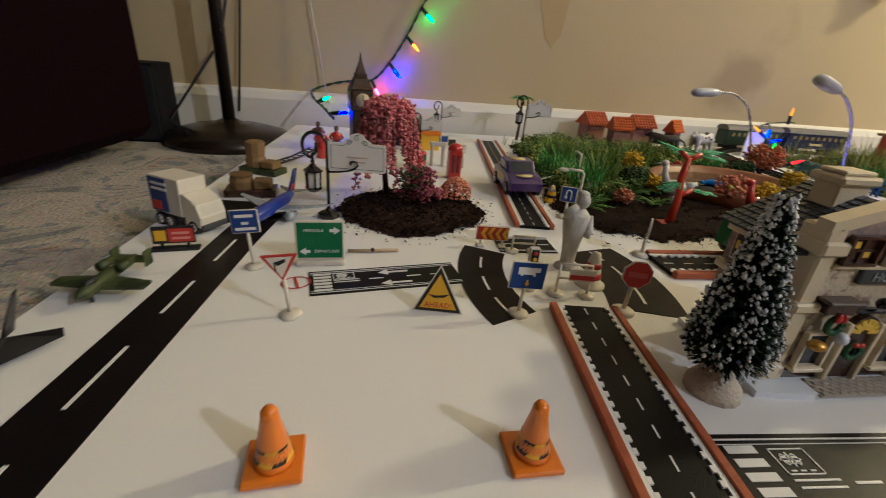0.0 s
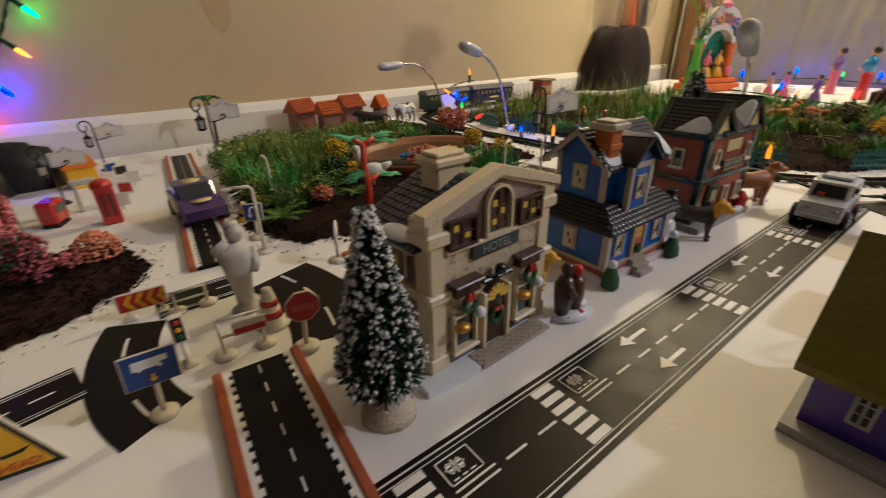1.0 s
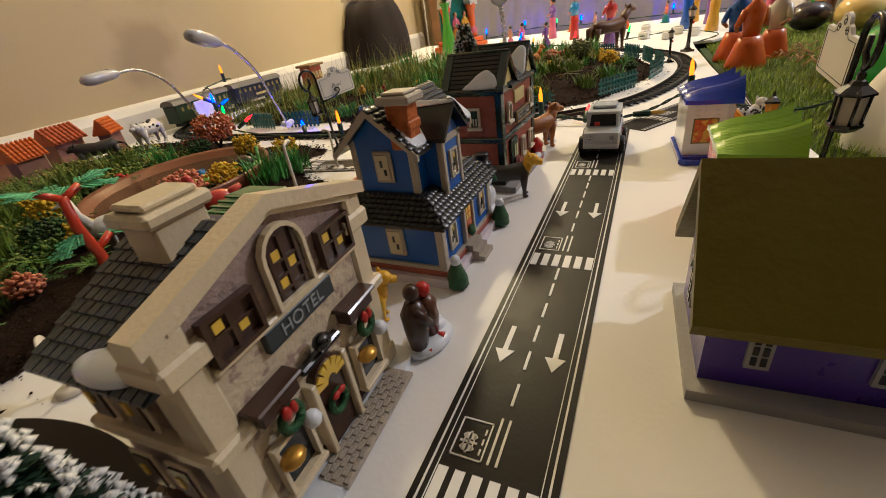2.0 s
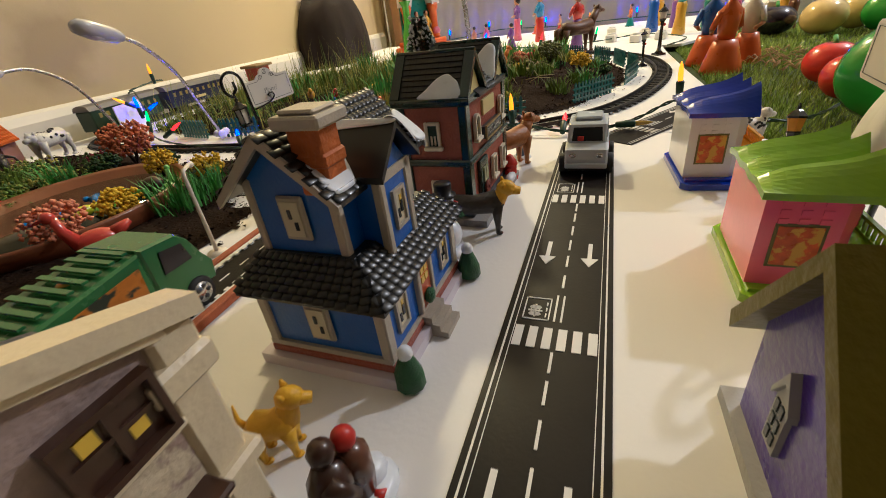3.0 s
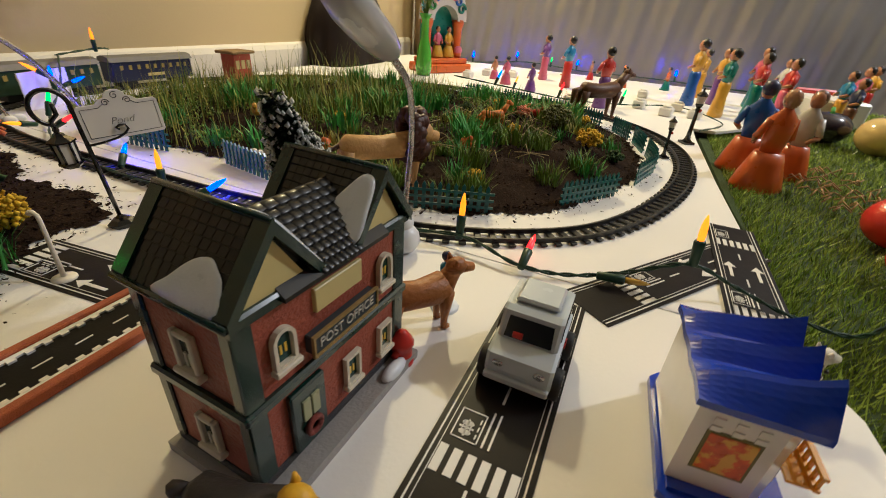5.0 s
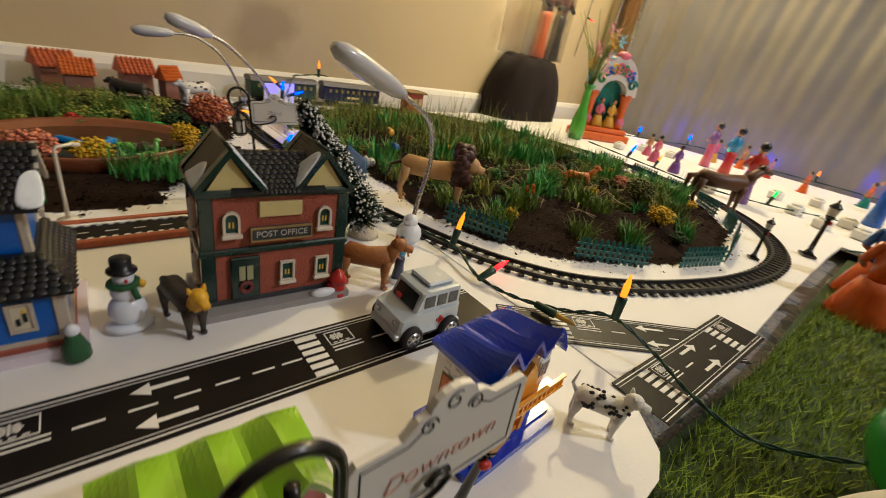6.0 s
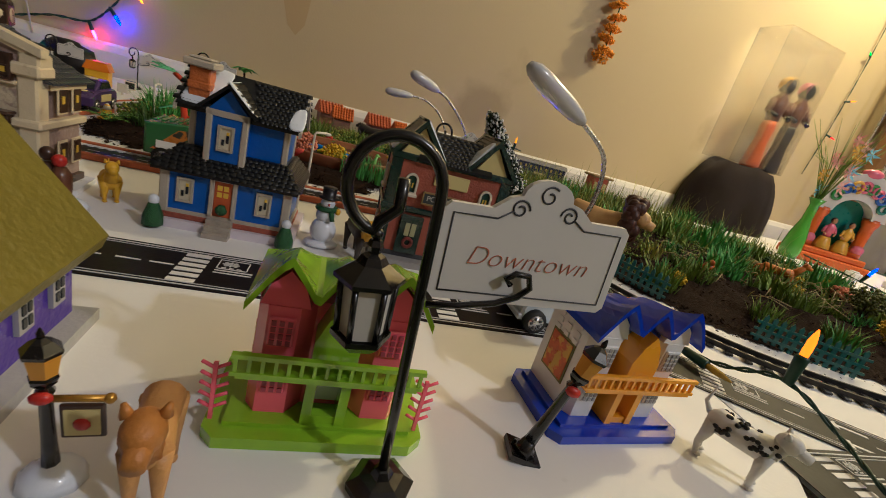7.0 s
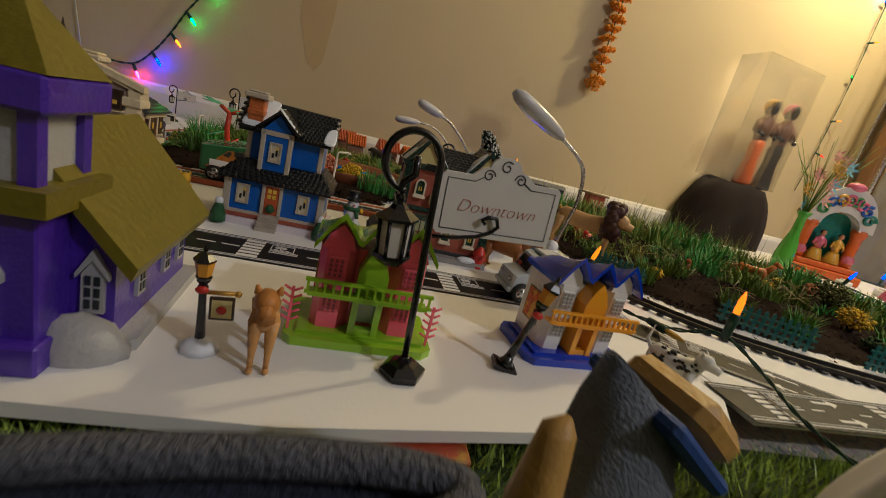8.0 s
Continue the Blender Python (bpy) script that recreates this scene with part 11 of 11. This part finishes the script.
fairy("dark green fairy light string along the hung fabric", [(2.3, 1.0, 0.02), (2.55, 0.85, 0.02), (2.68, 0.65, 0.03), (2.66, 0.4, 0.02), (2.68, 0.1, 0.02), (2.6, -0.2, 0.02), (2.66, -0.5, 0.02)],
      [((2.5, 0.9, 0.02), (0.2, 0, 1), "wall_blue"), ((2.64, 0.72, 0.03), (0.3, 0, 1), "wall_blue"), ((2.68, 0.55, 0.02), (0.3, 0, 1), "green"), ((2.67, 0.42, 0.02), (0.3, 0, 1), "wall_blue"), ((2.67, 0.22, 0.02), (0.3, 0, 1), "amber"), ((2.66, 0.02, 0.02), (0.3, 0, 1), "wall_blue"), ((2.62, -0.15, 0.02), (0.3, 0, 1), "yellow"), ((2.63, -0.35, 0.02), (0.3, 0, 1), "wall_blue")], 0.0014)
fairy("dark green fairy light string on the train roof", [(1.05, 1.2, 0.078), (1.13, 1.22, 0.085), (1.16, 1.23, 0.083)], [((1.13, 1.22, 0.08), (0, 0, 1), "yellow")])

# ---- floor lamp, loudspeaker and sofa at the left ----
LAMP_BROWN = shade("dark_bronze_metal", (0.03, 0.02, 0.015), 0.3, metal=0.6, vary=0.2, scale=30, coat=0.3)
fl = thing("floor_lamp", "dark bronze floor lamp with round foot on carpet", "floor lamp", spin(-0.29, 0.985, FLOOR_Z))
part("foot", Geo().lathe([(0.125, 0), (0.127, 0.008), (0.118, 0.024), (0.075, 0.036), (0.03, 0.042), (0.016, 0.05)], 40), LAMP_BROWN, fl, "round domed foot")
part("pole", Geo().tube([(0, 0, 0.04), (0, 0, 1.6)], 0.0125, 14), LAMP_BROWN, fl)
part("shade", Geo().lathe([(0.06, 1.58), (0.17, 1.72), (0.165, 1.72), (0.055, 1.585)], 28), PLASTIC_WHITE, fl)
part("cable", Geo().tube([(0.1, -0.02, 0.012), (-0.02, -0.1, 0.02), (-0.09, -0.06, 0.05), (-0.02, 0.06, 0.2), (0.06, 0.11, 0.6), (0.08, 0.11, 1.2)], 0.003, 6), SIGN_BLACK, fl, "black cable")
SP_BLACK = shade("matt_black_vinyl", (0.005, 0.005, 0.006), 0.6, spec=0.15, vary=0.3, scale=60, bump=0.2)
sp = thing("loudspeaker", "black box loudspeaker standing on the carpet", "loudspeaker", spin(-0.445, 0.985, FLOOR_Z, 8))
part("cabinet", Geo().box(-0.036, 0.036, -0.05, 0.05, 0, 0.15, 0.003), SP_BLACK, sp)
part("grille", Geo().box(-0.032, 0.032, -0.053, -0.049, 0.005, 0.145, 0.002), shade("black_grille", (0.004, 0.004, 0.005), 0.8, vary=0.3, scale=300, bump=0.4), sp)
SOFA = shade("dark_maroon_fabric", (0.007, 0.002, 0.0025), 0.9, spec=0.05, vary=0.25, scale=60, bump=0.4, bump_scale=500)
so = thing("sofa", "dark maroon upholstered sofa side on the carpet", "sofa", spin(-0.375, 0.14, FLOOR_Z))
part("side", Geo().box(-0.2, 0.0, -1.2, 0.73, 0.03, 0.85, 0.02), SOFA, so, "tall maroon side panel")
part("seat", Geo().box(-0.95, -0.2, -1.15, 0.7, 0.03, 0.45, 0.03), SOFA, so, "maroon seat")
part("foot", Geo().box(-0.19, -0.13, 0.64, 0.7, 0.0, 0.03), DARK_BROWN, so)
part("foot", Geo().box(-0.19, -0.13, -1.15, -1.09, 0.0, 0.03), DARK_BROWN, so)
tagged(part("wall_cable", Geo().tube([WX(-0.3, 0.02, 0.02), WX(-0.26, 0.4, 0.01), WX(-0.2, 0.8, 0.01), WX(-0.18, 1.4, 0.01)], 0.0025, 5), SIGN_BLACK), "thin dark cable running up the cream wall", "cable")
tagged(part("wall_cable", Geo().tube([WX(-0.1, 0.05, 0.02), WX(-0.14, 0.3, 0.01), WX(-0.12, 0.6, 0.01), WX(-0.16, 1.2, 0.01)], 0.0016, 5), LANTERN_PANE), "thin pale cable running up the cream wall", "cable")

# ---- in front of the board edge ----
pk = thing("cardboard_packet", "yellow and red printed packet under the board edge", "packet", spin(0.63, -0.048, MAT_Z, -3))
part("packet", Geo().box(-0.042, 0.042, -0.03, 0.03, 0, 0.0115, 0.001), shade("yellow_packet", (0.4, 0.26, 0.03), 0.4, vary=0.3, scale=30, spot=(0.32, 0.05, 0.02), spot_at=0.56, spot_scale=22), pk)
part("print_bar", Geo().box(0.014, 0.036, -0.031, -0.0298, 0.003, 0.009), SIGN_BLACK, pk)
part("print_bar", Geo().box(-0.03, -0.004, -0.031, -0.0298, 0.004, 0.009), SIGN_RED, pk)
WOVEN = shade("blue_grey_woven_cloth", (0.16, 0.18, 0.22), 0.85, vary=0.3, scale=200, bump=1.0, bump_scale=900)
TOP_TAN = coat("tan_felt", (0.46, 0.27, 0.07))
toy = thing("cloth_toy_house", "blue-grey woven toy with tan top and blue band", "toy", spin(0.666, -0.158, MAT_Z, 6, 0.9))
v, f = [], []
for i in range(11):
    u = i / 10
    for k in range(20):
        a = 2 * math.pi * k / 20
        c, q = math.cos(a), math.sin(a)
        e = 1 / max(abs(c), abs(q)) ** 0.45
        w = (0.023 - 0.004 * u - 0.006 * u ** 5) * (1 + 0.03 * math.sin(5 * a + 4 * u))
        v.append((w * c * e, 0.75 * w * q * e, 0.118 * u - (0.012 * u * c if u > 0.8 else 0)))
for i in range(10):
    for k in range(20):
        f.append((i * 20 + k, i * 20 + (k + 1) % 20, i * 20 + 20 + (k + 1) % 20, i * 20 + 20 + k))
f.append(tuple(200 + k for k in range(20)))
part("body", Geo().add(v, f, True), WOVEN, toy, "blue-grey woven body")
tilt = Matrix.Translation((0.0095, 0, 0.1125)) @ Matrix.Rotation(radians(36), 4, "Y")
part("band", Geo().box(-0.017, 0.017, -0.017, 0.017, -0.005, 0.0, 0.0015, m=tilt), shade("blue_band", (0.01, 0.05, 0.22), 0.6, vary=0.2, scale=120, bump=0.4), toy, "blue band")
part("top", Geo().box(-0.009, 0.013, -0.015, 0.015, 0.0, 0.011, 0.0035, m=tilt), TOP_TAN, toy, "tan felt top")
part("side_piece", Geo().tube([(-0.022, -0.004, 0.05), (-0.0285, -0.006, 0.09), (-0.0285, -0.006, 0.112), (-0.027, -0.006, 0.116)], [0.008, 0.007, 0.0045, 0.001], 12), TOP_TAN, toy, "tan side piece")
part("side_roll", Geo().tube([(0.026, -0.006, 0.0), (0.026, -0.006, 0.07), (0.025, -0.006, 0.076)], [0.009, 0.008, 0.002], 12), TOP_TAN, toy, "tan side roll")
low = thing("woven_basket", "dark blue and grey woven basket on the grass mat", "basket", spin(0.567, -0.186, MAT_Z, 6))
part("wall", Geo().lathe([(0.045, 0), (0.05, 0.05), (0.052, 0.097), (0.047, 0.097), (0.045, 0.05), (0.04, 0.004)], 36, squash=0.2), shade("dark_blue_weave", (0.018, 0.022, 0.04), 0.8, vary=0.6, scale=160, bump=1.0, bump_scale=600), low)
part("rim", Geo().tube([(0.0505 * math.cos(a * 0.2094), 0.0505 * 0.2 * math.sin(a * 0.2094), 0.098) for a in range(31)], 0.0035, 8), shade("grey_weave", (0.075, 0.08, 0.1), 0.8, vary=0.5, scale=220, bump=1.0, bump_scale=800), low, "grey woven rim")
duck = thing("yellow_duck", "yellow and white plastic toy duck beside the church", "toy", spin(0.4, -0.06, 0, 70))
part("body", Geo().ball((0, 0, 0.017), (0.018, 0.013, 0.014), 14, k=8).tube([(-0.014, 0, 0.02), (-0.024, 0, 0.028)], [0.007, 0.002], 8), WHITE_COAT, duck)
part("head", Geo().ball((0.012, 0, 0.038), (0.009, 0.0085, 0.009), 12, k=8), YELLOW_COAT, duck)
part("foot", Geo().box(-0.01, 0.012, -0.01, 0.01, 0, 0.004, 0.001), YELLOW_COAT, duck)
wf = thing("white_cloth", "folded white cloth bundle on the grass mat", "cloth", spin(0.845, -0.155, MAT_Z, 30))
g = Geo()
v, f = [], []
for i in range(14):
    for k in range(24):
        a = 2 * math.pi * k / 24
        r = 0.055 * (1 - (i / 13) ** 2 * 0.75) * (1 + 0.12 * math.sin(7 * a))
        v.append((r * math.cos(a), r * 0.8 * math.sin(a), 0.11 * i / 13))
for i in range(13):
    for k in range(24):
        f.append((i * 24 + k, i * 24 + (k + 1) % 24, i * 24 + 24 + (k + 1) % 24, i * 24 + 24 + k))
f.append(tuple(13 * 24 + k for k in range(24)))
part("cloth", g.add(v, f, True), PLASTIC_WHITE, wf)

# ---- the plan settled on the boards ----
FIXED = ("floor", "wall_", "ceiling", "baseboard", "camera", "room_lamp", "corner_", "marigold", "wall_stain", "wall_cable", "hung_fabric", "sofa", "loudspeaker", "grass_mat", "mat_blades", "acrylic", "covered", "idol")


def settle(x, y):
    """The drawn plan is drawn in slightly towards the wall and on the airport side."""
    w = min(1.0, max(0.0, (0.5 - x) / 0.2))
    w = w * w * (3 - 2 * w)
    left = y if y < 0.15 else 0.15 + (y - 0.15) * 0.87
    rest = y if y < 0.45 else 0.45 + (y - 0.45) * 0.89
    return (x if x > 0.2 else 0.2 + (x - 0.2) * 0.82), left * w + rest * (1 - w)


done = set()
for ob in list(scene.objects):
    if ob.parent or ob.name.startswith(FIXED) or "hanging" in ob.get("label", "") or ob.type not in ("MESH", "EMPTY"):
        continue
    if ob.matrix_basis.translation.length > 1e-6:
        x, y, z = ob.matrix_basis.translation
        k = 0.84 if x < 0.235 and y > 0.13 else 0.87 if ob.name.startswith("snowy_tree") and x < 0.5 else 1.0
        ob.matrix_basis = Matrix.Translation((*settle(x, y), z)) @ Matrix.Translation((-x, -y, -z)) @ ob.matrix_basis @ Matrix.Diagonal((k, k, k, 1))
        continue
    for c in [ob, *ob.children]:
        if c.matrix_basis.translation.length > 1e-6:
            x, y, z = c.matrix_basis.translation
            c.matrix_basis = Matrix.Translation((*settle(x, y), z)) @ Matrix.Translation((-x, -y, -z)) @ c.matrix_basis
        elif c.type == "MESH" and c.data.name not in done:
            done.add(c.data.name)
            for v in c.data.vertices:
                v.co.x, v.co.y = settle(v.co.x, v.co.y)
            c.data.update()
